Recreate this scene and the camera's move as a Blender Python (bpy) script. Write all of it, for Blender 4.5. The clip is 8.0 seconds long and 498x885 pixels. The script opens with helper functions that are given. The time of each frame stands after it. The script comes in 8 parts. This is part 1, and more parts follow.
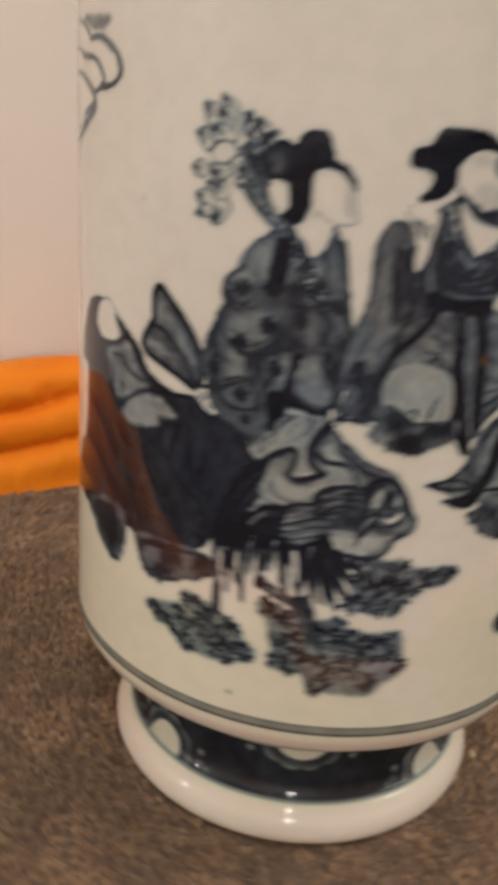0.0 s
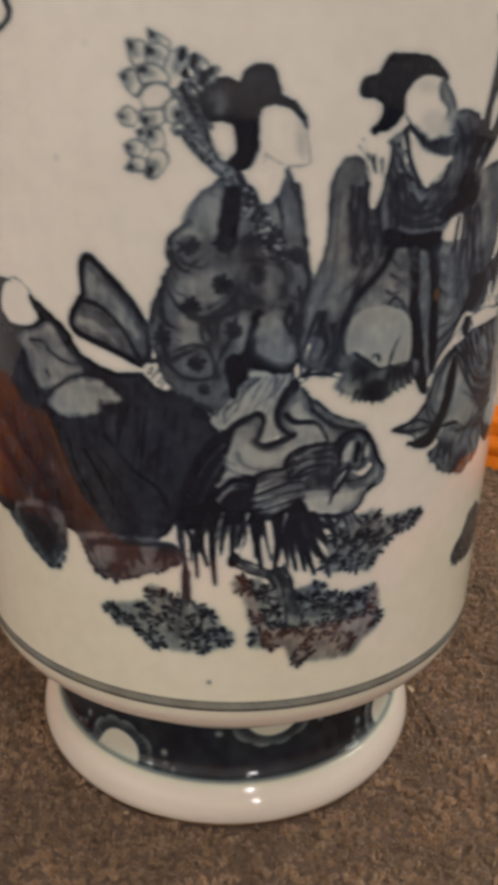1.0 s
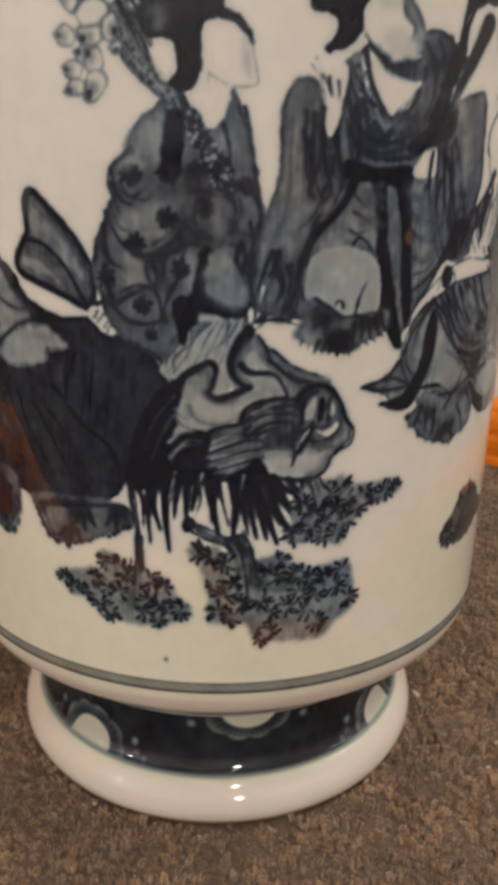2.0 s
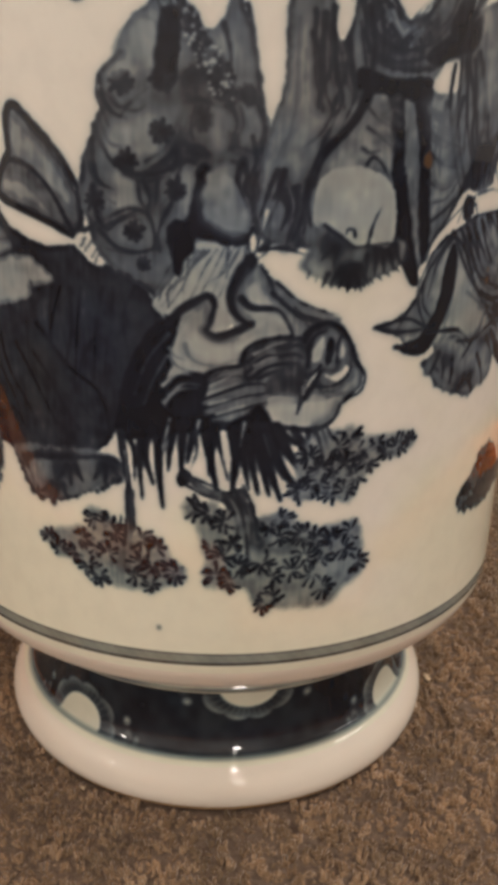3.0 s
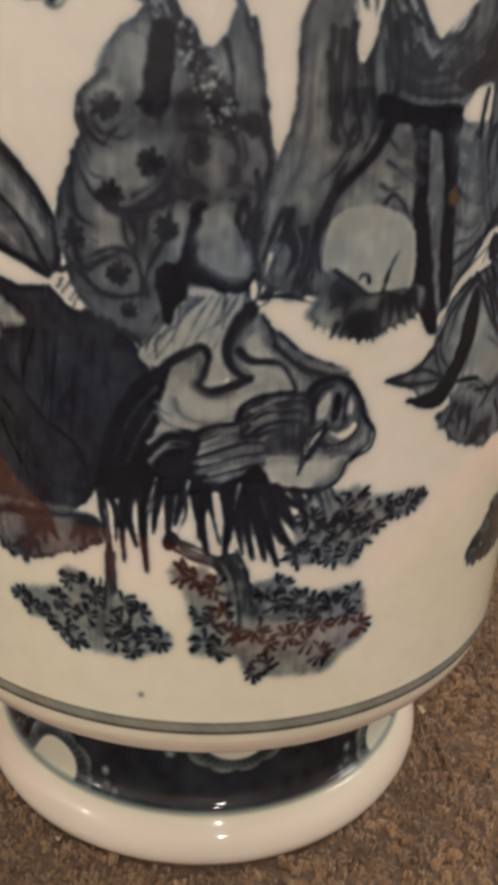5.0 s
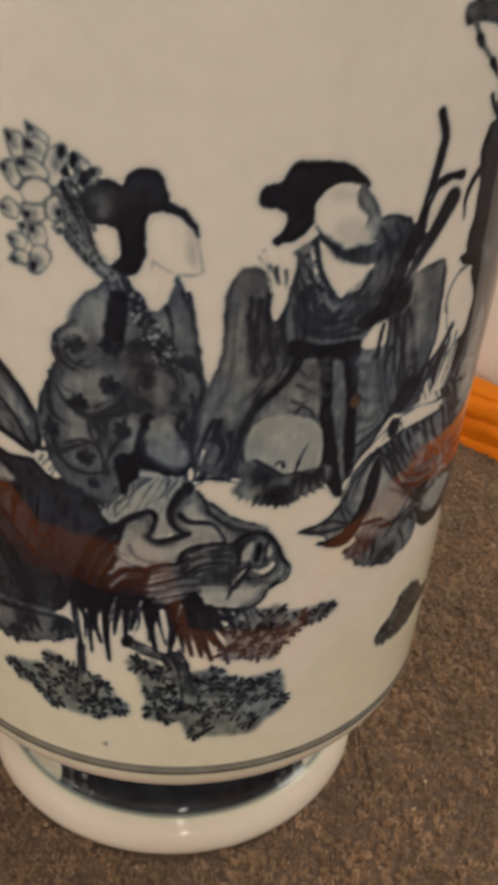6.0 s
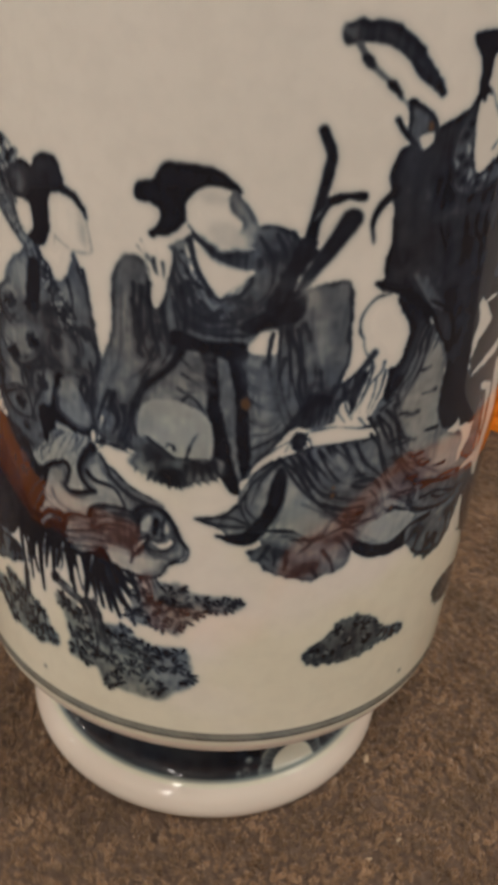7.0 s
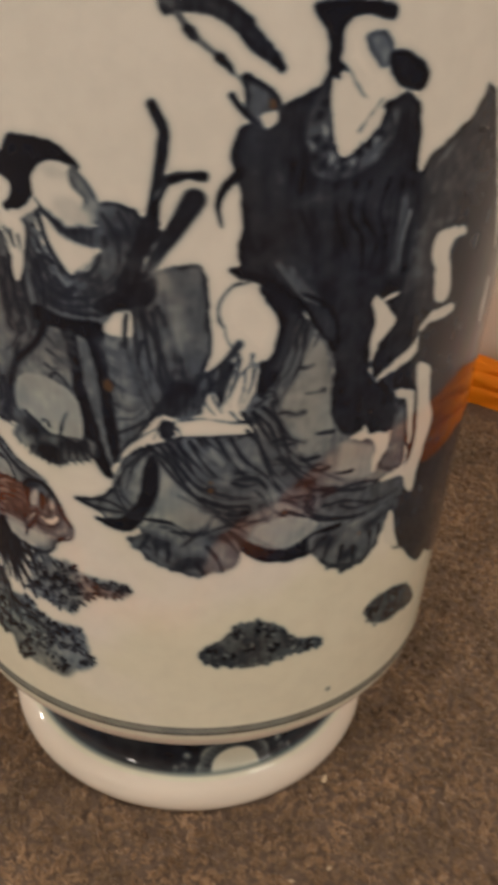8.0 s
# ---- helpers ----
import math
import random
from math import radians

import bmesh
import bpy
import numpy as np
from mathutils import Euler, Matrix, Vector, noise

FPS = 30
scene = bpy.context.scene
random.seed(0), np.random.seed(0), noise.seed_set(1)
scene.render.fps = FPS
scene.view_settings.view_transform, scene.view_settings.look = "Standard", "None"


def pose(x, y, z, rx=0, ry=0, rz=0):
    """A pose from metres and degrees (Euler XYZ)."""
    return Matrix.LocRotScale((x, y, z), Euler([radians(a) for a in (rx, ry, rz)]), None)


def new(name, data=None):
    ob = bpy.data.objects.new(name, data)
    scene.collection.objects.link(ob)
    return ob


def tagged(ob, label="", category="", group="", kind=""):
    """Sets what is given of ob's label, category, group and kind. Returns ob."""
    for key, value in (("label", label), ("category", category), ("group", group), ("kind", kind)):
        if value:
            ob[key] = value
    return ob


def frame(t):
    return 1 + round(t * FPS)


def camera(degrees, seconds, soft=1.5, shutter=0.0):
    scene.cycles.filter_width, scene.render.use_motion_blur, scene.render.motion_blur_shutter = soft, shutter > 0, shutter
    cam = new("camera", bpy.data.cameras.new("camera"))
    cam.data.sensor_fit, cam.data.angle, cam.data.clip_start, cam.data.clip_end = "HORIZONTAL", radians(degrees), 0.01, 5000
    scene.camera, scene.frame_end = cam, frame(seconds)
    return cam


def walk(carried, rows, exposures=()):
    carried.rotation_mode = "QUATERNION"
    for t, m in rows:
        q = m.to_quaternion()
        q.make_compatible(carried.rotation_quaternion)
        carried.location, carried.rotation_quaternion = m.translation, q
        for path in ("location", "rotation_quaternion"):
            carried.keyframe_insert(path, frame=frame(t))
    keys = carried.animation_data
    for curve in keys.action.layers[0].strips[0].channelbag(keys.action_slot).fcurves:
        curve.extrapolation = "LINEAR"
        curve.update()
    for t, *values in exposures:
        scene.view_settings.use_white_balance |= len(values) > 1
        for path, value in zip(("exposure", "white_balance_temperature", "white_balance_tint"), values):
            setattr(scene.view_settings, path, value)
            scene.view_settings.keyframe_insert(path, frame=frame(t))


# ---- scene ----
cam = camera(31.70, 8.0, soft=5.4, shutter=0.35)
# seconds, eye in metres, turn in degrees about x, y, z
ROWS = [
    (0.0, -0.0707, -0.3374, 0.2766, 68.44, -4.80, -4.85),
    (0.1, -0.1239, -0.3197, 0.2700, 68.80, -2.98, -13.24),
    (0.2, -0.1620, -0.2964, 0.2801, 66.75, -1.65, -21.88),
    (0.3, -0.1624, -0.2883, 0.2840, 65.43, -1.31, -24.23),
    (0.4, -0.1526, -0.2944, 0.2793, 65.90, -1.64, -23.72),
    (0.5, -0.1497, -0.2960, 0.2732, 66.78, -1.67, -24.33),
    (0.6, -0.1433, -0.2952, 0.2730, 66.71, -1.49, -23.85),
    (0.7, -0.1433, -0.2949, 0.2709, 67.32, -1.82, -24.05),
    (0.8, -0.1415, -0.2955, 0.2706, 67.11, -2.08, -24.03),
    (0.9, -0.1309, -0.3045, 0.2661, 67.79, -1.86, -22.76),
    (1.0, -0.1176, -0.3094, 0.2657, 67.64, -1.61, -21.33),
    (1.2, -0.0885, -0.3189, 0.2713, 67.25, -1.16, -17.59),
    (2.3, -0.0824, -0.3086, 0.2306, 70.03, -1.14, -16.32),
    (2.5, -0.0814, -0.3076, 0.2280, 70.19, -1.27, -16.23),
    (2.7, -0.0797, -0.3039, 0.2235, 69.96, -1.46, -16.22),
    (3.0, -0.0775, -0.2977, 0.2201, 69.49, -1.44, -15.96),
    (3.5, -0.0726, -0.2985, 0.2256, 69.49, -1.70, -15.93),
    (3.7, -0.0717, -0.2957, 0.2230, 69.52, -1.81, -16.21),
    (4.0, -0.0714, -0.2742, 0.2209, 68.66, -1.79, -15.99),
    (4.2, -0.0744, -0.2668, 0.2226, 68.43, -2.24, -17.31),
    (5.3, -0.0721, -0.2688, 0.2520, 66.33, -2.93, -16.43),
    (5.4, -0.0776, -0.2765, 0.2665, 66.78, -3.62, -16.69),
    (5.5, -0.0753, -0.2815, 0.2789, 65.58, -3.79, -15.80),
    (5.6, -0.0748, -0.2847, 0.2891, 64.51, -3.87, -15.56),
    (5.7, -0.0705, -0.2842, 0.2982, 62.78, -3.86, -15.23),
    (5.8, -0.0680, -0.2885, 0.3024, 62.40, -4.03, -14.79),
    (6.0, -0.0601, -0.2900, 0.3134, 60.42, -4.29, -13.98),
    (6.2, -0.0575, -0.2909, 0.3153, 60.35, -4.14, -13.85),
    (6.3, -0.0585, -0.2889, 0.3171, 60.26, -4.14, -14.01),
    (6.5, -0.0565, -0.2897, 0.3205, 60.21, -3.90, -12.93),
    (6.6, -0.0556, -0.2919, 0.3207, 60.24, -3.83, -12.54),
    (6.7, -0.0378, -0.2959, 0.3224, 59.96, -3.79, -8.89),
    (6.8, -0.0032, -0.3027, 0.3266, 59.43, -4.62, -1.45),
    (6.9, 0.0376, -0.3056, 0.3282, 58.85, -4.67, 6.93),
    (7.0, 0.0620, -0.3045, 0.3229, 59.30, -4.87, 12.68),
    (7.1, 0.0821, -0.2968, 0.3184, 59.15, -5.07, 17.09),
    (7.2, 0.1012, -0.2826, 0.3194, 58.16, -4.00, 20.40),
    (7.3, 0.1162, -0.2765, 0.3150, 58.78, -3.56, 22.88),
    (7.4, 0.1282, -0.2734, 0.3104, 59.70, -3.42, 24.92),
    (7.5, 0.1271, -0.2728, 0.3081, 59.77, -3.38, 25.01),
    (7.6, 0.1277, -0.2720, 0.3070, 59.93, -3.63, 25.60),
    (7.7, 0.1249, -0.2692, 0.3107, 58.80, -3.60, 24.96),
    (7.8, 0.1243, -0.2700, 0.3174, 58.33, -3.80, 24.71),
    (7.9, 0.1345, -0.2717, 0.3207, 58.78, -3.62, 26.21),
    (8.0, 0.1450, -0.2695, 0.3226, 58.42, -3.57, 26.71),
]
walk(cam, [(t, pose(x, y, z, a, b, c)) for t, x, y, z, a, b, c in ROWS],
     [(0.0, -0.20, 6500, 10), (0.2, -0.22, 6400, 10), (0.5, -0.40, 6250, 10), (1.0, -0.30, 6250, 10), (2.5, -0.14, 6350, 10), (3.0, -0.13, 6550, 10), (4.0, -0.12, 6700, 10),
      (5.5, -0.22, 6550, 10), (6.0, -0.38, 6800, 10), (6.5, -0.50, 6750, 10), (7.0, -0.36, 6450, 10), (7.2, -0.40, 6500, 10), (7.5, -0.42, 6700, 10), (8.0, -0.32, 6850, 10)])

# ---- light ----
world = bpy.data.worlds.new("room_air")
scene.world = world
world.use_nodes = True
world.node_tree.nodes["Background"].inputs[0].default_value = (0.9, 0.75, 0.6, 1)
world.node_tree.nodes["Background"].inputs[1].default_value = 0.02


def lamp_or_fill(x, y, z, size, watts, colour):
    """A bare bulb or the added fill; it also lights the ceiling and the walls round it."""
    data = bpy.data.lights.new("lamp_or_fill_light", "POINT")
    data.shadow_soft_size, data.energy, data.color = size, watts, colour
    ob = new("lamp_or_fill_light", data)
    ob.location = (x, y, z)
    return ob


WARM = (1.0, 0.96, 0.90)
lamp_or_fill(-0.15, -2.00, 0.60, 0.085, 22, WARM)
lamp_or_fill(-0.08, -1.35, 1.75, 0.060, 22, WARM)
lamp_or_fill(-1.82, -0.80, 0.75, 0.052, 16, WARM)
# added fill that brightens the right side, no lamp known there
lamp_or_fill(1.70, -0.30, 1.95, 0.300, 44, WARM)

# ---- materials ----


def material(name, rough=0.5, metal=0.0):
    m = bpy.data.materials.new(name)
    m.use_nodes = True
    nt = m.node_tree
    b = nt.nodes["Principled BSDF"]
    b.inputs["Roughness"].default_value = rough
    b.inputs["Metallic"].default_value = metal
    return m, nt, b


def noise_node(nt, scale, detail=4.0, rough=0.55, coord="Object"):
    tc = nt.nodes.new("ShaderNodeTexCoord")
    n = nt.nodes.new("ShaderNodeTexNoise")
    n.inputs["Scale"].default_value = scale
    n.inputs["Detail"].default_value = detail
    n.inputs["Roughness"].default_value = rough
    nt.links.new(tc.outputs[coord], n.inputs["Vector"])
    return n


def ramp(nt, source, *stops):
    r = nt.nodes.new("ShaderNodeValToRGB")
    while len(r.color_ramp.elements) < len(stops):
        r.color_ramp.elements.new(0.5)
    for e, (p, c) in zip(r.color_ramp.elements, stops):
        e.position, e.color = p, (*c, 1)
    nt.links.new(source, r.inputs["Fac"])
    return r


def mix(nt, kind, fac, a, b):
    n = nt.nodes.new("ShaderNodeMix")
    n.data_type, n.blend_type = "RGBA", kind
    for socket, v in ((n.inputs[0], fac), (n.inputs[6], a), (n.inputs[7], b)):
        if hasattr(v, "is_output"):
            nt.links.new(v, socket)
        else:
            socket.default_value = (*v, 1) if isinstance(v, tuple) else v
    return n.outputs[2]


def bump(nt, bsdf, height, strength, distance):
    n = nt.nodes.new("ShaderNodeBump")
    n.inputs["Strength"].default_value = strength
    n.inputs["Distance"].default_value = distance
    nt.links.new(height, n.inputs["Height"])
    nt.links.new(n.outputs[0], bsdf.inputs["Normal"])


def glaze_colour(nt, pink=False):
    """Slightly grey-green porcelain, clouded at two scales."""
    big = noise_node(nt, 14, 3)
    small = noise_node(nt, 160, 2)
    if pink:
        return ramp(nt, big.outputs["Fac"], (0.3, (0.745, 0.672, 0.585)), (0.7, (0.795, 0.726, 0.642))).outputs[0]
    c = ramp(nt, big.outputs["Fac"], (0.3, (0.725, 0.72, 0.66)), (0.7, (0.78, 0.77, 0.715))).outputs[0]
    s = ramp(nt, small.outputs["Fac"], (0.35, (0.96, 0.96, 0.96)), (0.6, (1, 1, 1))).outputs[0]
    # reflected room light put into the colour: yellow-green low down, pinker above
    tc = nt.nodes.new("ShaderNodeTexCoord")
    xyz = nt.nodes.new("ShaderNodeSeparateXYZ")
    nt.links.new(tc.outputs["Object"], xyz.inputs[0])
    rise = nt.nodes.new("ShaderNodeMath")
    rise.operation = "MULTIPLY_ADD"
    rise.inputs[1].default_value = 3.0
    nt.links.new(xyz.outputs["Z"], rise.inputs[0])
    nt.links.new(big.outputs["Fac"], rise.inputs[2])
    reflect_tint = ramp(nt, rise.outputs[0], (0.55, (1.0, 0.985, 0.875)), (0.95, (0.99, 0.985, 0.89)), (1.0, (1.0, 0.98, 0.975)))
    reflect_tint.color_ramp.elements[1].position = 0.85
    return mix(nt, "MULTIPLY", 1.0, mix(nt, "MULTIPLY", 1.0, c, s), reflect_tint.outputs[0])


def porcelain(name, painted, pink=False):
    m, nt, b = material(name, 0.045)
    b.inputs["IOR"].default_value = 1.46
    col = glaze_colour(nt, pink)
    if painted:
        at = nt.nodes.new("ShaderNodeAttribute")
        at.attribute_name = "ink"
        sep = nt.nodes.new("ShaderNodeSeparateColor")
        nt.links.new(at.outputs["Color"], sep.inputs[0])
        pig = ramp(nt, sep.outputs[0], (0.0, (1, 1, 1)), (0.25, (0.455, 0.52, 0.555)), (0.5, (0.158, 0.196, 0.246)),
                   (0.75, (0.038, 0.049, 0.074)), (0.9, (0.016, 0.021, 0.037)), (1.0, (0.008, 0.011, 0.021)))
        # the cobalt fired bluer in some places and browner in others
        fired = noise_node(nt, 38, 3)
        hue = ramp(nt, fired.outputs["Fac"], (0.34, (0.88, 0.97, 1.12)), (0.5, (0.96, 1.0, 1.05)), (0.66, (1.06, 1.0, 0.98)))
        inked = ramp(nt, sep.outputs[0], (0.12, (0, 0, 0)), (0.4, (1, 1, 1)))
        pigment = mix(nt, "MULTIPLY", inked.outputs[0], pig.outputs[0], hue.outputs[0])
        col = mix(nt, "MULTIPLY", 1.0, col, pigment)
        col = mix(nt, "MIX", sep.outputs[1], col, (0.18, 0.095, 0.03))
    nt.links.new(col, b.inputs["Base Color"])
    wave = noise_node(nt, 45, 2)
    bump(nt, b, wave.outputs["Fac"], 0.14, 0.0006)
    return m


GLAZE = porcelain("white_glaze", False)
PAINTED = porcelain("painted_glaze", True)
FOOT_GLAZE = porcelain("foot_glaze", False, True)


def carpet_material():
    """Synthetic yarn, dyed unevenly from tuft to tuft, with a slight sheen on the fibre ends."""
    m, nt, b = material("carpet_pile", 0.6)
    b.inputs["Specular IOR Level"].default_value = 0.2
    b.inputs["Sheen Weight"].default_value, b.inputs["Sheen Roughness"].default_value = 0.75, 0.4
    b.inputs["Sheen Tint"].default_value = (1.0, 0.88, 0.80, 1)
    at = nt.nodes.new("ShaderNodeAttribute")
    at.attribute_name = "yarn"
    tuft = ramp(nt, at.outputs["Fac"], (0.0, (0.175, 0.110, 0.065)), (0.3, (0.255, 0.170, 0.105)), (0.6, (0.330, 0.228, 0.144)),
                (0.85, (0.405, 0.288, 0.190)), (1.0, (0.48, 0.358, 0.25)))
    geo = nt.nodes.new("ShaderNodeNewGeometry")
    fleck = ramp(nt, geo.outputs["Random Per Island"], (0.0, (0.91, 0.91, 0.91)), (0.9, (1.06, 1.05, 1.04)), (0.99, (1.1, 1.1, 1.1)), (1.0, (1.25, 1.22, 1.2)))
    patch = noise_node(nt, 85, 3, 0.6)
    shade = ramp(nt, patch.outputs["Fac"], (0.34, (0.62, 0.60, 0.58)), (0.66, (1.25, 1.21, 1.18)))
    worn = noise_node(nt, 28, 3)
    big = ramp(nt, worn.outputs["Fac"], (0.35, (0.80, 0.80, 0.80)), (0.65, (1.14, 1.08, 1.04)))
    both = mix(nt, "MULTIPLY", 1.0, mix(nt, "MULTIPLY", 1.0, tuft.outputs[0], fleck.outputs[0]), shade.outputs[0])
    nt.links.new(mix(nt, "MULTIPLY", 1.0, both, big.outputs[0]), b.inputs["Base Color"])
    return m


def carpet_backing():
    m, nt, b = material("carpet_ground", 0.95)
    n = noise_node(nt, 380, 5, 0.7)
    c = ramp(nt, n.outputs["Fac"], (0.3, (0.12, 0.08, 0.057)), (0.5, (0.19, 0.13, 0.096)), (0.7, (0.27, 0.195, 0.15)))
    nt.links.new(c.outputs[0], b.inputs["Base Color"])
    bump(nt, b, n.outputs["Fac"], 0.8, 0.003)
    return m


def cloth_material():
    m, nt, b = material("orange_cloth", 0.62)
    n = noise_node(nt, 16, 4)
    c = ramp(nt, n.outputs["Fac"], (0.3, (0.96, 0.235, 0.008)), (0.7, (1.0, 0.315, 0.014)))
    nt.links.new(c.outputs[0], b.inputs["Base Color"])
    b.inputs["Specular IOR Level"].default_value = 0.25
    fine = noise_node(nt, 900, 2)
    bump(nt, b, fine.outputs["Fac"], 0.15, 0.0005)
    return m


def paint_material(name, a, c):
    m, nt, b = material(name, 0.7)
    n = noise_node(nt, 2.2, 5)
    r = ramp(nt, n.outputs["Fac"], (0.3, a), (0.7, c))
    nt.links.new(r.outputs[0], b.inputs["Base Color"])
    fine = noise_node(nt, 260, 3)
    bump(nt, b, fine.outputs["Fac"], 0.12, 0.001)
    return m


FLAKE = paint_material("dry_flake", (0.50, 0.36, 0.22), (0.72, 0.58, 0.42))
RIM = paint_material("bare_rim", (0.30, 0.17, 0.07), (0.42, 0.27, 0.13))
PILE, BACKING, CLOTH = carpet_material(), carpet_backing(), cloth_material()
WALL = paint_material("wall_paint", (0.88, 0.815, 0.75), (0.91, 0.855, 0.80))
CEIL = paint_material("ceiling_paint", (0.78, 0.76, 0.72), (0.82, 0.80, 0.77))

# ---- builders ----


def mesh_object(name, verts, faces, mat, smooth=True):
    me = bpy.data.meshes.new(name)
    me.from_pydata([tuple(v) for v in verts], [], [tuple(f) for f in faces])
    me.materials.append(mat)
    me.polygons.foreach_set("use_smooth", [smooth] * len(me.polygons))
    me.update()
    return new(name, me)


def part(name, ob, parent, label=""):
    """Puts ob under its thing."""
    ob.name = name
    ob.parent = parent
    return tagged(ob, label)


def lathe(name, profile, mat, steps=240):
    """Turns (radius, height) pairs about the z axis; closed where the pairs close."""
    verts, faces, n = [], [], len(profile)
    for i in range(steps):
        a = 2 * math.pi * i / steps
        verts += [(r * math.cos(a), r * math.sin(a), z) for r, z in profile]
    for i in range(steps):
        j = (i + 1) % steps
        for k in range(n - 1):
            faces.append((i * n + k, j * n + k, j * n + k + 1, i * n + k + 1))
    return mesh_object(name, verts, faces, mat)


def rounded(points, per=5):
    """A smooth curve through the points (Catmull-Rom), open."""
    p = [np.array(q, float) for q in points]
    p = [2 * p[0] - p[1]] + p + [2 * p[-1] - p[-2]]
    out = []
    for i in range(1, len(p) - 2):
        for s in range(per):
            t = s / per
            a, b, c, d = p[i - 1:i + 3]
            out.append(0.5 * (2 * b + (c - a) * t + (2 * a - 5 * b + 4 * c - d) * t * t + (3 * b - a - 3 * c + d) * t ** 3))
    out.append(p[-2])
    return out


def slab(name, corners, z0, z1, mat):
    n = len(corners)
    verts = [(x, y, z0) for x, y in corners] + [(x, y, z1) for x, y in corners]
    faces = [tuple(range(n))[::-1], tuple(range(n, 2 * n))]
    faces += [(i, (i + 1) % n, n + (i + 1) % n, n + i) for i in range(n)]
    return mesh_object(name, verts, faces, mat, False)


# ---- the room ----
FLOOR = 0.0038
# the recess beyond (0.45, 0.137) is unseen, added to dim reflections in the glaze
ROOM = [(0.098, 0.41), (-2.39, -0.336), (-1.9, -3.0), (2.6, -4.2), (3.6, -2.30), (3.6, 0.50), (0.45, 0.137)]
tagged(slab("floor", [(-2.6, -4.6), (4.2, -4.6), (4.2, 0.6), (-2.6, 0.6)], -0.05, FLOOR, BACKING),
       "brown mottled short-pile carpet on the floor", "carpet", kind="structure")
tagged(slab("ceiling", [(-2.6, -4.6), (4.2, -4.6), (4.2, 0.6), (-2.6, 0.6)], 2.4, 2.5, CEIL),
       "plain white painted ceiling", "ceiling", kind="structure")
centre = Vector((-0.2, -1.5))
for i, name in enumerate(("wall_north_west", "wall_west", "wall_south", "wall_south_east", "wall_east", "wall_added_recess", "wall_north_east")):
    a, b = Vector(ROOM[i]), Vector(ROOM[(i + 1) % 7])
    out = Vector((b.y - a.y, a.x - b.x)).normalized()
    if out.dot(a - centre) < 0:
        out = -out
    quad = [a, b, b + out * 0.1, a + out * 0.1]
    tagged(slab(name, [tuple(q) for q in quad], 0.0, 2.398, WALL), "plain off-white painted wall", "wall", kind="structure")


def tuft_field():
    """Short uneven yarn tufts of the carpet, a few splayed fibre ends each, where they can be told apart."""
    rng = np.random.default_rng(7)
    pitch, ends = 0.0031, 5
    cx, cy = np.meshgrid(np.arange(-0.42, 0.42, pitch), np.arange(-0.30, 0.42, pitch))
    cx = cx.ravel() + rng.uniform(-0.5, 0.5, cx.size) * pitch
    cy = cy.ravel() + rng.uniform(-0.5, 0.5, cy.size) * pitch
    r = np.hypot(cx, cy)
    inside = (cy < 0.41 + 0.3 * (cx - 0.098) - 0.005) & (cy < 0.41 - 0.77 * (cx - 0.098) - 0.005)
    keep = (r > 0.069) & (r < 0.335) & inside
    cx, cy = cx[keep], cy[keep]
    tone = np.clip(0.5 + 0.12 * rng.normal(0, 1, cx.size), 0, 1)
    tall = 0.0030 + 0.0009 * rng.normal(0, 1, cx.size)
    bend = rng.uniform(0, 6.283, cx.size)
    xs, ys, tone, tall, bend = (np.repeat(v, ends) for v in (cx, cy, tone, tall, bend))
    n = len(xs)
    out = np.tile(np.arange(ends) * 6.283 / ends, n // ends) + rng.uniform(-0.6, 0.6, n) + bend
    xs, ys = xs + np.cos(out) * rng.uniform(0.0003, 0.0009, n), ys + np.sin(out) * rng.uniform(0.0003, 0.0009, n)
    low = np.hypot(xs, ys) < 0.080
    h = np.where(low, 0.0008, np.clip(tall * rng.uniform(0.75, 1.15, n), 0.0012, 0.0052))
    lean = np.where(low, 0.0001, rng.uniform(0.0002, 0.0014, n))
    lx = np.cos(out) * lean + np.cos(bend) * 0.0009 * ~low
    ly = np.sin(out) * lean + np.sin(bend) * 0.0009 * ~low
    spin, w0 = rng.uniform(0, 6.283, n), rng.uniform(0.00055, 0.00095, n)
    pts = np.empty((n, 7, 3))
    for k in range(3):
        a = spin + 2.094 * k
        pts[:, k, 0], pts[:, k, 1], pts[:, k, 2] = xs + np.cos(a) * w0 * 0.8, ys + np.sin(a) * w0 * 0.8, -0.0005
        b = a + 0.7
        pts[:, 3 + k, 0], pts[:, 3 + k, 1] = xs + lx * 0.75 + np.cos(b) * w0, ys + ly * 0.75 + np.sin(b) * w0
        pts[:, 3 + k, 2] = h * 0.82
    pts[:, 6, 0], pts[:, 6, 1], pts[:, 6, 2] = xs + lx, ys + ly, h
    pts[:, :, 2] += FLOOR - 0.0015
    base = np.arange(n)[:, None, None] * 7
    tri = np.array([(0, 1, 3), (1, 4, 3), (1, 2, 4), (2, 5, 4), (2, 0, 5), (0, 3, 5), (3, 4, 6), (4, 5, 6), (5, 3, 6)])
    faces = (base + tri[None]).reshape(-1, 3)
    me = bpy.data.meshes.new("carpet_tufts")
    me.from_pydata(pts.reshape(-1, 3).tolist(), [], faces.tolist())
    yarn = me.attributes.new("yarn", "FLOAT", "POINT")
    yarn.data.foreach_set("value", np.repeat(np.clip(tone + rng.normal(0, 0.06, n), 0, 1), 7))
    me.materials.append(PILE)
    me.polygons.foreach_set("use_smooth", [True] * len(me.polygons))
    return tagged(new("carpet_tufts", me), "short mottled brown and tan carpet pile", "carpet", kind="stuff")


tuft_field()

# ---- the orange cloth round the vase ----


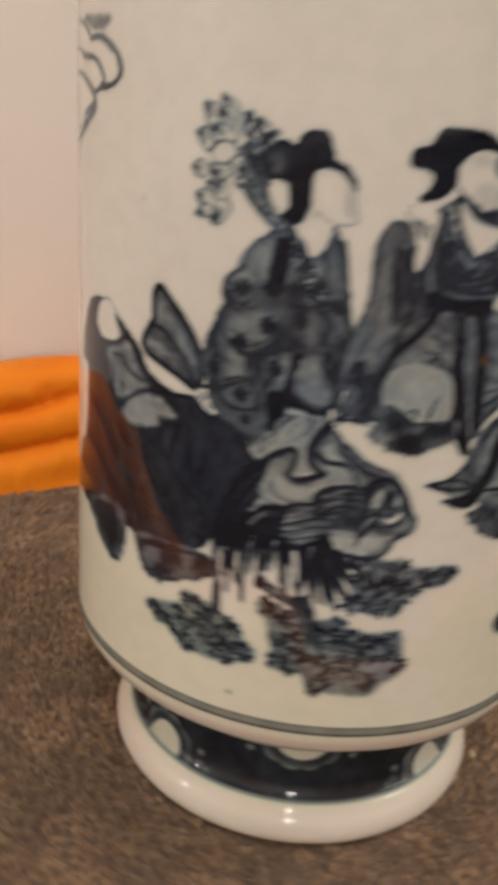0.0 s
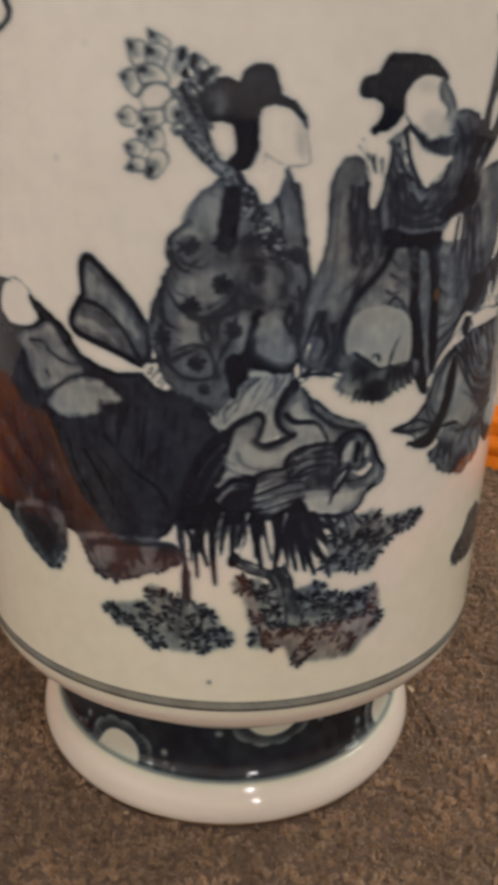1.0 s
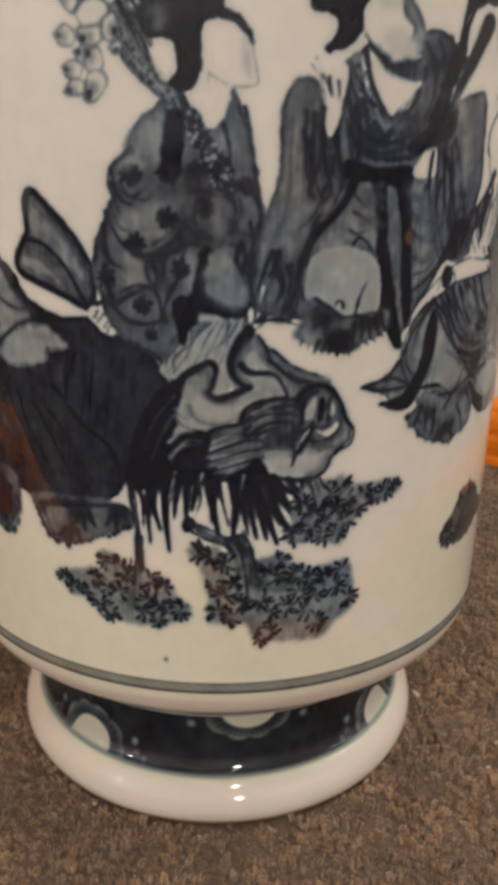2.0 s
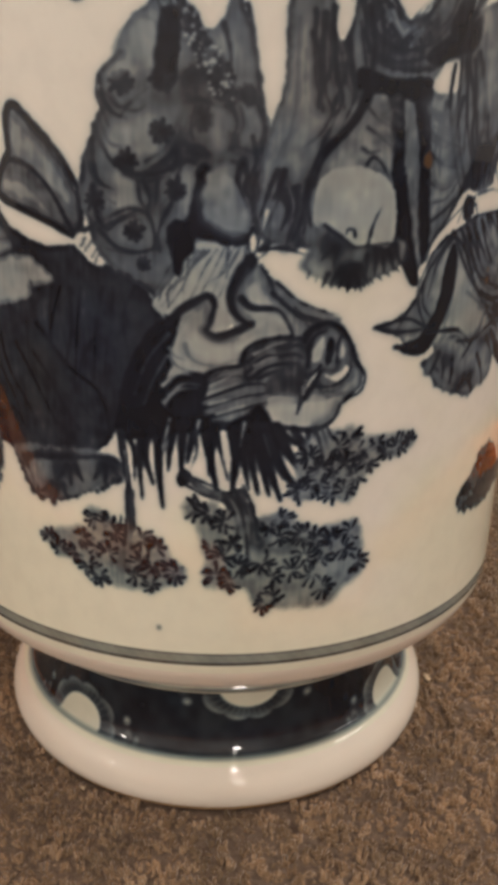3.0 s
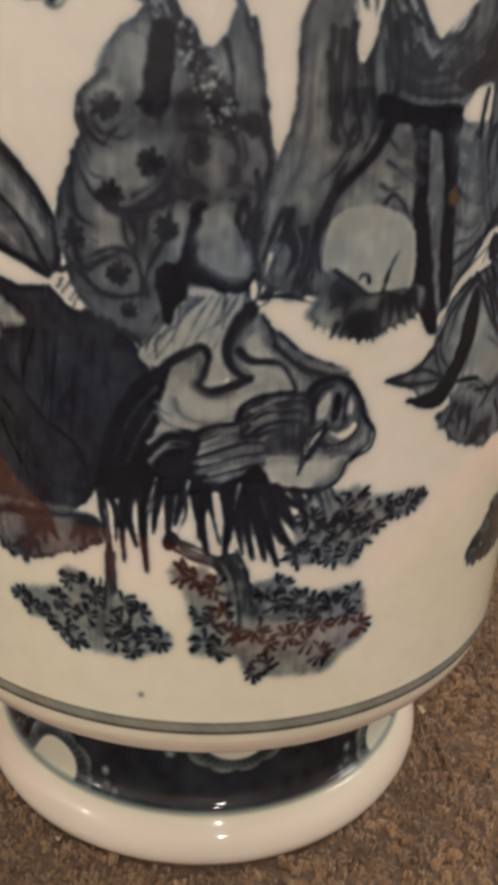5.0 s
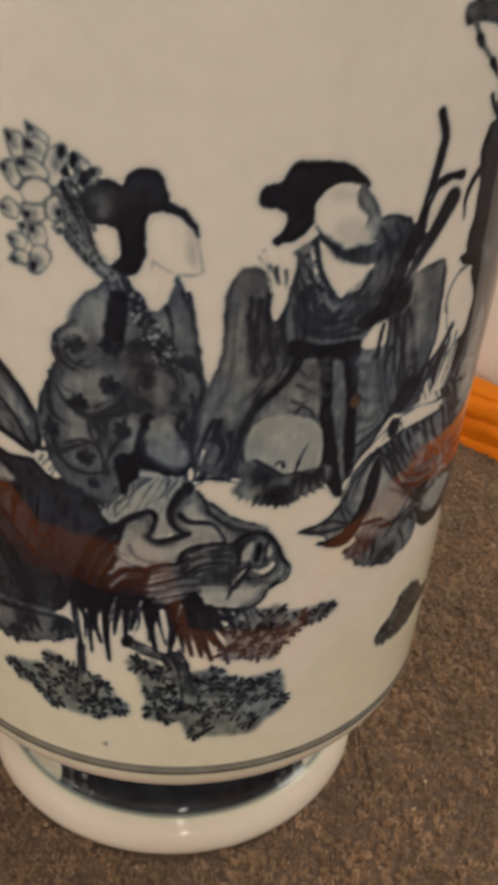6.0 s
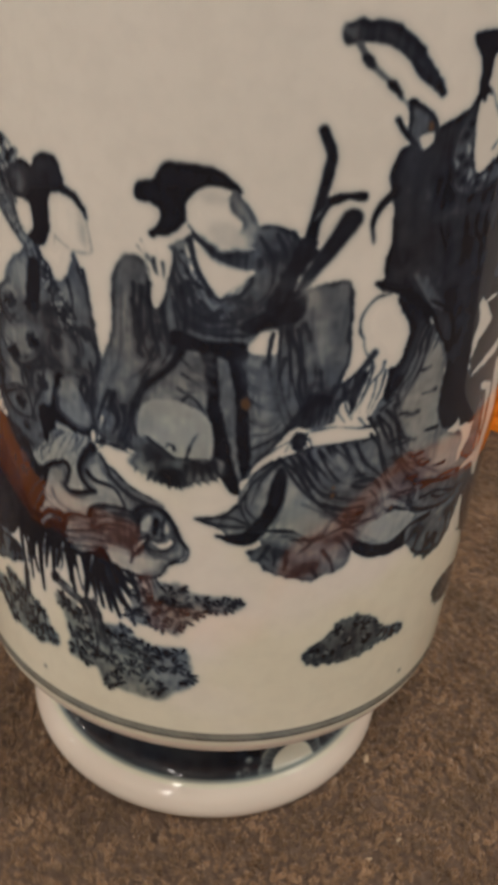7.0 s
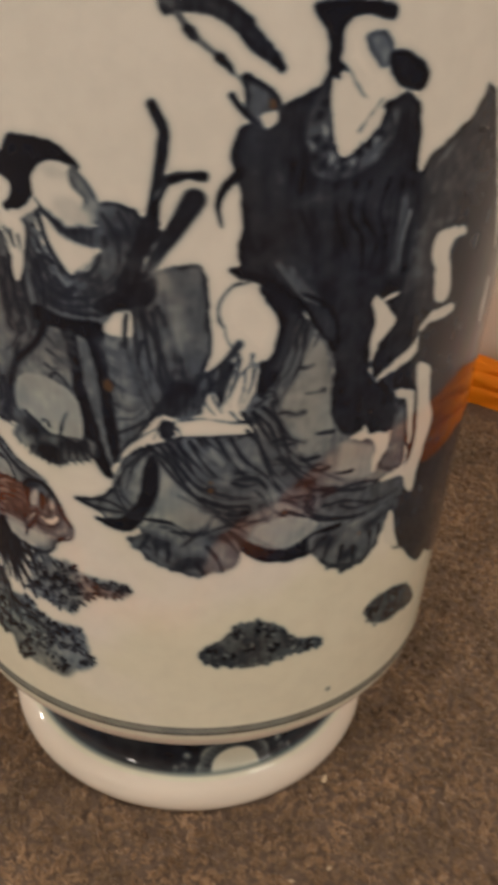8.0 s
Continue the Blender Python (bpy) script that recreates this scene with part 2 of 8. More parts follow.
def cloth_ring():
    """A long orange cloth pushed down in folds, lying all round the vase, drawn in flat and narrow in front."""
    az = [-180, -165, -150, -120, -106, -98, -62, -54, -38, -10, 12, 37, 52, 70, 78, 86, 92, 98, 115, 127, 150, 180]
    inner = [0.3165, 0.2900, 0.2700, 0.2670, 0.2620, 0.2170, 0.2150, 0.2600, 0.2700, 0.3320, 0.3290, 0.3265, 0.3375, 0.3465, 0.3535, 0.3495, 0.3115, 0.2765, 0.2765, 0.2845, 0.3265, 0.3165]
    tall = [0.0620, 0.0230, 0.0120, 0.0100, 0.0090, 0.0070, 0.0070, 0.0090, 0.0140, 0.0230, 0.0270, 0.0430, 0.0450, 0.0390, 0.0310, 0.0330, 0.0570, 0.0840, 0.0850, 0.0830, 0.0770, 0.0620]
    spread = [0.055, 0.048, 0.040, 0.036, 0.034, 0.022, 0.022, 0.034, 0.040] + [0.055 * h / 0.085 + 0.012 for h in tall[9:]]
    n, m = 900, 84
    verts, faces = [], []
    for i in range(n):
        d = -180 + 360 * i / n
        a = radians(d)
        r0, h = float(np.interp(d, az, inner)), float(np.interp(d, az, tall))
        for k in range(m):
            v = k / (m - 1)
            v -= 0.13 * math.sin(2 * math.pi * v)
            ph = math.pi * v
            # stacked rolls with sharp creases that climb slowly round the vase
            up = max(math.sin(ph), 0) ** 0.7
            q = Vector((math.cos(a) * 2.2, math.sin(a) * 2.2, v * 1.3))
            drift = 0.09 * noise.noise(q * 1.7) + 0.05 * noise.noise(q * 5)
            roll = abs(math.sin(math.pi * (2.7 * up + ((d + 56) % 360 - 56) / 34 + 0.415 + drift)))
            deep = 0.0120 * (1 - roll ** 0.34) * (h / 0.06) ** 1.5 * min(1.0, v * 22)
            wr = 0.004 * noise.noise(Vector((math.cos(a) * 9, math.sin(a) * 9, v * 7))) + 0.0016 * noise.noise(Vector((math.cos(a) * 34, math.sin(a) * 34, v * 15)))
            width = float(np.interp(d, az, spread))
            mid = r0 + width * 0.5
            x = mid - (width * 0.5 - deep - wr) * math.copysign(abs(math.cos(ph)) ** 0.6, math.cos(ph))
            z = h * up * (1 + 0.10 * noise.noise(Vector((math.cos(a) * 4, math.sin(a) * 4, 3)))) - deep * math.sin(ph) * 0.6
            verts.append((x * math.cos(a), x * math.sin(a), max(z, 0.0) + FLOOR + 0.0005))
    for i in range(n):
        j = (i + 1) % n
        for k in range(m - 1):
            faces.append((i * m + k, j * m + k, j * m + k + 1, i * m + k + 1))
    return tagged(mesh_object("cloth", verts, faces, CLOTH), "bright orange cloth bunched in folds on the carpet round the vase", "cloth")


cloth_ring()


def crumb(x, y, turn, length):
    """A dry flake lying on the pile."""
    rng = random.Random(int(x * 10000))
    verts, faces, n = [], [], 9
    for ring, (s, z) in enumerate(((0.75, 0.0), (1.0, 0.35), (0.8, 0.7), (0.3, 0.9))):
        for k in range(n):
            a = 2 * math.pi * k / n
            r = s * (1 + rng.uniform(-0.18, 0.18))
            verts.append((0.5 * length * r * math.cos(a), 0.26 * length * r * math.sin(a), z * length * 0.3))
    for ring in range(3):
        for k in range(n):
            j = (k + 1) % n
            faces.append((ring * n + k, ring * n + j, ring * n + n + j, ring * n + n + k))
    faces += [tuple(range(3 * n, 4 * n)), tuple(range(n))[::-1]]
    ob = mesh_object("crumb", verts, faces, FLAKE)
    ob.matrix_world = pose(x, y, FLOOR + 0.0010, 6, -4, turn)
    return tagged(ob, "small dry tan flake lying on the brown carpet", "crumb", "crumbs on the carpet")


for x, y, turn, length in ((0.0814, -0.0273, 95, 0.0048), (0.0879, -0.0762, 20, 0.0028), (0.0989, -0.0641, 60, 0.0026), (-0.0611, -0.0554, 130, 0.0022)):
    crumb(x, y, turn, length)

# ---- the vase ----
vase = tagged(new("vase"), "white porcelain vase painted in blue-black with robed figures, on a carpet", "vase")


def body_radius(z):
    u = z - 0.12
    return 0.1 * (1 + 0.077 * u + 0.467 * u * u)


def foot_profile():
    return rounded([(0.0690, 0.0075), (0.0740, 0.0046), (0.0776, 0.0046), (0.0803, 0.0068), (0.0815, 0.0106), (0.0809, 0.0148), (0.0791, 0.0183), (0.0764, 0.0209), (0.0742, 0.0220),
                    (0.0724, 0.0233), (0.0706, 0.0277), (0.0695, 0.0352), (0.0694, 0.0430), (0.0701, 0.0472), (0.0724, 0.0488), (0.0762, 0.0496), (0.0786, 0.0506), (0.0796, 0.0520), (0.0792, 0.0534),
                    (0.0783, 0.0545), (0.0790, 0.0562), (0.0830, 0.0584), (0.0890, 0.0612), (0.0932, 0.0636), (0.0962, 0.0664), (0.0983, 0.0700), (0.0992, 0.0725)])


foot = foot_profile()
part("foot", lathe("foot", foot, FOOT_GLAZE, 360), vase, "white spreading porcelain foot ring with a banded waist")
part("foot_rim", lathe("foot_rim", [(0.0772, 0.0042), (0.0791, 0.0052), (0.0803, 0.0066), (0.0809, 0.0078)], RIM, 240), vase, "thin brown unglazed edge of the foot")
side = [(0.0992, 0.0725), (0.0994, 0.0738)] + [(body_radius(z), z) for z in np.linspace(0.0752, 0.40, 70)]
side += [(0.1046, 0.406), (0.1035, 0.410), (0.1005, 0.410), (0.0985, 0.405)] + [(body_radius(z) - 0.007, z) for z in np.linspace(0.39, 0.09, 12)] + [(0.06, 0.075), (0.0001, 0.074)]
part("body", lathe("body", side, GLAZE, 480), vase, "tall white glazed cylindrical body")

# ---- painting under the glaze ----
MM_PER_DEGREE = 1.763


def smooth_field(shape, cell, rng):
    """Soft random values from -1 to 1, one blob about every cell of the grid."""
    h, w = shape
    a = rng.uniform(-1, 1, (h // cell + 3, w // cell + 3))
    y, x = np.arange(h) / cell, np.arange(w) / cell
    iy, ix = y.astype(int), x.astype(int)
    fy, fx = (y - iy)[:, None], (x - ix)[None]
    fy, fx = fy * fy * (3 - 2 * fy), fx * fx * (3 - 2 * fx)
    p, q = a[iy][:, ix], a[iy][:, ix + 1]
    r, s = a[iy + 1][:, ix], a[iy + 1][:, ix + 1]
    return (p * (1 - fx) + q * fx) * (1 - fy) + (r * (1 - fx) + s * fx) * fy


class Brush:
    """Paints pigment on the unrolled side of the vase: x is millimetres round it, y its height in millimetres."""

    def __init__(self, x0, x1, y0, y1, step):
        self.x0, self.y0, self.step = x0, y0, step
        self.xs, self.ys = np.arange(x0, x1, step), np.arange(y0, y1, step)
        self.shape = (len(self.ys), len(self.xs))
        self.ink, self.warm = np.zeros(self.shape), np.zeros(self.shape)
        self.owner = np.full(self.shape, -1)
        self.rng = np.random.default_rng(11)
        self.wobble = 0.35 * smooth_field(self.shape, 9, self.rng) + 0.22 * smooth_field(self.shape, 4, self.rng)
        self.pool = 0.6 * smooth_field(self.shape, 26, self.rng) + 0.5 * smooth_field(self.shape, 9, self.rng)
        h, w = self.shape
        thin = smooth_field((h // 7 + 2, w), 3, self.rng)
        rows = np.linspace(0, thin.shape[0] - 1.001, h)
        k = rows.astype(int)
        self.streak = thin[k] * (1 - (rows - k))[:, None] + thin[k + 1] * (rows - k)[:, None]
        self.names = []

    def motif(self, name, label):
        self.names.append((name, label))

    def window(self, pts, pad):
        lo, hi = pts.min(0) - pad, pts.max(0) + pad
        j0, j1 = np.clip([(lo[0] - self.x0) / self.step, (hi[0] - self.x0) / self.step + 1], 0, self.shape[1]).astype(int)
        i0, i1 = np.clip([(lo[1] - self.y0) / self.step, (hi[1] - self.y0) / self.step + 1], 0, self.shape[0]).astype(int)
        return slice(i0, i1), slice(j0, j1)

    def put(self, win, cover, tone):
        self.ink[win] = self.ink[win] * (1 - cover) + tone * cover
        own = self.owner[win]
        take = (cover > 0.5) | ((cover > 0.02) & (own < 0))
        if np.max(tone) > 0.04:
            own[take] = len(self.names) - 1

    def nearest(self, win, pts):
        """Distance of every place in the window to a row of points, and which one is nearest."""
        gx, gy = self.xs[win[1]][None, :], self.ys[win[0]][:, None]
        best, which = np.full((gy.size, gx.size), 1e9), np.zeros((gy.size, gx.size), int)
        for k, (x, y) in enumerate(pts):
            d = (gx - x) ** 2 + (gy - y) ** 2
            less = d < best
            best[less], which[less] = d[less], k
        return np.sqrt(best), which

    def dense(self, pts, closed=False, gap=0.45):
        p = list(pts) + [pts[0]] if closed else list(pts)
        if closed:
            q = [np.array(v, float) for v in (pts[-1], *pts, pts[0], pts[1])]
            c = []
            for i in range(1, len(q) - 2):
                a, b, d, e = q[i - 1:i + 3]
                for t in np.linspace(0, 1, 6)[:-1]:
                    c.append(0.5 * (2 * b + (d - a) * t + (2 * a - 5 * b + 4 * d - e) * t * t + (3 * b - a - 3 * d + e) * t ** 3))
            c.append(c[0])
        else:
            c = rounded(p, 6)
        out = []
        for a, b in zip(c[:-1], c[1:]):
            n = max(1, int(np.hypot(*(b - a)) / gap))
            out += [a + (b - a) * k / n for k in range(n)]
        out.append(c[-1])
        return np.array(out)

    def wash(self, tone, *pts, soft=1.0):
        edge = self.dense(pts, True)
        win = self.window(edge, soft + 1.5)
        gx, gy = self.xs[win[1]][None, :], self.ys[win[0]][:, None]
        inside = np.zeros((gy.size, gx.size), bool)
        for (xa, ya), (xb, yb) in zip(edge[:-1], edge[1:]):
            if ya == yb:
                continue
            row = (ya > gy) != (yb > gy)
            inside ^= row & (gx < xa + (gy - ya) * (xb - xa) / (yb - ya))
        d, _ = self.nearest(win, edge)
        d = np.where(inside, d, -d) + self.wobble[win] * min(1.0, 0.6 + soft * 0.4)
        cover = np.clip(0.5 + d / soft, 0, 1)
        cover = cover * cover * (3 - 2 * cover)
        rim = 0.17 * np.exp(-((d - 0.5) / 0.7) ** 2) if 0.3 < tone < 0.85 and soft < 1.1 else 0
        calm = min(1.0, 3.2 * (1 - tone))
        grain = tone * (1 + calm * (0.13 * self.pool[win] + 0.09 * self.streak[win])) if tone > 0.1 else tone
        self.put(win, cover, np.clip(grain + rim, 0, 1))

    def line(self, tone, width, *pts, taper=0, halo=0.0):
        mid = self.dense(pts)
        win = self.window(mid, width + (4 if halo else 1))
        d, k = self.nearest(win, mid)
        u = k / (len(mid) - 1)
        if halo:
            beside = halo * np.exp(-(np.maximum(d - width * 0.3, 0) / (0.8 + width * 0.4)) ** 2) * (self.ink[win] > 0.3)
            self.ink[win] += beside * np.maximum(tone - self.ink[win], 0)
        half = width * 0.5 * ((1 - u) ** 0.7 * 0.75 + 0.25 if taper else 0.85 + 0.15 * np.sin(u * 9))
        cover = np.clip(0.5 + (half - d + 0.35 * self.wobble[win]) / (0.4 + 0.14 * width), 0, 1)
        self.put(win, cover * 0.95, tone)

    def shade(self, tone, width, *pts):
        """A soft wet stroke that only darkens or lightens what is painted already."""
        mid = self.dense(pts)
        win = self.window(mid, width * 2.2)
        d, _ = self.nearest(win, mid)
        cover = 0.7 * np.exp(-(d / width) ** 2) * (self.owner[win] >= 0) * (self.ink[win] > 0.12)
        self.ink[win] += cover * (tone - self.ink[win])

    def spots(self, tone, size, *pts):
        for x, y in pts:
            p = np.array([(x, y)])
            win = self.window(p, size * 2)
            dx, dy = self.xs[win[1]][None, :] - x, self.ys[win[0]][:, None] - y
            a, ph = np.arctan2(dy, dx), self.rng.uniform(0, 6.28)
            r = size * (1 + 0.07 * np.sin(5 * a + ph) + 0.05 * np.sin(11 * a + 2 * ph)) if size > 1 else size
            d = np.hypot(dx, dy * self.rng.uniform(0.85, 1.2))
            self.put(win, np.clip(0.5 + (r - d) / (0.6 * size + 0.3), 0, 1), tone)

    def rust(self, size, *pts):
        for x, y in pts:
            win = self.window(np.array([(x, y)]), size * 2)
            d = np.hypot(self.xs[win[1]][None, :] - x, (self.ys[win[0]][:, None] - y) * 0.7) + self.wobble[win]
            cover = np.clip(0.5 + (size - d) / 0.6, 0, 1)
            self.put(win, cover * 0.7, 0.8)
            core = np.clip(0.5 + (size * 0.78 - d) / 0.6, 0, 1)
            self.warm[win] = np.maximum(self.warm[win], core * 0.48)

    def rosettes(self, size, *pts):
        """Grey leaf clusters ringed with short dark curved dabs, as on the clouds."""
        for x, y in pts:
            r = size * self.rng.uniform(0.85, 1.15)
            turn = self.rng.uniform(0, 6.28)
            self.spots(0.46, r * 0.85, (x, y))
            curl, petals = self.rng.choice((-1, 1)), int(self.rng.integers(7, 11))
            for k in range(petals):
                a = turn + 4.9 * k / petals + self.rng.normal(0, 0.10)
                b = a + curl * self.rng.uniform(-0.1, 0.4)
                e, o = r * self.rng.uniform(0.12, 0.3), r * self.rng.uniform(0.72, 1.12)
                m = (e + o) / 2
                self.line(self.rng.uniform(0.90, 1.0), self.rng.uniform(0.8, 1.1), (x + o * math.cos(b), y + o * math.sin(b)), (x + m * math.cos(a), y + m * math.sin(a)), (x + e * math.cos(a), y + e * math.sin(a)), taper=1)

    def blossoms(self, tone, size, *pts):
        """Round dark spots with a ragged ring of dabs."""
        for x, y in pts:
            turn = self.rng.uniform(0, 6.28)
            self.spots(tone, size * 0.66, (x, y))
            for k in range(9):
                a, r = turn + 0.698 * k + self.rng.normal(0, 0.1), size * self.rng.uniform(0.6, 0.85)
                self.line(tone * self.rng.uniform(0.9, 1.0), size * 0.36, (x + 0.4 * r * math.cos(a), y + 0.4 * r * math.sin(a)), (x + 0.8 * r * math.cos(a + 0.1), y + 0.8 * r * math.sin(a + 0.1)), (x + 1.1 * r * math.cos(a + 0.2), y + 1.1 * r * math.sin(a + 0.2)))

    def folds(self, tone, width, count, first, last):
        """Drapery or feather lines that pass from one edge to the other."""
        f, g = np.array(first, float), np.array(last, float)
        for k in range(count):
            t = (k + 0.5 + self.rng.uniform(-0.25, 0.25)) / count
            a, b = f[0] + (f[-1] - f[0]) * t, g[0] + (g[-1] - g[0]) * t
            side = np.array((a[1] - b[1], b[0] - a[0]))
            bend = self.rng.uniform(-0.10, 0.10)
            m1, m2 = a * 0.67 + b * 0.33 + side * bend, a * 0.33 + b * 0.67 - side * bend * self.rng.uniform(-0.6, 1.0)
            b = a + (b - a) * self.rng.uniform(0.75, 1.05)
            self.line(tone * self.rng.uniform(0.94, 1.04), width * self.rng.uniform(0.8, 1.4), tuple(a), tuple(m1), tuple(m2), tuple(b), taper=1, halo=0.15 if width > 0.7 else 0)

    def fringe(self, tone, length, *pts):
        """Small wet dabs that make an edge lobed and uneven."""
        way = self.dense(pts, gap=1.3)
        for a, b in zip(way[:-1], way[1:]):
            side = np.array((a[1] - b[1], b[0] - a[0])) / (np.hypot(*(b - a)) + 1e-6)
            r = length * self.rng.uniform(0.2, 0.5)
            c = a + side * r * self.rng.uniform(-0.9, 0.5)
            self.spots(tone * self.rng.uniform(0.8, 1.15), r, tuple(c))

    def speckle(self, count, size, *outline):
        """Scatters small dark and pale dabs inside an outline."""
        edge = self.dense(outline, True)
        lo, hi = edge.min(0), edge.max(0)
        done = 0
        while done < count:
            x, y = self.rng.uniform(lo, hi)
            odd = False
            for (xa, ya), (xb, yb) in zip(edge[:-1], edge[1:]):
                if (ya > y) != (yb > y) and x < xa + (y - ya) * (xb - xa) / (yb - ya):
                    odd = not odd
            if odd:
                self.spots(0.34 if done % 2 == 0 else 0.86, size * self.rng.uniform(0.5, 1.1), (x, y))
                done += 1

    def patches(self, parent, radius, mat, lift):
        """Lays every motif on the vase as a thin skin of its own."""
        h, w = self.shape
        az = np.radians(self.xs / MM_PER_DEGREE - 90)
        z = self.ys / 1000
        r = np.array([radius(v) for v in z]) + lift
        wet = 0.55 * smooth_field(self.shape, 14, self.rng) + 0.45 * smooth_field(self.shape, 6, self.rng) + 0.15 * self.streak
        ink = np.clip(self.ink * (1 + (0.10 * self.pool + 0.10 * wet) * np.clip(3 - 3 * self.ink, 0.1, 1)), 0, 1)
        # the cobalt bleeds a little into the glaze
        for _ in range(1):
            p = np.pad(ink, 1, mode="edge")
            ink = 0.25 * p[:-2, 1:-1] + 0.5 * ink + 0.25 * p[2:, 1:-1]
            p = np.pad(ink, 1, mode="edge")
            ink = 0.25 * p[1:-1, :-2] + 0.5 * ink + 0.25 * p[1:-1, 2:]
        wet = ink
        for _ in range(7):
            p = np.pad(wet, 1, mode="edge")
            wet = 0.25 * p[:-2, 1:-1] + 0.5 * wet + 0.25 * p[2:, 1:-1]
            p = np.pad(wet, 1, mode="edge")
            wet = 0.25 * p[1:-1, :-2] + 0.5 * wet + 0.25 * p[1:-1, 2:]
        ink = 0.60 * ink + 0.40 * wet
        wide = ink
        for _ in range(26):
            p = np.pad(wide, 1, mode="edge")
            wide = 0.25 * p[:-2, 1:-1] + 0.5 * wide + 0.25 * p[2:, 1:-1]
            p = np.pad(wide, 1, mode="edge")
            wide = 0.25 * p[1:-1, :-2] + 0.5 * wide + 0.25 * p[1:-1, 2:]
        # pigment gathers in the strokes and leaves the washes beside them thinner
        gathered = np.clip((wide - 0.2) / 0.25, 0, 1) * np.clip(ink / 0.12, 0, 1)
        ink = np.clip(ink + 0.55 * gathered * (ink - wide), 0, 1)
        ink = np.maximum(ink, 0.36 * wide * np.clip(1.2 - gathered, 0, 1))
        for _ in range(9):
            p = np.pad(self.owner, 1, constant_values=-1)
            near = np.maximum.reduce([p[:-2, 1:-1], p[2:, 1:-1], p[1:-1, :-2], p[1:-1, 2:]])
            self.owner = np.where((self.owner < 0) & (ink > 0.002), near, self.owner)
        for n, (name, label) in enumerate(self.names):
            i, j = np.where(self.owner[:-1, :-1] == n)
            if not len(i):
                continue
            quad = np.stack([i * w + j, i * w + j + 1, (i + 1) * w + j + 1, (i + 1) * w + j], 1)
            used, index = np.unique(quad, return_inverse=True)
            vi, vj = used // w, used % w
            co = np.stack([r[vi] * np.cos(az[vj]), r[vi] * np.sin(az[vj]), z[vi]], 1)
            colour = np.stack([ink[vi, vj], self.warm[vi, vj], 0 * r[vi], 1 + 0 * r[vi]], 1)
            part(name, skin(name, co, index.reshape(-1, 4), colour, mat), parent, label)


def skin(name, co, quads, colour, mat):
    me = bpy.data.meshes.new(name)
    me.vertices.add(len(co))
    me.vertices.foreach_set("co", co.ravel())
    me.loops.add(quads.size)
    me.loops.foreach_set("vertex_index", quads.ravel().astype(np.int32))
    me.polygons.add(len(quads))
    me.polygons.foreach_set("loop_start", np.arange(0, quads.size, 4, dtype=np.int32))
    me.polygons.foreach_set("use_smooth", np.ones(len(quads), bool))
    at = me.attributes.new("ink", "FLOAT_COLOR", "POINT")
    at.data.foreach_set("color", colour.ravel())
    me.materials.append(mat)
    me.update(calc_edges=True)
    me.validate()
    return new(name, me)


def ring_skin(name, section, turns, ink_at, mat, warm=0.0):
    """A painted band all round: section is (radius, height), ink_at gives the pigment for angle and row."""
    n, m = turns, len(section)
    az = np.linspace(-math.pi, math.pi, n, endpoint=False)
    sec = np.array(section)
    co = np.stack([np.outer(np.cos(az), sec[:, 0]), np.outer(np.sin(az), sec[:, 0]), np.outer(np.ones(n), sec[:, 1])], 2).reshape(-1, 3)
    i, k = np.meshgrid(np.arange(n), np.arange(m - 1), indexing="ij")
    j = (i + 1) % n
    quads = np.stack([i * m + k, j * m + k, j * m + k + 1, i * m + k + 1], -1).reshape(-1, 4)
    ink = np.clip(ink_at(np.degrees(az)[:, None], sec[:, 1][None] * 1000), 0, 1) * np.ones((n, m))
    colour = np.stack([ink, warm * (ink > 0.05), 0 * ink, 1 + 0 * ink], -1).reshape(-1, 4)
    return skin(name, co, quads, colour, mat)


def line_ring(az, z):
    """Two dark lines with a grey one between, near the bottom of the side."""
    grey = 0.34 * np.clip((1.95 - np.abs(z - 77.4)) / 0.3, 0, 1)
    dark = 0.26 * np.exp(-((z - 79.1) / 0.3) ** 2) + 0.46 * np.exp(-((z - 75.9) / 0.45) ** 2)
    return (grey + dark) * (1 + 0.10 * np.sin(az * 0.7) * np.sin(az * 0.23 + 1) + 0.06 * np.sin(az * 2.9 + 1.7 * z))


ring_z = np.linspace(0.0752, 0.0796, 26)
part("painted_ring", ring_skin("painted_ring", [(body_radius(z) + 0.00005, z) for z in ring_z], 480, line_ring, PAINTED, 0.22), vase, "grey double painted ring line")

# shade below the overhang, painted as a brownish line on the bead
groove = [(r + 0.00006, z) for r, z in np.array(rounded([tuple(p) for p in foot], 4)) if 0.0502 <= z <= 0.0548]
part("groove_shade", ring_skin("groove_shade", groove, 360, lambda az, z: 0.46 * np.exp(-((z - 52.4) / 0.9) ** 2) * (1 + 0.25 * np.sin(az * 0.31) * np.sin(az * 0.083 + 2)), PAINTED, 0.20), vase, "thin brownish line of painted shade under the shoulder")

FOOT_TOP, FOOT_LOW = 48.2, 21.9


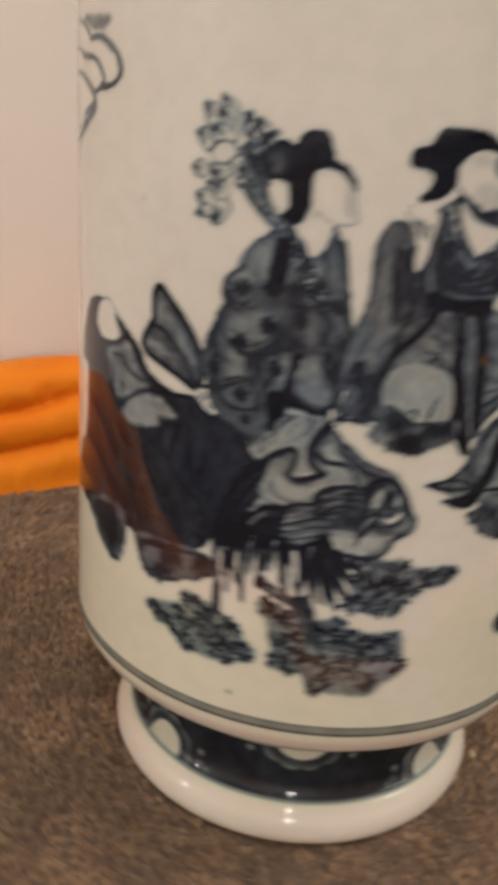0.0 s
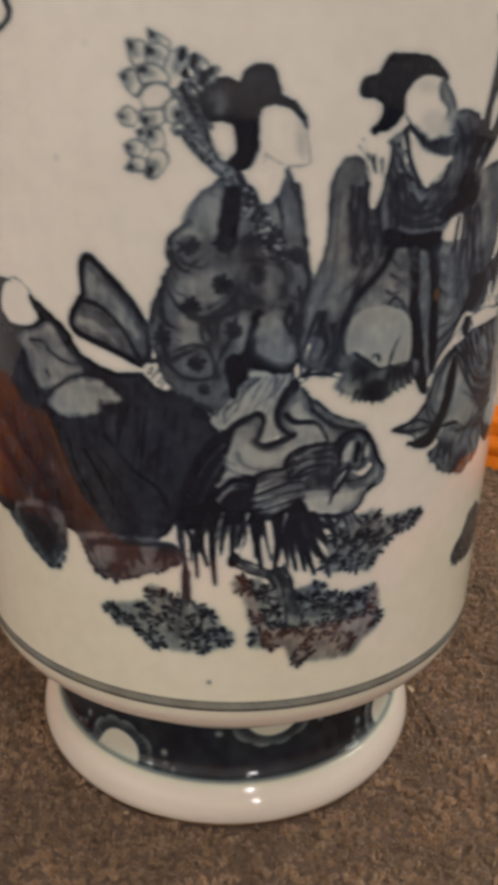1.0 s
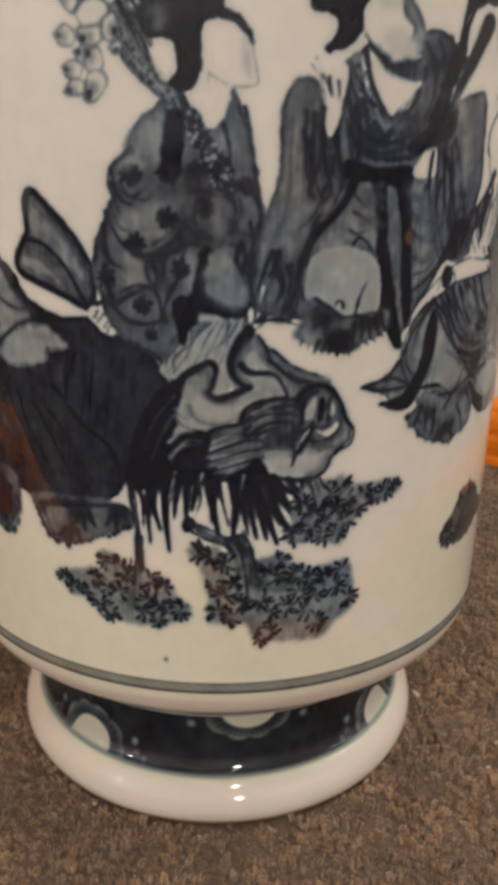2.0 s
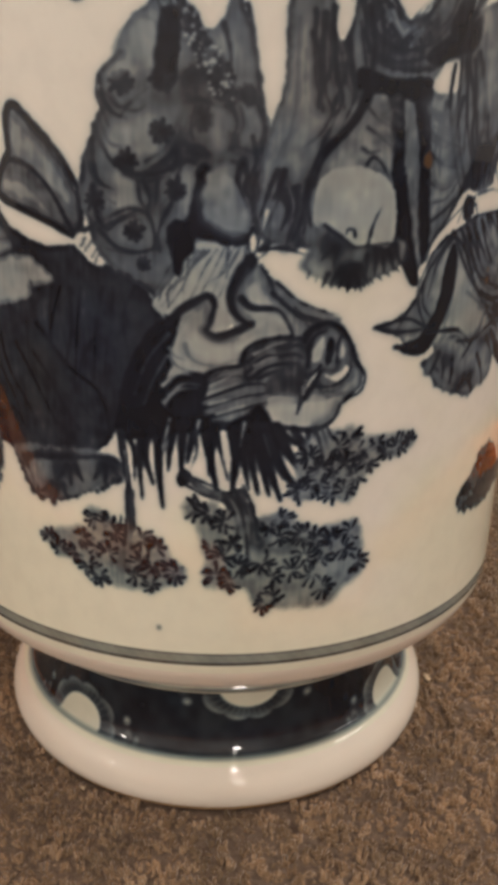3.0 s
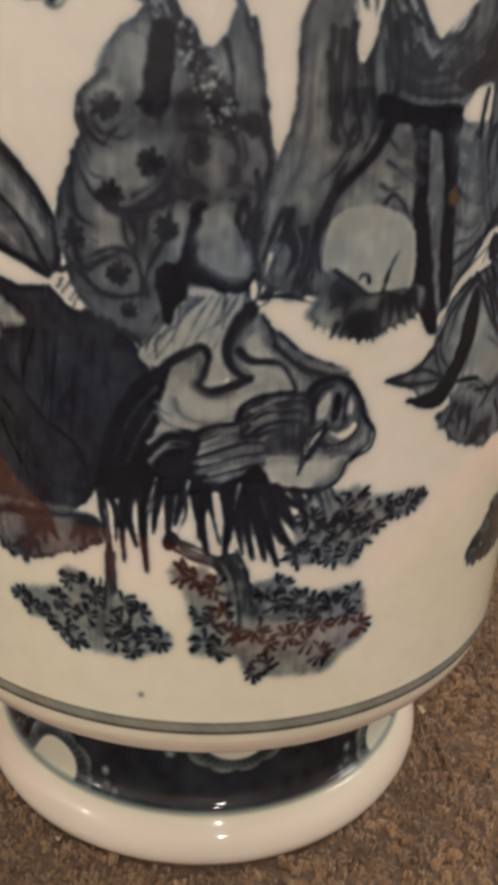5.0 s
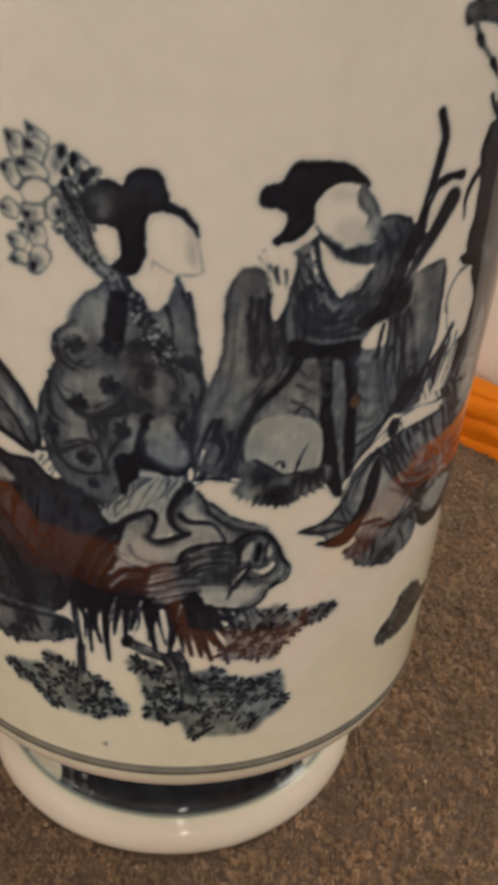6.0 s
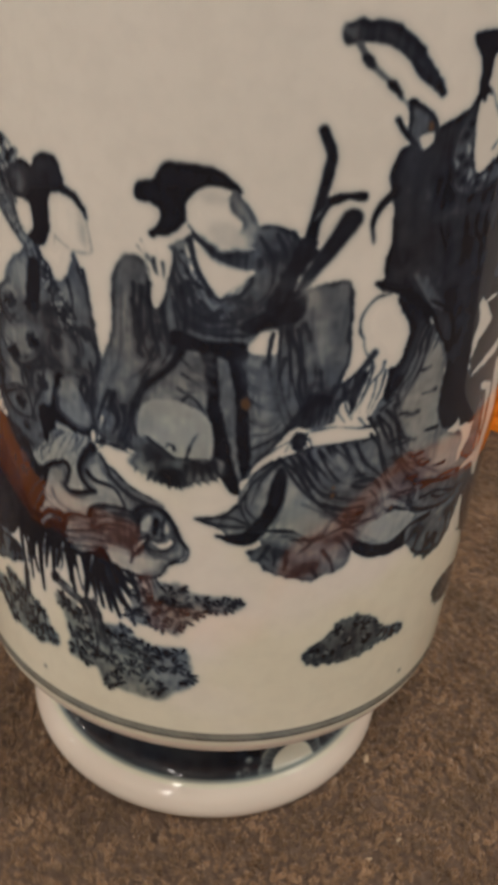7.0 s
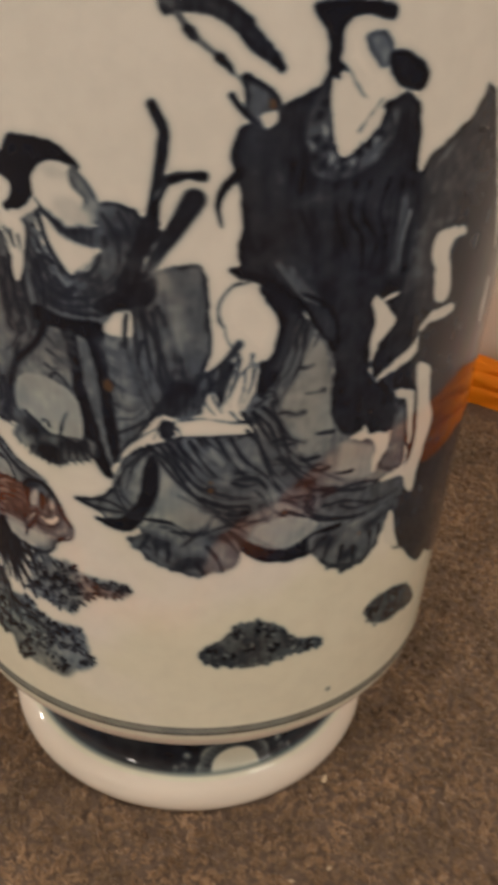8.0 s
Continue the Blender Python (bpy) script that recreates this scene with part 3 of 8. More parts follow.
def foot_pattern(az, z):
    """A dark ground with pale lappets edged in beads, hanging from above and rising from below by turns."""
    rng = np.random.default_rng(3)
    ink = np.ones((az.shape[0], z.shape[1])) * 0.86
    ink += 0.07 * smooth_field(ink.shape, 30, rng) + 0.06 * smooth_field(ink.shape, 8, rng)

    def dab(ink, u, v, x, y, wide, tall, tone, soft=0.5):
        d = np.hypot((u - x) / wide, (v - y) / tall)
        c = np.clip((1 - d) / soft, 0, 1)
        return ink * (1 - c) + c * tone

    for k in range(7):
        mid = -196 + 50 * k
        u = ((az - mid + 180) % 360 - 180) * 1.27
        v = (FOOT_TOP - 2.0 - z) if k % 2 == 0 else (z - FOOT_LOW)
        a, b = (12.2, 9.2) if k % 2 == 0 else (11.5, 10.0)
        e, t = np.sqrt((u / a) ** 2 + (v / b) ** 2), np.arctan2(v, u)
        # a grey collar with dark rays, paler towards its scalloped edge
        lobe = np.abs(np.cos(t * 4.5 + 0.4 * k)) ** 0.7
        edge = 1.36 + 0.13 * lobe + 0.03 * np.sin(t * 2 + k)
        collar = np.clip((edge - e) / 0.12, 0, 1)
        out = np.clip((e - 1.05) / (edge - 1.05), 0, 1)
        tone = 0.66 - 0.46 * out ** 2 * (0.35 + 0.65 * lobe) + 0.10 * np.abs(np.cos(t * 17)) * (1 - out)
        ink = ink * (1 - collar) + collar * np.clip(tone + 0.10 * smooth_field(ink.shape, 12, rng), 0.16, 0.9)
        white = np.clip((0.93 - e) / 0.10, 0, 1)
        ink = ink * (1 - white) + white * (0.05 + 0.07 * np.clip(1 - v / b, 0, 1))
        for side in (-1, 1):
            for du, dv, rad, tone in ((1.86, 0.22, 2.6, 0.55), (1.76, 0.66, 2.2, 0.24), (2.15, 0.14, 1.6, 0.46)):
                ink = dab(ink, u, v, side * a * du, b * dv, rad * rng.uniform(0.85, 1.15), rad, tone, 0.9)
                ink = dab(ink, u, v, side * a * du, b * dv - 0.7, rad * 0.5, rad * 0.45, tone + 0.25, 0.9)
    low = np.clip((z - FOOT_LOW) / 0.7, 0, 1)
    ink = ink * low + 0.34 * (1 - low)
    return ink * np.clip((z - 21.35) / 0.5, 0, 1) * np.clip((49.2 - z) / 0.6, 0, 1)


foot_sec = [(r + 0.0001, z) for r, z in np.array(rounded([tuple(p) for p in foot], 3)) if 0.0204 <= z <= 0.0494]
part("painted_foot_band", ring_skin("painted_foot_band", foot_sec, 1000, foot_pattern, PAINTED), vase, "blue-black painted band with pale scalloped lappets")

brush = Brush(-172, 182, 84, 332, 0.25)
brush.motif("painted_cloud_scroll", "thin grey painted cloud scroll outlines")
brush.wash(0.45, (-126.5, 295.5), (-105.5, 295), (-107.5, 292), (-115, 291), (-122, 292.5), soft=2.5)
brush.line(0.62, 1.6, (-152, 290), (-145.5, 293.5), (-136, 294.5), (-128, 293.5), (-123, 291.5), (-119.5, 289))
brush.line(0.66, 1.8, (-120, 289), (-110.5, 289.5), (-104.5, 287.5), (-100.5, 284.5), (-98.5, 280.5))
brush.line(0.80, 2.2, (-100.5, 284.5), (-98.5, 280.5), (-101, 277.5), (-105, 276), (-111, 275.5))
brush.line(0.5, 2.6, (-103, 286), (-109, 288.5), (-116.5, 289.5), taper=1)
brush.line(0.66, 1.9, (-156, 285), (-137, 286.5), (-126, 284.5), (-116.5, 283.5), (-111.5, 281), (-109, 277.5), (-111, 275.5), (-115, 274))
brush.line(0.78, 2.0, (-129, 284.5), (-120.5, 283.5), taper=1)
brush.line(0.68, 2.2, (-158.5, 277.5), (-140, 279), (-129.5, 278.5), (-122, 276), (-116.5, 273), (-116, 269.5), (-118.5, 267))
brush.line(0.60, 4.0, (-116.5, 270), (-122, 266), (-131.5, 261), (-149.5, 253), (-159.5, 249), taper=1)
brush.line(0.52, 2.2, (-121, 269), (-127.5, 266.5), (-129.5, 263), taper=1)
brush.line(0.5, 1.2, (-157.5, 270.5), (-145.5, 268.5), (-141.5, 265), (-145.5, 261), (-155.5, 257.5))
brush.line(0.25, 1.5, (-162, 241.5), (-160, 236.5), (-158, 230.5), taper=1)

brush.motif("painted_reclining_figure", "dark blue-black painted long robe with a pale blank head")
brush.wash(0.86, (-115.5, 210), (-123, 204.5), (-128.5, 193.5), (-129.5, 185), (-123.5, 184), (-123, 172.5), (-125.5, 156.5), (-131.5, 152), (-135.5, 142.5), (-151, 134), (-151, 124.5), (-133.5, 131.5), (-124, 130.5), (-115.5, 131.5), (-103, 137.5), (-95, 135.5), (-87.5, 134), (-80.5, 130), (-72, 134), (-61, 136), (-54.5, 141.5), (-51, 150.5), (-44.5, 160), (-39.5, 170.5), (-43, 178.5), (-47, 183), (-51.5, 186), (-58, 186), (-62, 190), (-69.5, 189), (-80.5, 192.5), (-85, 197), (-91.5, 202.5), (-98, 204.5), (-106.5, 210.5))
brush.wash(0.82, (-120, 181), (-109, 187.5), (-105, 177.5), (-96, 172.5), (-86, 169), (-75, 154.5), (-70, 138), (-81.5, 133), (-96, 138), (-114, 136), (-123.5, 149), soft=2.5)
brush.wash(0.86, (-92, 169.5), (-75, 176.5), (-69.5, 187.5), (-64, 188.5), (-55, 183), (-47, 179.5), (-45, 169), (-51, 156), (-55, 144.5), (-61, 153), (-75, 160.5), soft=2.0)
brush.wash(0.03, (-114, 204), (-111.5, 209), (-104.5, 211), (-100.5, 208), (-97, 203), (-99, 199), (-105.5, 197.5), (-111.5, 199))
brush.wash(0.8, (-100, 207.5), (-92.5, 204), (-84.5, 197.5), (-87.5, 195), (-93.5, 200), (-96.5, 201.5), soft=0.6)
brush.line(0.6, 0.8, (-114, 203), (-111, 209.5), (-105, 211.5), (-99.5, 208.5), (-95.5, 203), (-99, 199), (-105.5, 197.5), taper=1)
brush.wash(0.42, (-107, 194.5), (-99, 198), (-91.5, 201), (-87, 195), (-83, 190.5), (-81.5, 187.5), (-86.5, 184.5), (-91.5, 181), (-97.5, 179), (-101, 184), (-104, 190))
brush.wash(0.34, (-95, 176.5), (-88, 184), (-78, 186.5), (-72.5, 184.5), (-69, 181), (-75.5, 178.5), (-76, 176.5), (-82, 174), (-88, 172.5), (-93, 173.5))
brush.line(0.82, 0.9, (-101, 194), (-96, 194.5), (-93.5, 193), taper=1, halo=0.22)
brush.line(0.82, 0.9, (-94, 192.5), (-90, 190.5), (-85.5, 189.5), (-82.5, 190), taper=1, halo=0.22)
brush.line(0.7, 0.7, (-99.5, 193), (-97, 192.5), taper=1)
brush.line(0.85, 1.0, (-89.5, 199.5), (-87, 195), (-83, 192), (-79.5, 188), taper=1, halo=0.22)
brush.line(0.82, 1.2, (-100, 180), (-95.5, 179), (-90.5, 182), (-85.5, 185.5), (-81.5, 187.5), taper=1)
brush.line(0.7, 0.8, (-99, 179.5), (-96, 178.5), (-92.5, 179.5), taper=1)
brush.line(0.75, 0.9, (-95, 185.5), (-94, 184.5), (-94.5, 183.5), taper=1, halo=0.22)
brush.line(0.7, 0.8, (-76, 180), (-75.5, 178.5), (-76.5, 176.5), taper=1)
brush.line(0.9, 1.4, (-98, 204), (-91.5, 201), (-85, 196.5), (-81.5, 192), (-74.5, 188.5), (-64.5, 189))
brush.wash(0.78, (-75, 173), (-69.5, 175.5), (-61, 160.5), (-57.5, 148), (-61, 153), (-69.5, 163), soft=2.2)
brush.wash(0.76, (-55, 182.5), (-50, 181), (-46.5, 172.5), (-49.5, 167), (-53, 174), soft=2.6)
brush.folds(0.98, 1.0, 9, [(-71.5, 179), (-46, 181)], [(-75.5, 145), (-49.5, 158)])
brush.folds(0.97, 0.9, 5, [(-94.5, 167.5), (-70, 159.5)], [(-83, 139.5), (-56, 144)])
brush.line(0.98, 1.6, (-75, 169.5), (-66.5, 160), (-57.5, 153.5), (-55, 144.5), taper=1)
brush.folds(0.90, 0.8, 6, [(-114, 190), (-94.5, 169)], [(-116.5, 139), (-75.5, 137)])
brush.fringe(0.75, 2.5, (-119, 131), (-112, 125), (-103.5, 119.5), (-97.5, 119), (-92, 125))
brush.wash(0.66, (-118, 132.5), (-104, 141), (-93, 139.5), (-90.5, 130.5), (-92.5, 125), (-97.5, 119.5), (-103.5, 120), (-112, 125.5), soft=2.0)
brush.fringe(0.75, 2.5, (-85, 132), (-82, 126.5), (-79, 122.5), (-72, 121.5), (-64.5, 124.5), (-55, 129), (-52, 134.5))
brush.wash(0.62, (-86, 134.5), (-71.5, 137), (-57.5, 137.5), (-52, 134.5), (-55, 129.5), (-64.5, 124.5), (-72, 121.5), (-79, 123), (-82, 127.5), soft=2.0)
brush.wash(0.85, (-83.5, 132.5), (-70, 135.5), (-53, 135.5), (-57.5, 132), (-70, 130), (-78.5, 127.5), soft=2.4)
brush.folds(0.86, 1.0, 9, [(-79.5, 130), (-53, 134.5)], [(-80.5, 121.5), (-54, 128.5)])
brush.wash(0.85, (-114, 134), (-100.5, 138.5), (-95, 132), (-99, 122.5), (-105, 125.5), soft=2.0)
brush.folds(0.88, 1.0, 5, [(-114, 132.5), (-94, 134.5)], [(-109.5, 124), (-94.5, 120.5)])
brush.wash(0.78, (-156.5, 133.5), (-137.5, 142), (-136, 135.5), (-145, 122.5), (-153.5, 117.5), (-160, 121.5), soft=0.6)
brush.wash(0.62, (-80, 220), (-77.5, 221.5), (-74, 218.5), (-67, 211.5), (-62, 204), (-60, 197), (-62.5, 192.5), (-68.5, 194.5), (-76, 197), (-83.5, 199.5), (-84.5, 203.5), (-81, 210.5))
brush.wash(0.45, (-79, 219), (-74, 216), (-66.5, 209), (-62.5, 202.5), (-62.5, 197.5), (-67, 201), (-74.5, 207), (-79.5, 210))
brush.wash(0.45, (-82, 205), (-74.5, 203.5), (-68.5, 197.5), (-66, 195), (-74.5, 198.5), (-82.5, 201))
brush.line(0.94, 2.0, (-80, 210.5), (-80, 218.5), (-77.5, 221), (-73.5, 218), (-66, 211), (-61, 203.5), (-60, 197), (-62, 192), (-68.5, 194.5), (-76, 197), (-83.5, 200), (-84, 204), (-80, 210.5))
brush.line(0.9, 1.2, (-81, 209), (-74.5, 207.5), (-68.5, 202.5), (-63, 193.5))
brush.wash(0.0, (-81, 196), (-74.5, 195.5), (-68, 192), (-72.5, 190.5), (-77.5, 192))
brush.wash(0.10, (-62.5, 190.5), (-60.5, 193), (-57, 190.5), (-54, 187.5), (-56, 185.5), (-59.5, 187.5))
brush.folds(0.75, 0.5, 4, [(-61.5, 190.5), (-56, 185.5)], [(-60, 192.5), (-54.5, 188)])
brush.shade(0.74, 4.0, (-59.5, 178.5), (-55, 171.5), (-50, 165))
brush.shade(0.76, 4.0, (-52.5, 181.5), (-47.5, 175), (-44, 168))
brush.shade(0.78, 3.5, (-73.5, 165), (-69, 156.5), (-64.5, 148))
brush.wash(0.5, (-80.6, 131.2), (-78.7, 125), (-74.4, 122.5), (-69.7, 122.4), (-64.1, 124.8), (-58, 128.9), (-51.1, 132.3), (-52.2, 134.7), (-60.2, 135.2), (-69, 133.1), soft=1.8)
brush.shade(0.9, 3, (-70.6, 130.8), (-66.3, 131.9))
brush.shade(0.86, 2.6, (-74.5, 123.7), (-70.2, 126))
brush.shade(0.9, 3, (-58, 132.9), (-54.4, 134.1))
brush.line(0.86, 2, (-68.1, 131.9), (-69.5, 129.7), (-71.6, 127), taper=1, halo=0.2)
brush.line(0.86, 2, (-67.3, 131.7), (-67.2, 129.1), (-67.1, 126.5), taper=1, halo=0.2)
brush.line(0.86, 2, (-65.5, 132.4), (-64.6, 130.3), (-63.3, 128.2), taper=1, halo=0.2)
brush.line(0.86, 2, (-57.6, 133.8), (-58.7, 131.6), (-60.4, 129), taper=1, halo=0.2)
brush.line(0.86, 2, (-56.5, 133.9), (-56.6, 131.5), (-56.8, 129), taper=1, halo=0.2)
brush.line(0.84, 1.8, (-55.2, 134.3), (-54.2, 132.7), (-52.8, 130.9), taper=1, halo=0.2)
brush.line(0.84, 1.8, (-73.2, 125.7), (-75, 124.3), (-77.4, 122.5), taper=1, halo=0.2)
brush.line(0.84, 1.8, (-71.7, 125.3), (-72, 123.6), (-72.7, 121.2), taper=1, halo=0.2)
brush.line(0.84, 1.8, (-69.8, 126), (-69.2, 124.2), (-68.4, 122.3), taper=1, halo=0.2)

brush.motif("painted_spotted_figure", "grey painted robe with dark blossom spots and a pale blank head")
brush.wash(0.56, (-43, 242), (-47.5, 238), (-51, 231), (-54, 227.5), (-54.5, 219.5), (-57.5, 214), (-60, 208), (-60.5, 202), (-58, 193), (-55, 187), (-50, 183.5), (-43.5, 179.5), (-38.5, 172.5), (-32.5, 177.5), (-26.5, 186), (-20, 190.5), (-15.5, 191), (-12.5, 198), (-14, 210.5), (-16, 217.5), (-17.5, 224), (-20, 236), (-23, 244), (-25, 246), (-27.5, 240.5), (-29.5, 237.5), (-33, 240), (-35.5, 244.5), (-39, 245.5))
brush.wash(0.44, (-44.5, 239.5), (-47.5, 235.5), (-50, 230), (-48.5, 228.5), (-44, 231.5), (-40, 230), (-40.5, 238))
brush.wash(0.52, (-54, 221), (-44, 222.5), (-34.5, 218.5), (-34, 206), (-43, 199.5), (-55, 202), (-56.5, 210), soft=2)
brush.wash(0.46, (-50, 223), (-43.5, 223.5), (-42, 216.5), (-47.5, 214), (-52, 216), soft=2.5)
brush.wash(0.45, (-54.5, 207.5), (-46.5, 205.5), (-45, 199), (-52, 199), (-55.5, 202.5), soft=2.5)
brush.wash(0.45, (-28, 208.5), (-22, 208.5), (-20.5, 197.5), (-25.5, 196), (-29, 202), soft=2.0)
brush.wash(0.44, (-29.5, 220), (-27.5, 221), (-27.5, 213), (-29, 212.5), soft=1.6)
brush.wash(0.46, (-49.5, 235.5), (-42, 238), (-40.5, 230.5), (-47, 228), (-51, 229.5), soft=2.0)
brush.wash(0.64, (-35, 226), (-21, 224.5), (-19.5, 220.5), (-28.5, 220.5), (-36, 221), soft=2.5)
brush.shade(0.70, 3.2, (-34, 236), (-31, 229.5), (-26, 222.5))
brush.shade(0.68, 3.5, (-33.5, 220), (-31, 215.5), (-32, 212))
brush.shade(0.70, 3.0, (-26, 221.5), (-23.5, 217), (-19.5, 220.5))
brush.shade(0.66, 2.6, (-54, 225.5), (-54.5, 219.5), (-56.5, 212.5), (-57, 203.5))
brush.shade(0.68, 2.6, (-45, 208), (-40.5, 208), (-36.5, 213))
brush.shade(0.66, 2.4, (-42, 204.5), (-40, 198), (-38.5, 191.5))
brush.shade(0.66, 2.4, (-59.5, 192.5), (-55.5, 189.5), (-47.5, 188))
brush.shade(0.42, 2.2, (-46, 216.5), (-44, 213))
brush.shade(0.42, 2.2, (-51.5, 213.5), (-52.5, 210.5))
# folds of the robe
brush.line(0.82, 1.3, (-50, 231), (-54, 228), (-55, 223.5), (-53.5, 219.5), (-52.5, 217), taper=1)
brush.line(0.74, 1.1, (-52, 224), (-49.5, 221), (-46, 223), (-43, 225), taper=1)
brush.line(0.72, 1.0, (-49.5, 219), (-48, 221), (-45, 223), taper=1)
brush.line(0.78, 1.3, (-56, 217), (-54, 212.5), (-51.5, 209), (-47, 207), (-41.5, 208), (-38, 210.5), (-36, 215.5), taper=1)
brush.line(0.74, 1.0, (-54.5, 218), (-52.5, 213.5), (-49.5, 212.5), taper=1)
brush.line(0.74, 1.1, (-58, 211.5), (-56.5, 205), (-54, 201.5), (-51.5, 200), taper=1)
brush.line(0.78, 1.3, (-42.5, 208), (-38, 211.5), (-35, 217), (-33.5, 222.5), taper=1)
brush.line(0.72, 1.0, (-44, 209.5), (-39.5, 212.5), (-37, 217), (-36, 221), taper=1)
brush.line(0.76, 1.1, (-46, 206.5), (-45.5, 201.5), (-43.5, 198), (-42, 192.5), taper=1, halo=0.22)
brush.line(0.74, 1.1, (-35.5, 209.5), (-38, 203.5), (-42, 198), taper=1)
brush.line(0.70, 0.9, (-38.5, 206.5), (-40.5, 203), (-43.5, 199.5), taper=1)
brush.line(0.78, 1.3, (-59.5, 193.5), (-54, 196.5), (-48.5, 199), (-44.5, 198.5), (-42.5, 195.5), (-42.5, 190.5), (-48, 189), (-54, 189.5), taper=1)
brush.line(0.72, 0.9, (-52, 195.5), (-48, 197), (-45, 196), (-44.5, 192), taper=1)
brush.line(0.80, 1.5, (-38, 208), (-34.5, 212), (-32, 213), (-28.5, 211.5), (-23, 213), taper=1)
brush.line(0.76, 1.2, (-34.5, 222), (-36, 217.5), (-35.5, 213), taper=1)
brush.line(0.70, 0.9, (-36, 212), (-33.5, 210), (-30.5, 212), taper=1)
brush.line(0.76, 1.1, (-28, 221), (-29.5, 216), (-28.5, 212), taper=1, halo=0.22)
brush.line(0.74, 1.0, (-27, 220.5), (-26.5, 215.5), (-28, 211.5), taper=1)
brush.line(0.78, 1.2, (-21, 221.5), (-19.5, 216.5), (-21.5, 213), taper=1)
brush.line(0.78, 1.2, (-18.5, 223), (-18, 219), (-17, 216.5), taper=1)
brush.line(0.74, 1.0, (-24, 221), (-22.5, 217.5), (-23, 214.5), taper=1)
brush.line(0.74, 1.0, (-23, 220), (-20.5, 217), (-20, 214.5), taper=1)
brush.line(0.80, 1.3, (-24, 210), (-23, 209.5), (-23.5, 206), (-22.5, 202.5), (-20, 200.5), taper=1)
brush.line(0.74, 1.0, (-19.5, 208.5), (-20.5, 205), (-18.5, 202.5), taper=1)
brush.line(0.76, 1.1, (-19, 212), (-16.5, 213), (-17.5, 207.5), (-19, 201), taper=1, halo=0.22)
brush.line(0.70, 0.9, (-26.5, 208.5), (-27, 203.5), (-28.5, 201), taper=1)
brush.shade(0.62, 1.8, (-54, 222), (-54.5, 216), (-56.5, 211))
brush.shade(0.66, 2.0, (-34.5, 227), (-32, 225), (-27, 223.5))
brush.shade(0.62, 2.0, (-42, 204.5), (-40, 198), (-38.5, 193))
brush.shade(0.60, 1.6, (-55.5, 204), (-54, 197.5), (-56.5, 192))
brush.wash(0.93, (-40, 240.5), (-36.5, 241), (-36.5, 232.5), (-37, 226), (-40.5, 225), (-41.5, 228), soft=1.4)
brush.blossoms(0.93, 3.4, (-49, 226))
brush.blossoms(0.91, 3.0, (-40, 227), (-31, 219), (-48.5, 209.5), (-40.5, 216))
brush.blossoms(0.88, 2.8, (-37, 203.5), (-56.5, 200.5), (-47, 194))
brush.blossoms(0.80, 2.4, (-21.5, 224.5), (-24.5, 214.5), (-33, 228))
brush.blossoms(0.84, 2.0, (-45, 186.5), (-17, 214))
brush.spots(0.78, 1.2, (-49, 231.5))
brush.line(0.82, 1.2, (-26.5, 238), (-25, 232), (-25, 224.5), taper=1)
brush.line(0.82, 1.2, (-21.5, 242), (-20, 235), (-19, 226.5), taper=1)
# belt, bow and skirt
brush.wash(0.29, (-34, 190.5), (-29, 192.5), (-20, 192), (-20.5, 188.5), (-24, 183), (-24.5, 178.5), (-22.5, 174), (-28, 170), (-29.5, 173.5), (-28, 178), (-30.5, 179.5), (-34, 178.5), (-39, 174.5), (-43, 177), (-38.5, 182.5), soft=1.0)
brush.folds(0.64, 0.5, 9, [(-32.5, 190), (-20, 191)], [(-41.5, 176.5), (-25, 177)])
brush.folds(0.72, 0.6, 6, [(-38.5, 186.5), (-34, 190)], [(-43.5, 179.5), (-39, 175)])
brush.wash(0.94, (-32, 208.5), (-30, 209.5), (-29, 206), (-31, 198.5), (-25, 195.5), (-21, 194.5), (-21, 191.5), (-25.5, 191.5), (-33, 193.5), (-35.5, 195.5), (-33.5, 201))
brush.wash(0.93, (-39, 195.5), (-34, 196.5), (-33, 190.5), (-35.5, 187.5), (-36.5, 184), (-38, 186.5), soft=0.9)
# speckled stalks carried over the shoulder
brush.wash(0.40, (-54.5, 262.5), (-51, 264.5), (-48, 263), (-45, 259), (-44, 254), (-41, 248), (-37.5, 247), (-35.5, 243), (-32, 239), (-29, 233.5), (-26, 228), (-28.5, 226), (-32, 231.5), (-36, 237), (-39, 241), (-43, 244.5), (-48.5, 249.5), (-51.5, 253), (-53, 255.5), (-54.5, 260), soft=0.9)
brush.folds(0.85, 0.5, 9, [(-54, 262), (-45.5, 261.5)], [(-41.5, 242), (-36, 244.5)])
brush.folds(0.8, 0.5, 7, [(-41, 242.5), (-35.5, 244.5)], [(-29.5, 227), (-26, 229)])
brush.speckle(150, 0.3, (-50.5, 261), (-46.5, 259.5), (-44.5, 254), (-41, 248), (-35.5, 242.5), (-29, 233.5), (-26, 228), (-28.5, 226.5), (-36, 237.5), (-43, 245), (-50, 251.5))
brush.wash(0.9, (-37, 265.5), (-35.5, 268.5), (-32, 270), (-29, 269), (-27, 265), (-26.5, 263), (-22.5, 261), (-20, 258), (-20, 255), (-22.5, 258), (-25, 260), (-30, 260.5), (-31.5, 258), (-31.5, 250.5), (-33.5, 246.5), (-36, 245), (-38.5, 246), (-39.5, 247.5), (-37.5, 250), (-38, 255), (-40, 256.5), (-44, 256.5), (-46, 259), (-46.5, 262), (-45, 265), (-41.5, 266.5), (-38, 266))
brush.wash(0.82, (-45.5, 261.5), (-44, 264.5), (-40, 265.5), (-39, 262), (-40, 259), (-44, 258.5), soft=1.6)
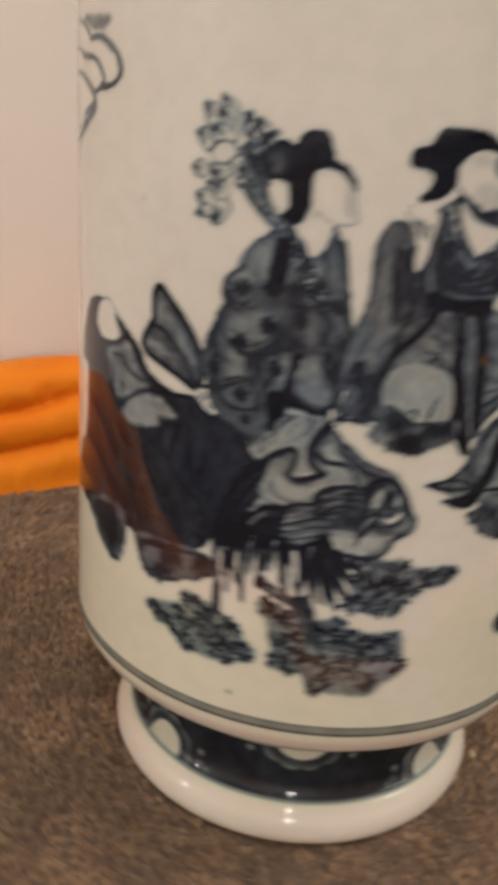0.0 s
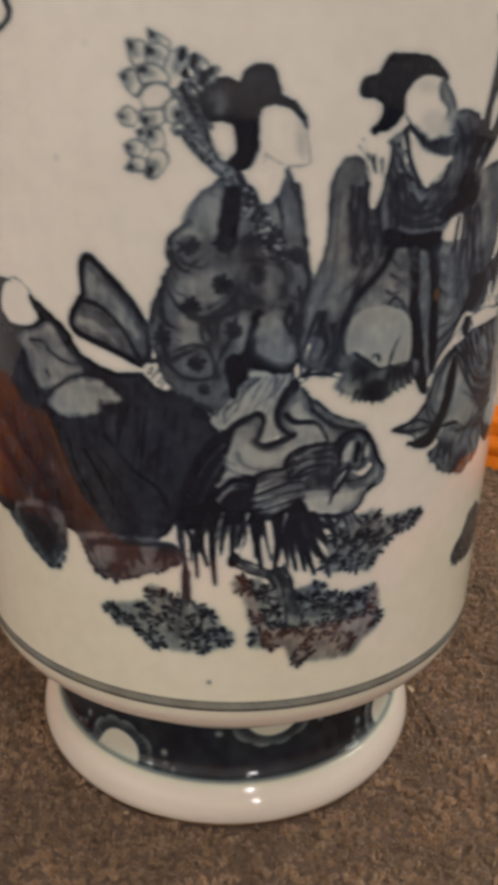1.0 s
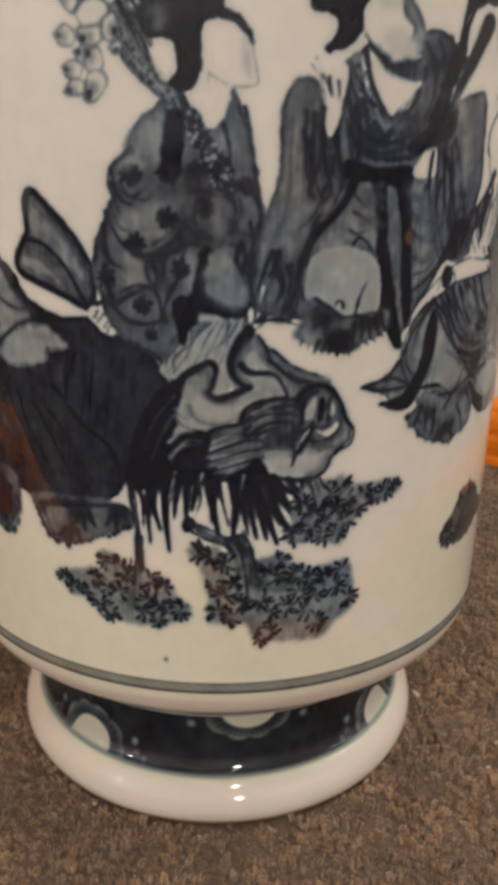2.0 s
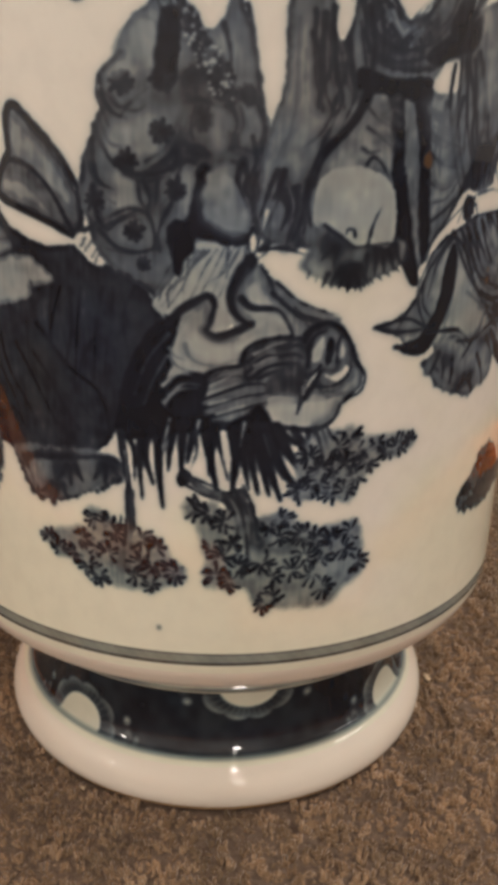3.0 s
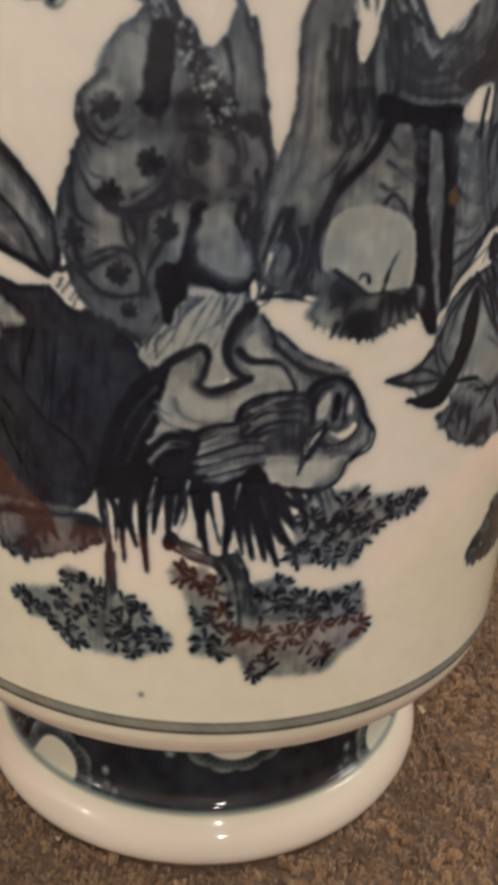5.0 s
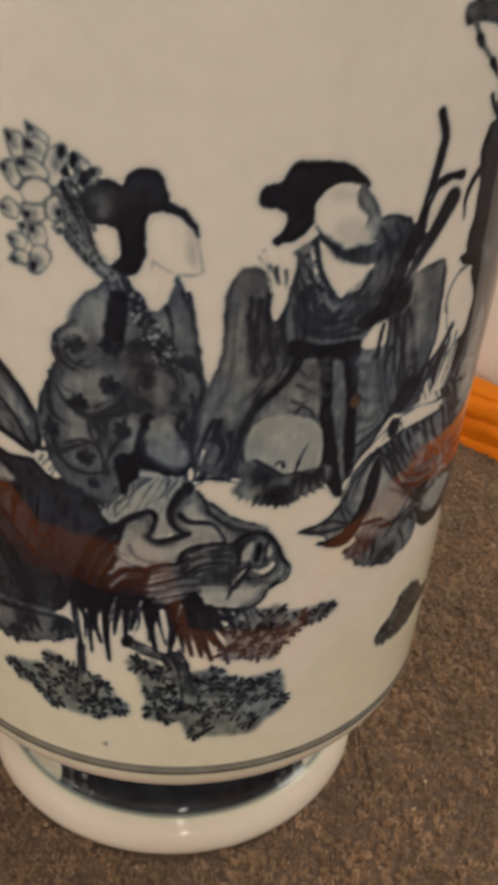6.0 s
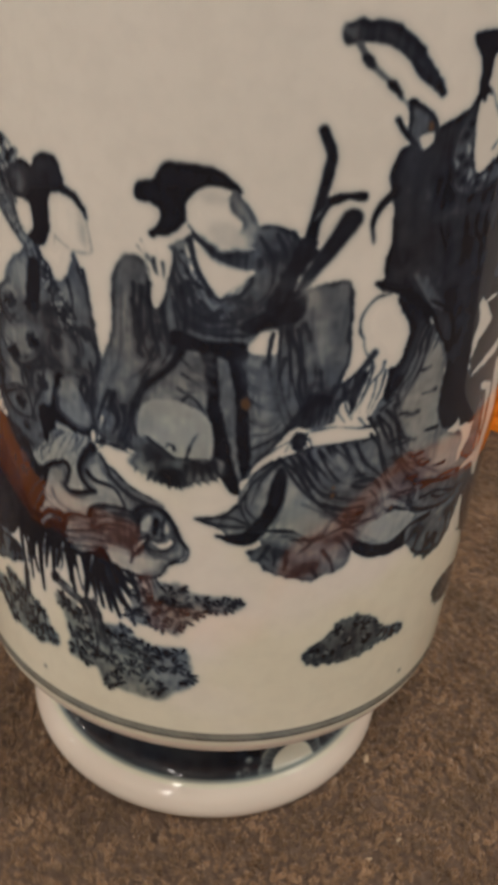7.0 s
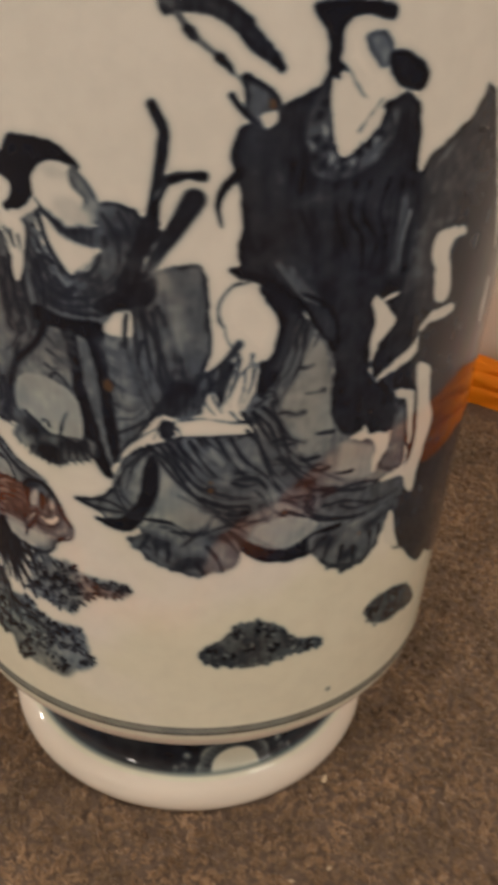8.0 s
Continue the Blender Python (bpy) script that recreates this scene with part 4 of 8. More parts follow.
brush.shade(0.97, 2.5, (-35.5, 260.5), (-32.5, 260.5), (-33, 253), (-35, 247))
brush.shade(0.97, 2.0, (-31.5, 264.5), (-35.5, 261), (-39, 258))
brush.wash(0.0, (-43.5, 254), (-41, 255.5), (-39, 253.5), (-37.5, 250), (-39, 248.5), (-41.5, 249.5), (-43, 252))
brush.wash(0.02, (-31.5, 258), (-29.5, 260), (-25, 260), (-22, 257.5), (-20, 254.5), (-19, 251), (-19, 247.5), (-21, 246.5), (-24.5, 246.5), (-25, 243.5), (-26.5, 239.5), (-29.5, 237), (-32, 239), (-34, 244), (-32.5, 247), (-31.5, 249.5))
brush.line(0.45, 0.7, (-20, 254.5), (-19, 250), (-19, 247), (-24.5, 246.5), (-29, 248.5), (-30, 249.5), taper=1)
brush.wash(0.18, (-22.5, 256.5), (-20.5, 255), (-20, 248.5), (-22, 249.5), soft=2.6)
brush.line(0.3, 0.8, (-30, 249), (-30.5, 246.5), taper=1)
brush.wash(0.04, (-20.5, 194.5), (-18.5, 196.5), (-17.5, 195), (-16, 199), (-14.5, 195), (-14, 193), (-16.5, 192), (-18.5, 190), (-20, 191.5))
brush.line(0.82, 0.7, (-20, 191.5), (-20.5, 194), (-19, 196), (-17.5, 194), (-18.5, 191.5), (-20, 191.5))
brush.line(0.82, 0.9, (-17, 191), (-16, 193.5), (-16.5, 195.5), taper=1, halo=0.22)
brush.line(0.85, 1.0, (-22.5, 208.5), (-23, 205), (-22.5, 201.5), (-20, 200.5), taper=1, halo=0.22)
brush.line(0.85, 1.2, (-15.5, 208.5), (-16.5, 203), (-18.5, 198), taper=1)
brush.wash(0.94, (-38.9, 240.9), (-36.2, 240.4), (-35.7, 235.5), (-36.6, 229.9), (-38.3, 228.5), (-40, 230.4), (-38.7, 235.4), soft=0.9)
brush.wash(0.78, (-35.8, 242), (-32.4, 240.8), (-30, 235.6), (-25.1, 230.2), (-23.7, 223.6), (-27.4, 222.6), (-31.1, 227.7), (-34.3, 234.4), soft=1.2)
brush.speckle(110, 0.45, (-35.8, 242), (-32.4, 240.8), (-30, 235.6), (-25.1, 230.2), (-23.7, 223.6), (-27.4, 222.6), (-31.1, 227.7), (-34.3, 234.4))
brush.line(0.82, 1.2, (-54.3, 227.2), (-53.4, 222.6), (-51.2, 219.7), (-48.2, 218.6), taper=1, halo=0.2)
brush.line(0.74, 1, (-52.8, 223.8), (-50.3, 221.1), (-46, 220.2), (-43.7, 221.3), taper=1, halo=0.2)
brush.line(0.84, 1.3, (-56.6, 214.1), (-56.6, 209.2), (-55.4, 204.9), (-51.9, 203.2), taper=1, halo=0.2)
brush.line(0.84, 1.4, (-51, 209.4), (-47.7, 207.1), (-43, 206.7), (-37.8, 208.7), (-36.5, 212.4), (-35.8, 217.2), taper=1, halo=0.2)
brush.line(0.8, 1.2, (-49, 207), (-45, 205.3), (-39.7, 206.2), taper=1, halo=0.2)
brush.line(0.84, 1.3, (-56.9, 203.6), (-56.4, 197.8), (-53.7, 194.1), (-50.1, 196.9), (-44.8, 199.1), taper=1, halo=0.2)
brush.line(0.8, 1.1, (-55.9, 194), (-50.8, 196.2), (-44.5, 198.4), taper=1, halo=0.2)
brush.line(0.82, 1.1, (-45, 206.6), (-43.1, 201.7), (-43.8, 199.1), taper=1, halo=0.2)
brush.line(0.8, 1, (-41.1, 206.1), (-41.5, 202.4), (-42.1, 198.5), taper=1, halo=0.2)
brush.line(0.84, 1.2, (-36.5, 206.3), (-37.8, 201.2), (-39.9, 197.4), (-41.3, 193.4), (-40.9, 189.6), taper=1, halo=0.2)
brush.line(0.82, 1.2, (-55.1, 193.4), (-51.7, 190.3), (-46.9, 189.2), (-41.7, 190.2), taper=1, halo=0.2)
brush.line(0.8, 1.2, (-38.4, 208.4), (-33.9, 210), (-31.1, 207.9), taper=1, halo=0.2)
brush.wash(0.36, (-28, 208.7), (-24, 208.8), (-22.6, 204.8), (-20.3, 201.5), (-18.3, 198.2), (-19.5, 194.7), (-24.1, 195.3), (-27.7, 197.8), (-29.2, 200), (-29, 204), soft=1.6)
brush.shade(0.62, 2, (-23.7, 207.9), (-24.2, 202.9), (-22.2, 198.5))
brush.line(0.88, 1.6, (-21.8, 210.4), (-20.8, 206.9), (-21.3, 204.2), (-19.4, 201.5), taper=1, halo=0.2)
brush.line(0.86, 1.4, (-17.4, 210.4), (-17.6, 205.5), (-16.4, 200.8), (-18.3, 197), taper=1, halo=0.2)
brush.line(0.84, 1.4, (-14.5, 209.5), (-13.6, 206.8), (-15.3, 203.3), (-16, 199.5), taper=1, halo=0.2)
brush.line(0.8, 1.2, (-18.5, 204.9), (-19.1, 200.7), (-20, 197.3), taper=1, halo=0.2)
brush.wash(0.95, (-32, 207.6), (-29, 206.5), (-29.8, 201.7), (-31.1, 198.6), (-27.4, 197.1), (-23.2, 194.8), (-18.8, 193.6), (-19.2, 191.8), (-24.7, 191.9), (-30, 193.6), (-32.9, 192.5), (-34.5, 189.5), (-36.4, 184.4), (-38, 188.4), (-36.6, 193.6), (-33.7, 197.6), (-32.6, 202.7), soft=0.9)
brush.line(0.84, 1.3, (-34.9, 222.1), (-31.4, 222.8), (-27, 221.5), (-21.5, 222.8), (-17.7, 221.4), taper=1, halo=0.2)
brush.line(0.84, 1.3, (-35.2, 213.9), (-32, 211.5), (-26.9, 212.3), (-23.2, 213.3), (-19.7, 212.1), taper=1, halo=0.2)
brush.shade(0.72, 3, (-35.2, 212.2), (-30.1, 211.6), (-23.8, 212.2), (-19.3, 212.6))
brush.shade(0.66, 2.4, (-19.4, 238.1), (-19.7, 231.5), (-18.4, 224.7))
brush.shade(0.4, 2.2, (-44.2, 237.5), (-46.9, 231.9), (-50.3, 228.5))
brush.shade(0.42, 2, (-27.4, 220), (-27.8, 216.2), (-27.4, 213.2))
brush.shade(0.42, 2, (-21.5, 222), (-20.1, 218.8), (-20.3, 215.5))
brush.shade(0.7, 2.4, (-47.8, 223.9), (-42.7, 222.9), (-36.4, 223.6))
brush.shade(0.68, 2.2, (-35.1, 220.7), (-33.9, 217.2), (-34.9, 214.6))
brush.line(0.8, 1, (-32.6, 221.4), (-33.6, 217.8), (-33.1, 214.6), taper=1, halo=0.2)
brush.line(0.8, 1, (-24.6, 221.6), (-23.4, 218.1), (-24.3, 214.9), taper=1, halo=0.2)
brush.line(0.8, 1, (-19, 222.3), (-17.3, 218.6), (-18, 215), taper=1, halo=0.2)
brush.line(0.76, 0.9, (-22.7, 221.6), (-21.9, 218.7), (-22.3, 215.8), taper=1, halo=0.2)
brush.shade(0.8, 4.5, (-43.7, 262.9), (-41.7, 265), (-38.5, 264.1))
brush.shade(0.82, 5, (-35.6, 266.2), (-32.9, 268.3), (-28.6, 267.5))
brush.shade(0.62, 2, (-42.7, 262.3), (-41, 261.1), (-41.5, 259.4))
brush.line(0.84, 1, (-24.1, 198.8), (-23.3, 203.9), (-22, 208.1), (-20.8, 205.7), (-22.3, 200.6), (-21.1, 196.4), taper=1, halo=0.2)
brush.line(0.84, 1.1, (-19.8, 215.5), (-18.8, 210.7), (-20.1, 205.7), (-18.8, 200.8), taper=1, halo=0.2)
brush.line(0.84, 1, (-17, 217.2), (-17.5, 212.4), (-16.3, 207.5), taper=1, halo=0.2)
brush.wash(0.84, (-22.9, 224.6), (-20.2, 225.9), (-18.7, 223.3), (-21.1, 221.6), soft=1.6)
brush.shade(0.84, 1.8, (-34.6, 226.4), (-33.2, 227.8))
brush.shade(0.36, 3, (-29.3, 201.8), (-26.3, 198.6), (-23.3, 196.3))
brush.wash(0.4, (-29.7, 207.7), (-23.4, 205.9), (-20.6, 200), (-19.8, 196.9), (-23.7, 194.9), (-28.5, 196.6), (-30.5, 199.2), soft=1.4)
brush.shade(0.45, 2, (-29.2, 197.8), (-25.8, 195.9), (-21.6, 195.6))
brush.line(0.88, 1.2, (-22.1, 209.4), (-23.2, 206.7), (-22.2, 203.8), (-20.8, 200.4), taper=1, halo=0.2)
brush.line(0.85, 1.1, (-18.7, 207.5), (-19.4, 204.1), (-18.6, 200.1), (-19.4, 197), taper=1, halo=0.2)
brush.line(0.84, 1.1, (-14.3, 208.2), (-15.1, 202.8), (-16.3, 198), taper=1, halo=0.2)
brush.line(0.84, 1.1, (-12.1, 204.2), (-12.2, 200.1), (-13.1, 196), taper=1, halo=0.2)
brush.line(0.84, 1.1, (-10, 205.5), (-9, 200.1), (-10, 194.6), taper=1, halo=0.2)
brush.wash(0.05, (-17.8, 195.7), (-13.5, 197.1), (-13.5, 192.6), (-16.2, 192.4), soft=0.7)
brush.wash(0.06, (-17.2, 195.7), (-16.1, 200.4), (-15.4, 198), (-16, 195.1), soft=0.7)
brush.wash(0.1, (-20.1, 192.5), (-19.2, 194.8), (-18.1, 192.1), (-19.2, 189.7), soft=0.6)
brush.line(0.88, 1, (-19.2, 195.3), (-20.4, 192.5), (-19.3, 189.4), (-18, 191.8), (-18.8, 194.8), taper=1, halo=0.2)
brush.line(0.86, 1.1, (-18.5, 194.8), (-16, 192.5), (-15.8, 190.1), (-18.6, 188.1), taper=1, halo=0.2)

brush.motif("painted_lotus_flower", "grey painted lotus spray with dark petal tips")
brush.wash(0.08, (-64.3, 273.6), (-60.5, 274.2), (-58.8, 271), (-59.6, 268.3), (-62.9, 268.9), soft=1)
brush.wash(0.4, (-64.3, 273.7), (-62, 274.1), (-61, 272.2), (-61.5, 270.5), (-63.5, 270.9), soft=2.6)
brush.wash(0.88, (-64.3, 273.8), (-63.2, 274), (-62.6, 273), (-62.9, 272.2), (-63.9, 272.4), soft=1.2)
brush.line(0.55, 0.8, (-64.3, 273.6), (-60.5, 274.2), (-58.8, 271), (-59.6, 268.3), (-62.9, 268.9), (-64.3, 273.6))
brush.wash(0.08, (-58.9, 276.4), (-55.8, 275.4), (-53.5, 273.7), (-54.8, 270.9), (-57.8, 271.6), soft=1)
brush.wash(0.4, (-58.9, 276.4), (-57, 275.8), (-55.6, 274.8), (-56.4, 273.1), (-58.2, 273.6), soft=2.6)
brush.wash(0.88, (-58.8, 276.5), (-57.9, 276.2), (-57.2, 275.7), (-57.6, 274.8), (-58.5, 275), soft=1.2)
brush.line(0.55, 0.8, (-58.9, 276.4), (-55.8, 275.4), (-53.5, 273.7), (-54.8, 270.9), (-57.8, 271.6), (-58.9, 276.4))
brush.wash(0.08, (-59.8, 272.7), (-56.5, 273.6), (-53.5, 271.8), (-53.4, 268.4), (-58.8, 268.3), soft=1)
brush.wash(0.4, (-59.6, 272.7), (-57.7, 273.3), (-55.9, 272.2), (-55.8, 270.2), (-59, 270.1), soft=2.6)
brush.wash(0.88, (-59.5, 272.8), (-58.5, 273), (-57.6, 272.5), (-57.6, 271.5), (-59.2, 271.4), soft=1.2)
brush.line(0.55, 0.8, (-59.8, 272.7), (-56.5, 273.6), (-53.5, 271.8), (-53.4, 268.4), (-58.8, 268.3), (-59.8, 272.7))
brush.wash(0.08, (-53.7, 271.7), (-50, 272.8), (-49.5, 268.8), (-51.4, 264.2), (-54.1, 263.6), (-55.3, 267.4), soft=1)
brush.wash(0.4, (-52.2, 272.1), (-50, 272.7), (-49.7, 270.3), (-50.8, 267.6), (-52.5, 267.2), (-53.2, 269.5), soft=2.6)
brush.wash(0.88, (-51.1, 272.3), (-50, 272.7), (-49.9, 271.5), (-50.4, 270.1), (-51.2, 269.9), (-51.6, 271), soft=1.2)
brush.line(0.55, 0.8, (-53.7, 271.7), (-50, 272.8), (-49.5, 268.8), (-51.4, 264.2), (-54.1, 263.6), (-55.3, 267.4), (-53.7, 271.7))
brush.wash(0.08, (-66.7, 266.4), (-63.2, 267.8), (-60.8, 266), (-61.5, 261.8), (-63.9, 262.5), soft=1)
brush.wash(0.4, (-66.6, 266.4), (-64.5, 267.2), (-63.1, 266.2), (-63.5, 263.6), (-64.9, 264.1), soft=2.6)
brush.wash(0.88, (-66.6, 266.4), (-65.5, 266.8), (-64.8, 266.3), (-65, 265), (-65.7, 265.2), soft=1.2)
brush.line(0.55, 0.8, (-66.7, 266.4), (-63.2, 267.8), (-60.8, 266), (-61.5, 261.8), (-63.9, 262.5), (-66.7, 266.4))
brush.wash(0.08, (-62.5, 268.4), (-57.7, 269.1), (-54.2, 266.7), (-54.7, 264.6), (-60.4, 264.4), soft=1)
brush.wash(0.4, (-62.3, 268.4), (-59.5, 268.8), (-57.4, 267.3), (-57.7, 266.1), (-61.1, 266), soft=2.6)
brush.wash(0.88, (-62.2, 268.3), (-60.8, 268.5), (-59.7, 267.8), (-59.9, 267.2), (-61.6, 267.1), soft=1.2)
brush.line(0.55, 0.8, (-62.5, 268.4), (-57.7, 269.1), (-54.2, 266.7), (-54.7, 264.6), (-60.4, 264.4), (-62.5, 268.4))
brush.wash(0.06, (-61.8, 261.8), (-59, 264.5), (-54.9, 264.6), (-53.2, 262.1), (-55.4, 259.5), (-59.7, 258.8), soft=1)
brush.line(0.62, 1, (-61.8, 261.8), (-59, 264.5), (-54.9, 264.6), (-53.2, 262.1), (-55.4, 259.5), (-59.7, 258.8), (-61.8, 261.8), taper=1, halo=0.2)
brush.wash(0.08, (-67.5, 257.2), (-64.6, 259.3), (-61.9, 257.4), (-62.8, 254.7), (-66, 255), soft=1)
brush.wash(0.4, (-67.4, 257.1), (-65.6, 258.3), (-64, 257.2), (-64.6, 255.6), (-66.5, 255.8), soft=2.6)
brush.wash(0.88, (-67.3, 257), (-66.4, 257.6), (-65.6, 257), (-65.9, 256.2), (-66.8, 256.3), soft=1.2)
brush.line(0.55, 0.8, (-67.5, 257.2), (-64.6, 259.3), (-61.9, 257.4), (-62.8, 254.7), (-66, 255), (-67.5, 257.2))
brush.wash(0.08, (-61.1, 258.5), (-55.4, 258.7), (-55.3, 255.8), (-58.7, 254.5), (-60.9, 255.5), soft=1)
brush.wash(0.4, (-61.1, 257.3), (-57.7, 257.5), (-57.6, 255.7), (-59.7, 254.9), (-61, 255.5), soft=2.6)
brush.wash(0.88, (-61.1, 256.5), (-59.4, 256.5), (-59.4, 255.7), (-60.4, 255.3), (-61, 255.6), soft=1.2)
brush.line(0.55, 0.8, (-61.1, 258.5), (-55.4, 258.7), (-55.3, 255.8), (-58.7, 254.5), (-60.9, 255.5), (-61.1, 258.5))
brush.wash(0.08, (-54.8, 260.3), (-52.1, 261.6), (-51.1, 257.9), (-53.2, 255.6), (-55.1, 257.1), soft=1)
brush.wash(0.4, (-53.4, 259.2), (-51.7, 260), (-51.1, 257.7), (-52.4, 256.4), (-53.5, 257.3), soft=2.6)
brush.wash(0.88, (-52.3, 258.3), (-51.5, 258.7), (-51.2, 257.6), (-51.8, 256.9), (-52.4, 257.4), soft=1.2)
brush.line(0.55, 0.8, (-54.8, 260.3), (-52.1, 261.6), (-51.1, 257.9), (-53.2, 255.6), (-55.1, 257.1), (-54.8, 260.3))
brush.wash(0.08, (-62.6, 253.5), (-59.5, 254.9), (-57.4, 254), (-58.6, 250.9), (-61, 251.2), soft=1)
brush.wash(0.4, (-62.4, 253.6), (-60.5, 254.4), (-59.3, 253.9), (-60, 252), (-61.4, 252.2), soft=2.6)
brush.wash(0.88, (-62.2, 253.6), (-61.3, 254.1), (-60.7, 253.8), (-61.1, 252.9), (-61.8, 253), soft=1.2)
brush.line(0.55, 0.8, (-62.6, 253.5), (-59.5, 254.9), (-57.4, 254), (-58.6, 250.9), (-61, 251.2), (-62.6, 253.5))
brush.wash(0.08, (-65.8, 250), (-63.2, 251.6), (-60.4, 250.1), (-61.6, 247.4), (-64.6, 247.9), soft=1)
brush.wash(0.4, (-65.7, 249.9), (-64.1, 250.9), (-62.4, 250), (-63.2, 248.4), (-65, 248.7), soft=2.6)
brush.wash(0.88, (-65.6, 249.9), (-64.8, 250.3), (-64, 249.9), (-64.3, 249.1), (-65.2, 249.2), soft=1.2)
brush.line(0.55, 0.8, (-65.8, 250), (-63.2, 251.6), (-60.4, 250.1), (-61.6, 247.4), (-64.6, 247.9), (-65.8, 250))
brush.wash(0.08, (-59.6, 254), (-56, 254.2), (-55.1, 250.5), (-57.3, 248.2), (-59.6, 250.2), soft=1)
brush.wash(0.4, (-59.6, 253.9), (-57.4, 254), (-56.9, 251.8), (-58.2, 250.4), (-59.6, 251.6), soft=2.6)
brush.wash(0.88, (-59.5, 253.9), (-58.5, 253.9), (-58.2, 252.8), (-58.8, 252.1), (-59.5, 252.7), soft=1.2)
brush.line(0.55, 0.8, (-59.6, 254), (-56, 254.2), (-55.1, 250.5), (-57.3, 248.2), (-59.6, 250.2), (-59.6, 254))
brush.wash(0.08, (-65.8, 244.4), (-63.2, 247.3), (-60.1, 246.7), (-60.9, 244), soft=1)
brush.wash(0.4, (-65.6, 244.4), (-64.1, 246.1), (-62.2, 245.8), (-62.7, 244.2), soft=2.6)
brush.wash(0.88, (-65.5, 244.4), (-64.7, 245.3), (-63.8, 245.1), (-64, 244.3), soft=1.2)
brush.line(0.55, 0.8, (-65.8, 244.4), (-63.2, 247.3), (-60.1, 246.7), (-60.9, 244), (-65.8, 244.4))
brush.wash(0.08, (-60.3, 244), (-58.7, 248.9), (-55.2, 249), (-54.4, 246.3), (-57.2, 242.8), (-59.5, 242.6), soft=1)
brush.wash(0.4, (-60.1, 243.7), (-59.1, 246.6), (-57, 246.7), (-56.6, 245.1), (-58.2, 243), (-59.6, 242.8), soft=2.6)
brush.wash(0.88, (-59.9, 243.4), (-59.5, 244.9), (-58.4, 244.9), (-58.2, 244.1), (-59, 243.1), (-59.7, 243), soft=1.2)
brush.line(0.55, 0.8, (-60.3, 244), (-58.7, 248.9), (-55.2, 249), (-54.4, 246.3), (-57.2, 242.8), (-59.5, 242.6), (-60.3, 244))
brush.wash(0.08, (-49.7, 265), (-47.4, 266.4), (-45.9, 263.9), (-48, 262.3), soft=1)
brush.wash(0.4, (-49.6, 264.9), (-48.2, 265.8), (-47.3, 264.3), (-48.6, 263.3), soft=2.6)
brush.wash(0.88, (-49.6, 264.9), (-48.9, 265.3), (-48.4, 264.5), (-49, 264), soft=1.2)
brush.line(0.55, 0.8, (-49.7, 265), (-47.4, 266.4), (-45.9, 263.9), (-48, 262.3), (-49.7, 265))
brush.wash(0.08, (-48, 268.6), (-45.3, 267.7), (-44.4, 265.2), (-46.9, 265.4), soft=1)
brush.wash(0.4, (-47.9, 268.6), (-46.3, 268.1), (-45.8, 266.6), (-47.3, 266.7), soft=2.6)
brush.wash(0.88, (-47.9, 268.6), (-47, 268.3), (-46.8, 267.6), (-47.5, 267.6), soft=1.2)
brush.line(0.55, 0.8, (-48, 268.6), (-45.3, 267.7), (-44.4, 265.2), (-46.9, 265.4), (-48, 268.6))
brush.wash(0.08, (-47.3, 271.5), (-44.6, 269.9), (-44, 267.7), (-46.1, 267.9), soft=1)
brush.wash(0.4, (-47.1, 271.5), (-45.5, 270.5), (-45.2, 269.2), (-46.4, 269.3), soft=2.6)
brush.wash(0.88, (-47, 271.4), (-46.2, 271), (-46, 270.3), (-46.7, 270.3), soft=1.2)
brush.line(0.55, 0.8, (-47.3, 271.5), (-44.6, 269.9), (-44, 267.7), (-46.1, 267.9), (-47.3, 271.5))
brush.wash(0.08, (-44.5, 266.4), (-43.2, 268.7), (-41.8, 268.3), (-43.2, 265.6), soft=1)
brush.wash(0.4, (-44, 266.9), (-43.2, 268.3), (-42.4, 268.1), (-43.2, 266.4), soft=2.6)
brush.wash(0.88, (-43.7, 267.3), (-43.3, 268), (-42.8, 267.9), (-43.3, 267.1), soft=1.2)
brush.line(0.55, 0.8, (-44.5, 266.4), (-43.2, 268.7), (-41.8, 268.3), (-43.2, 265.6), (-44.5, 266.4))
brush.wash(0.08, (-53.6, 254.3), (-51.3, 255.9), (-50.3, 254.4), (-51.9, 253), soft=1)
brush.wash(0.4, (-52.9, 254), (-51.5, 254.9), (-50.9, 254), (-51.9, 253.2), soft=2.6)
brush.wash(0.88, (-52.4, 253.7), (-51.7, 254.2), (-51.4, 253.8), (-51.9, 253.4), soft=1.2)
brush.line(0.55, 0.8, (-53.6, 254.3), (-51.3, 255.9), (-50.3, 254.4), (-51.9, 253), (-53.6, 254.3))
brush.wash(0.9, (-49, 269.9), (-47.9, 271.9), (-47, 269.9), (-48.3, 268.3), soft=0.8)
brush.wash(0.88, (-50.9, 266.8), (-49.7, 268.3), (-49, 266.3), soft=0.8)
brush.wash(0.88, (-46.8, 265.6), (-45.6, 267.7), (-44.3, 266.2), (-45.7, 264.5), soft=0.8)
brush.wash(0.86, (-45.3, 267.8), (-43.6, 269.1), (-42.8, 268), (-44.3, 266.8), soft=0.8)
brush.wash(0.86, (-51.7, 263.7), (-50.5, 265.1), (-49.7, 262.2), soft=0.8)
brush.line(0.8, 1, (-47.5, 264.2), (-45.6, 260.7), (-43.4, 255.9), taper=1, halo=0.2)
brush.line(0.8, 1, (-49.5, 262.1), (-47.1, 256.7), (-43.9, 250.6), taper=1, halo=0.2)

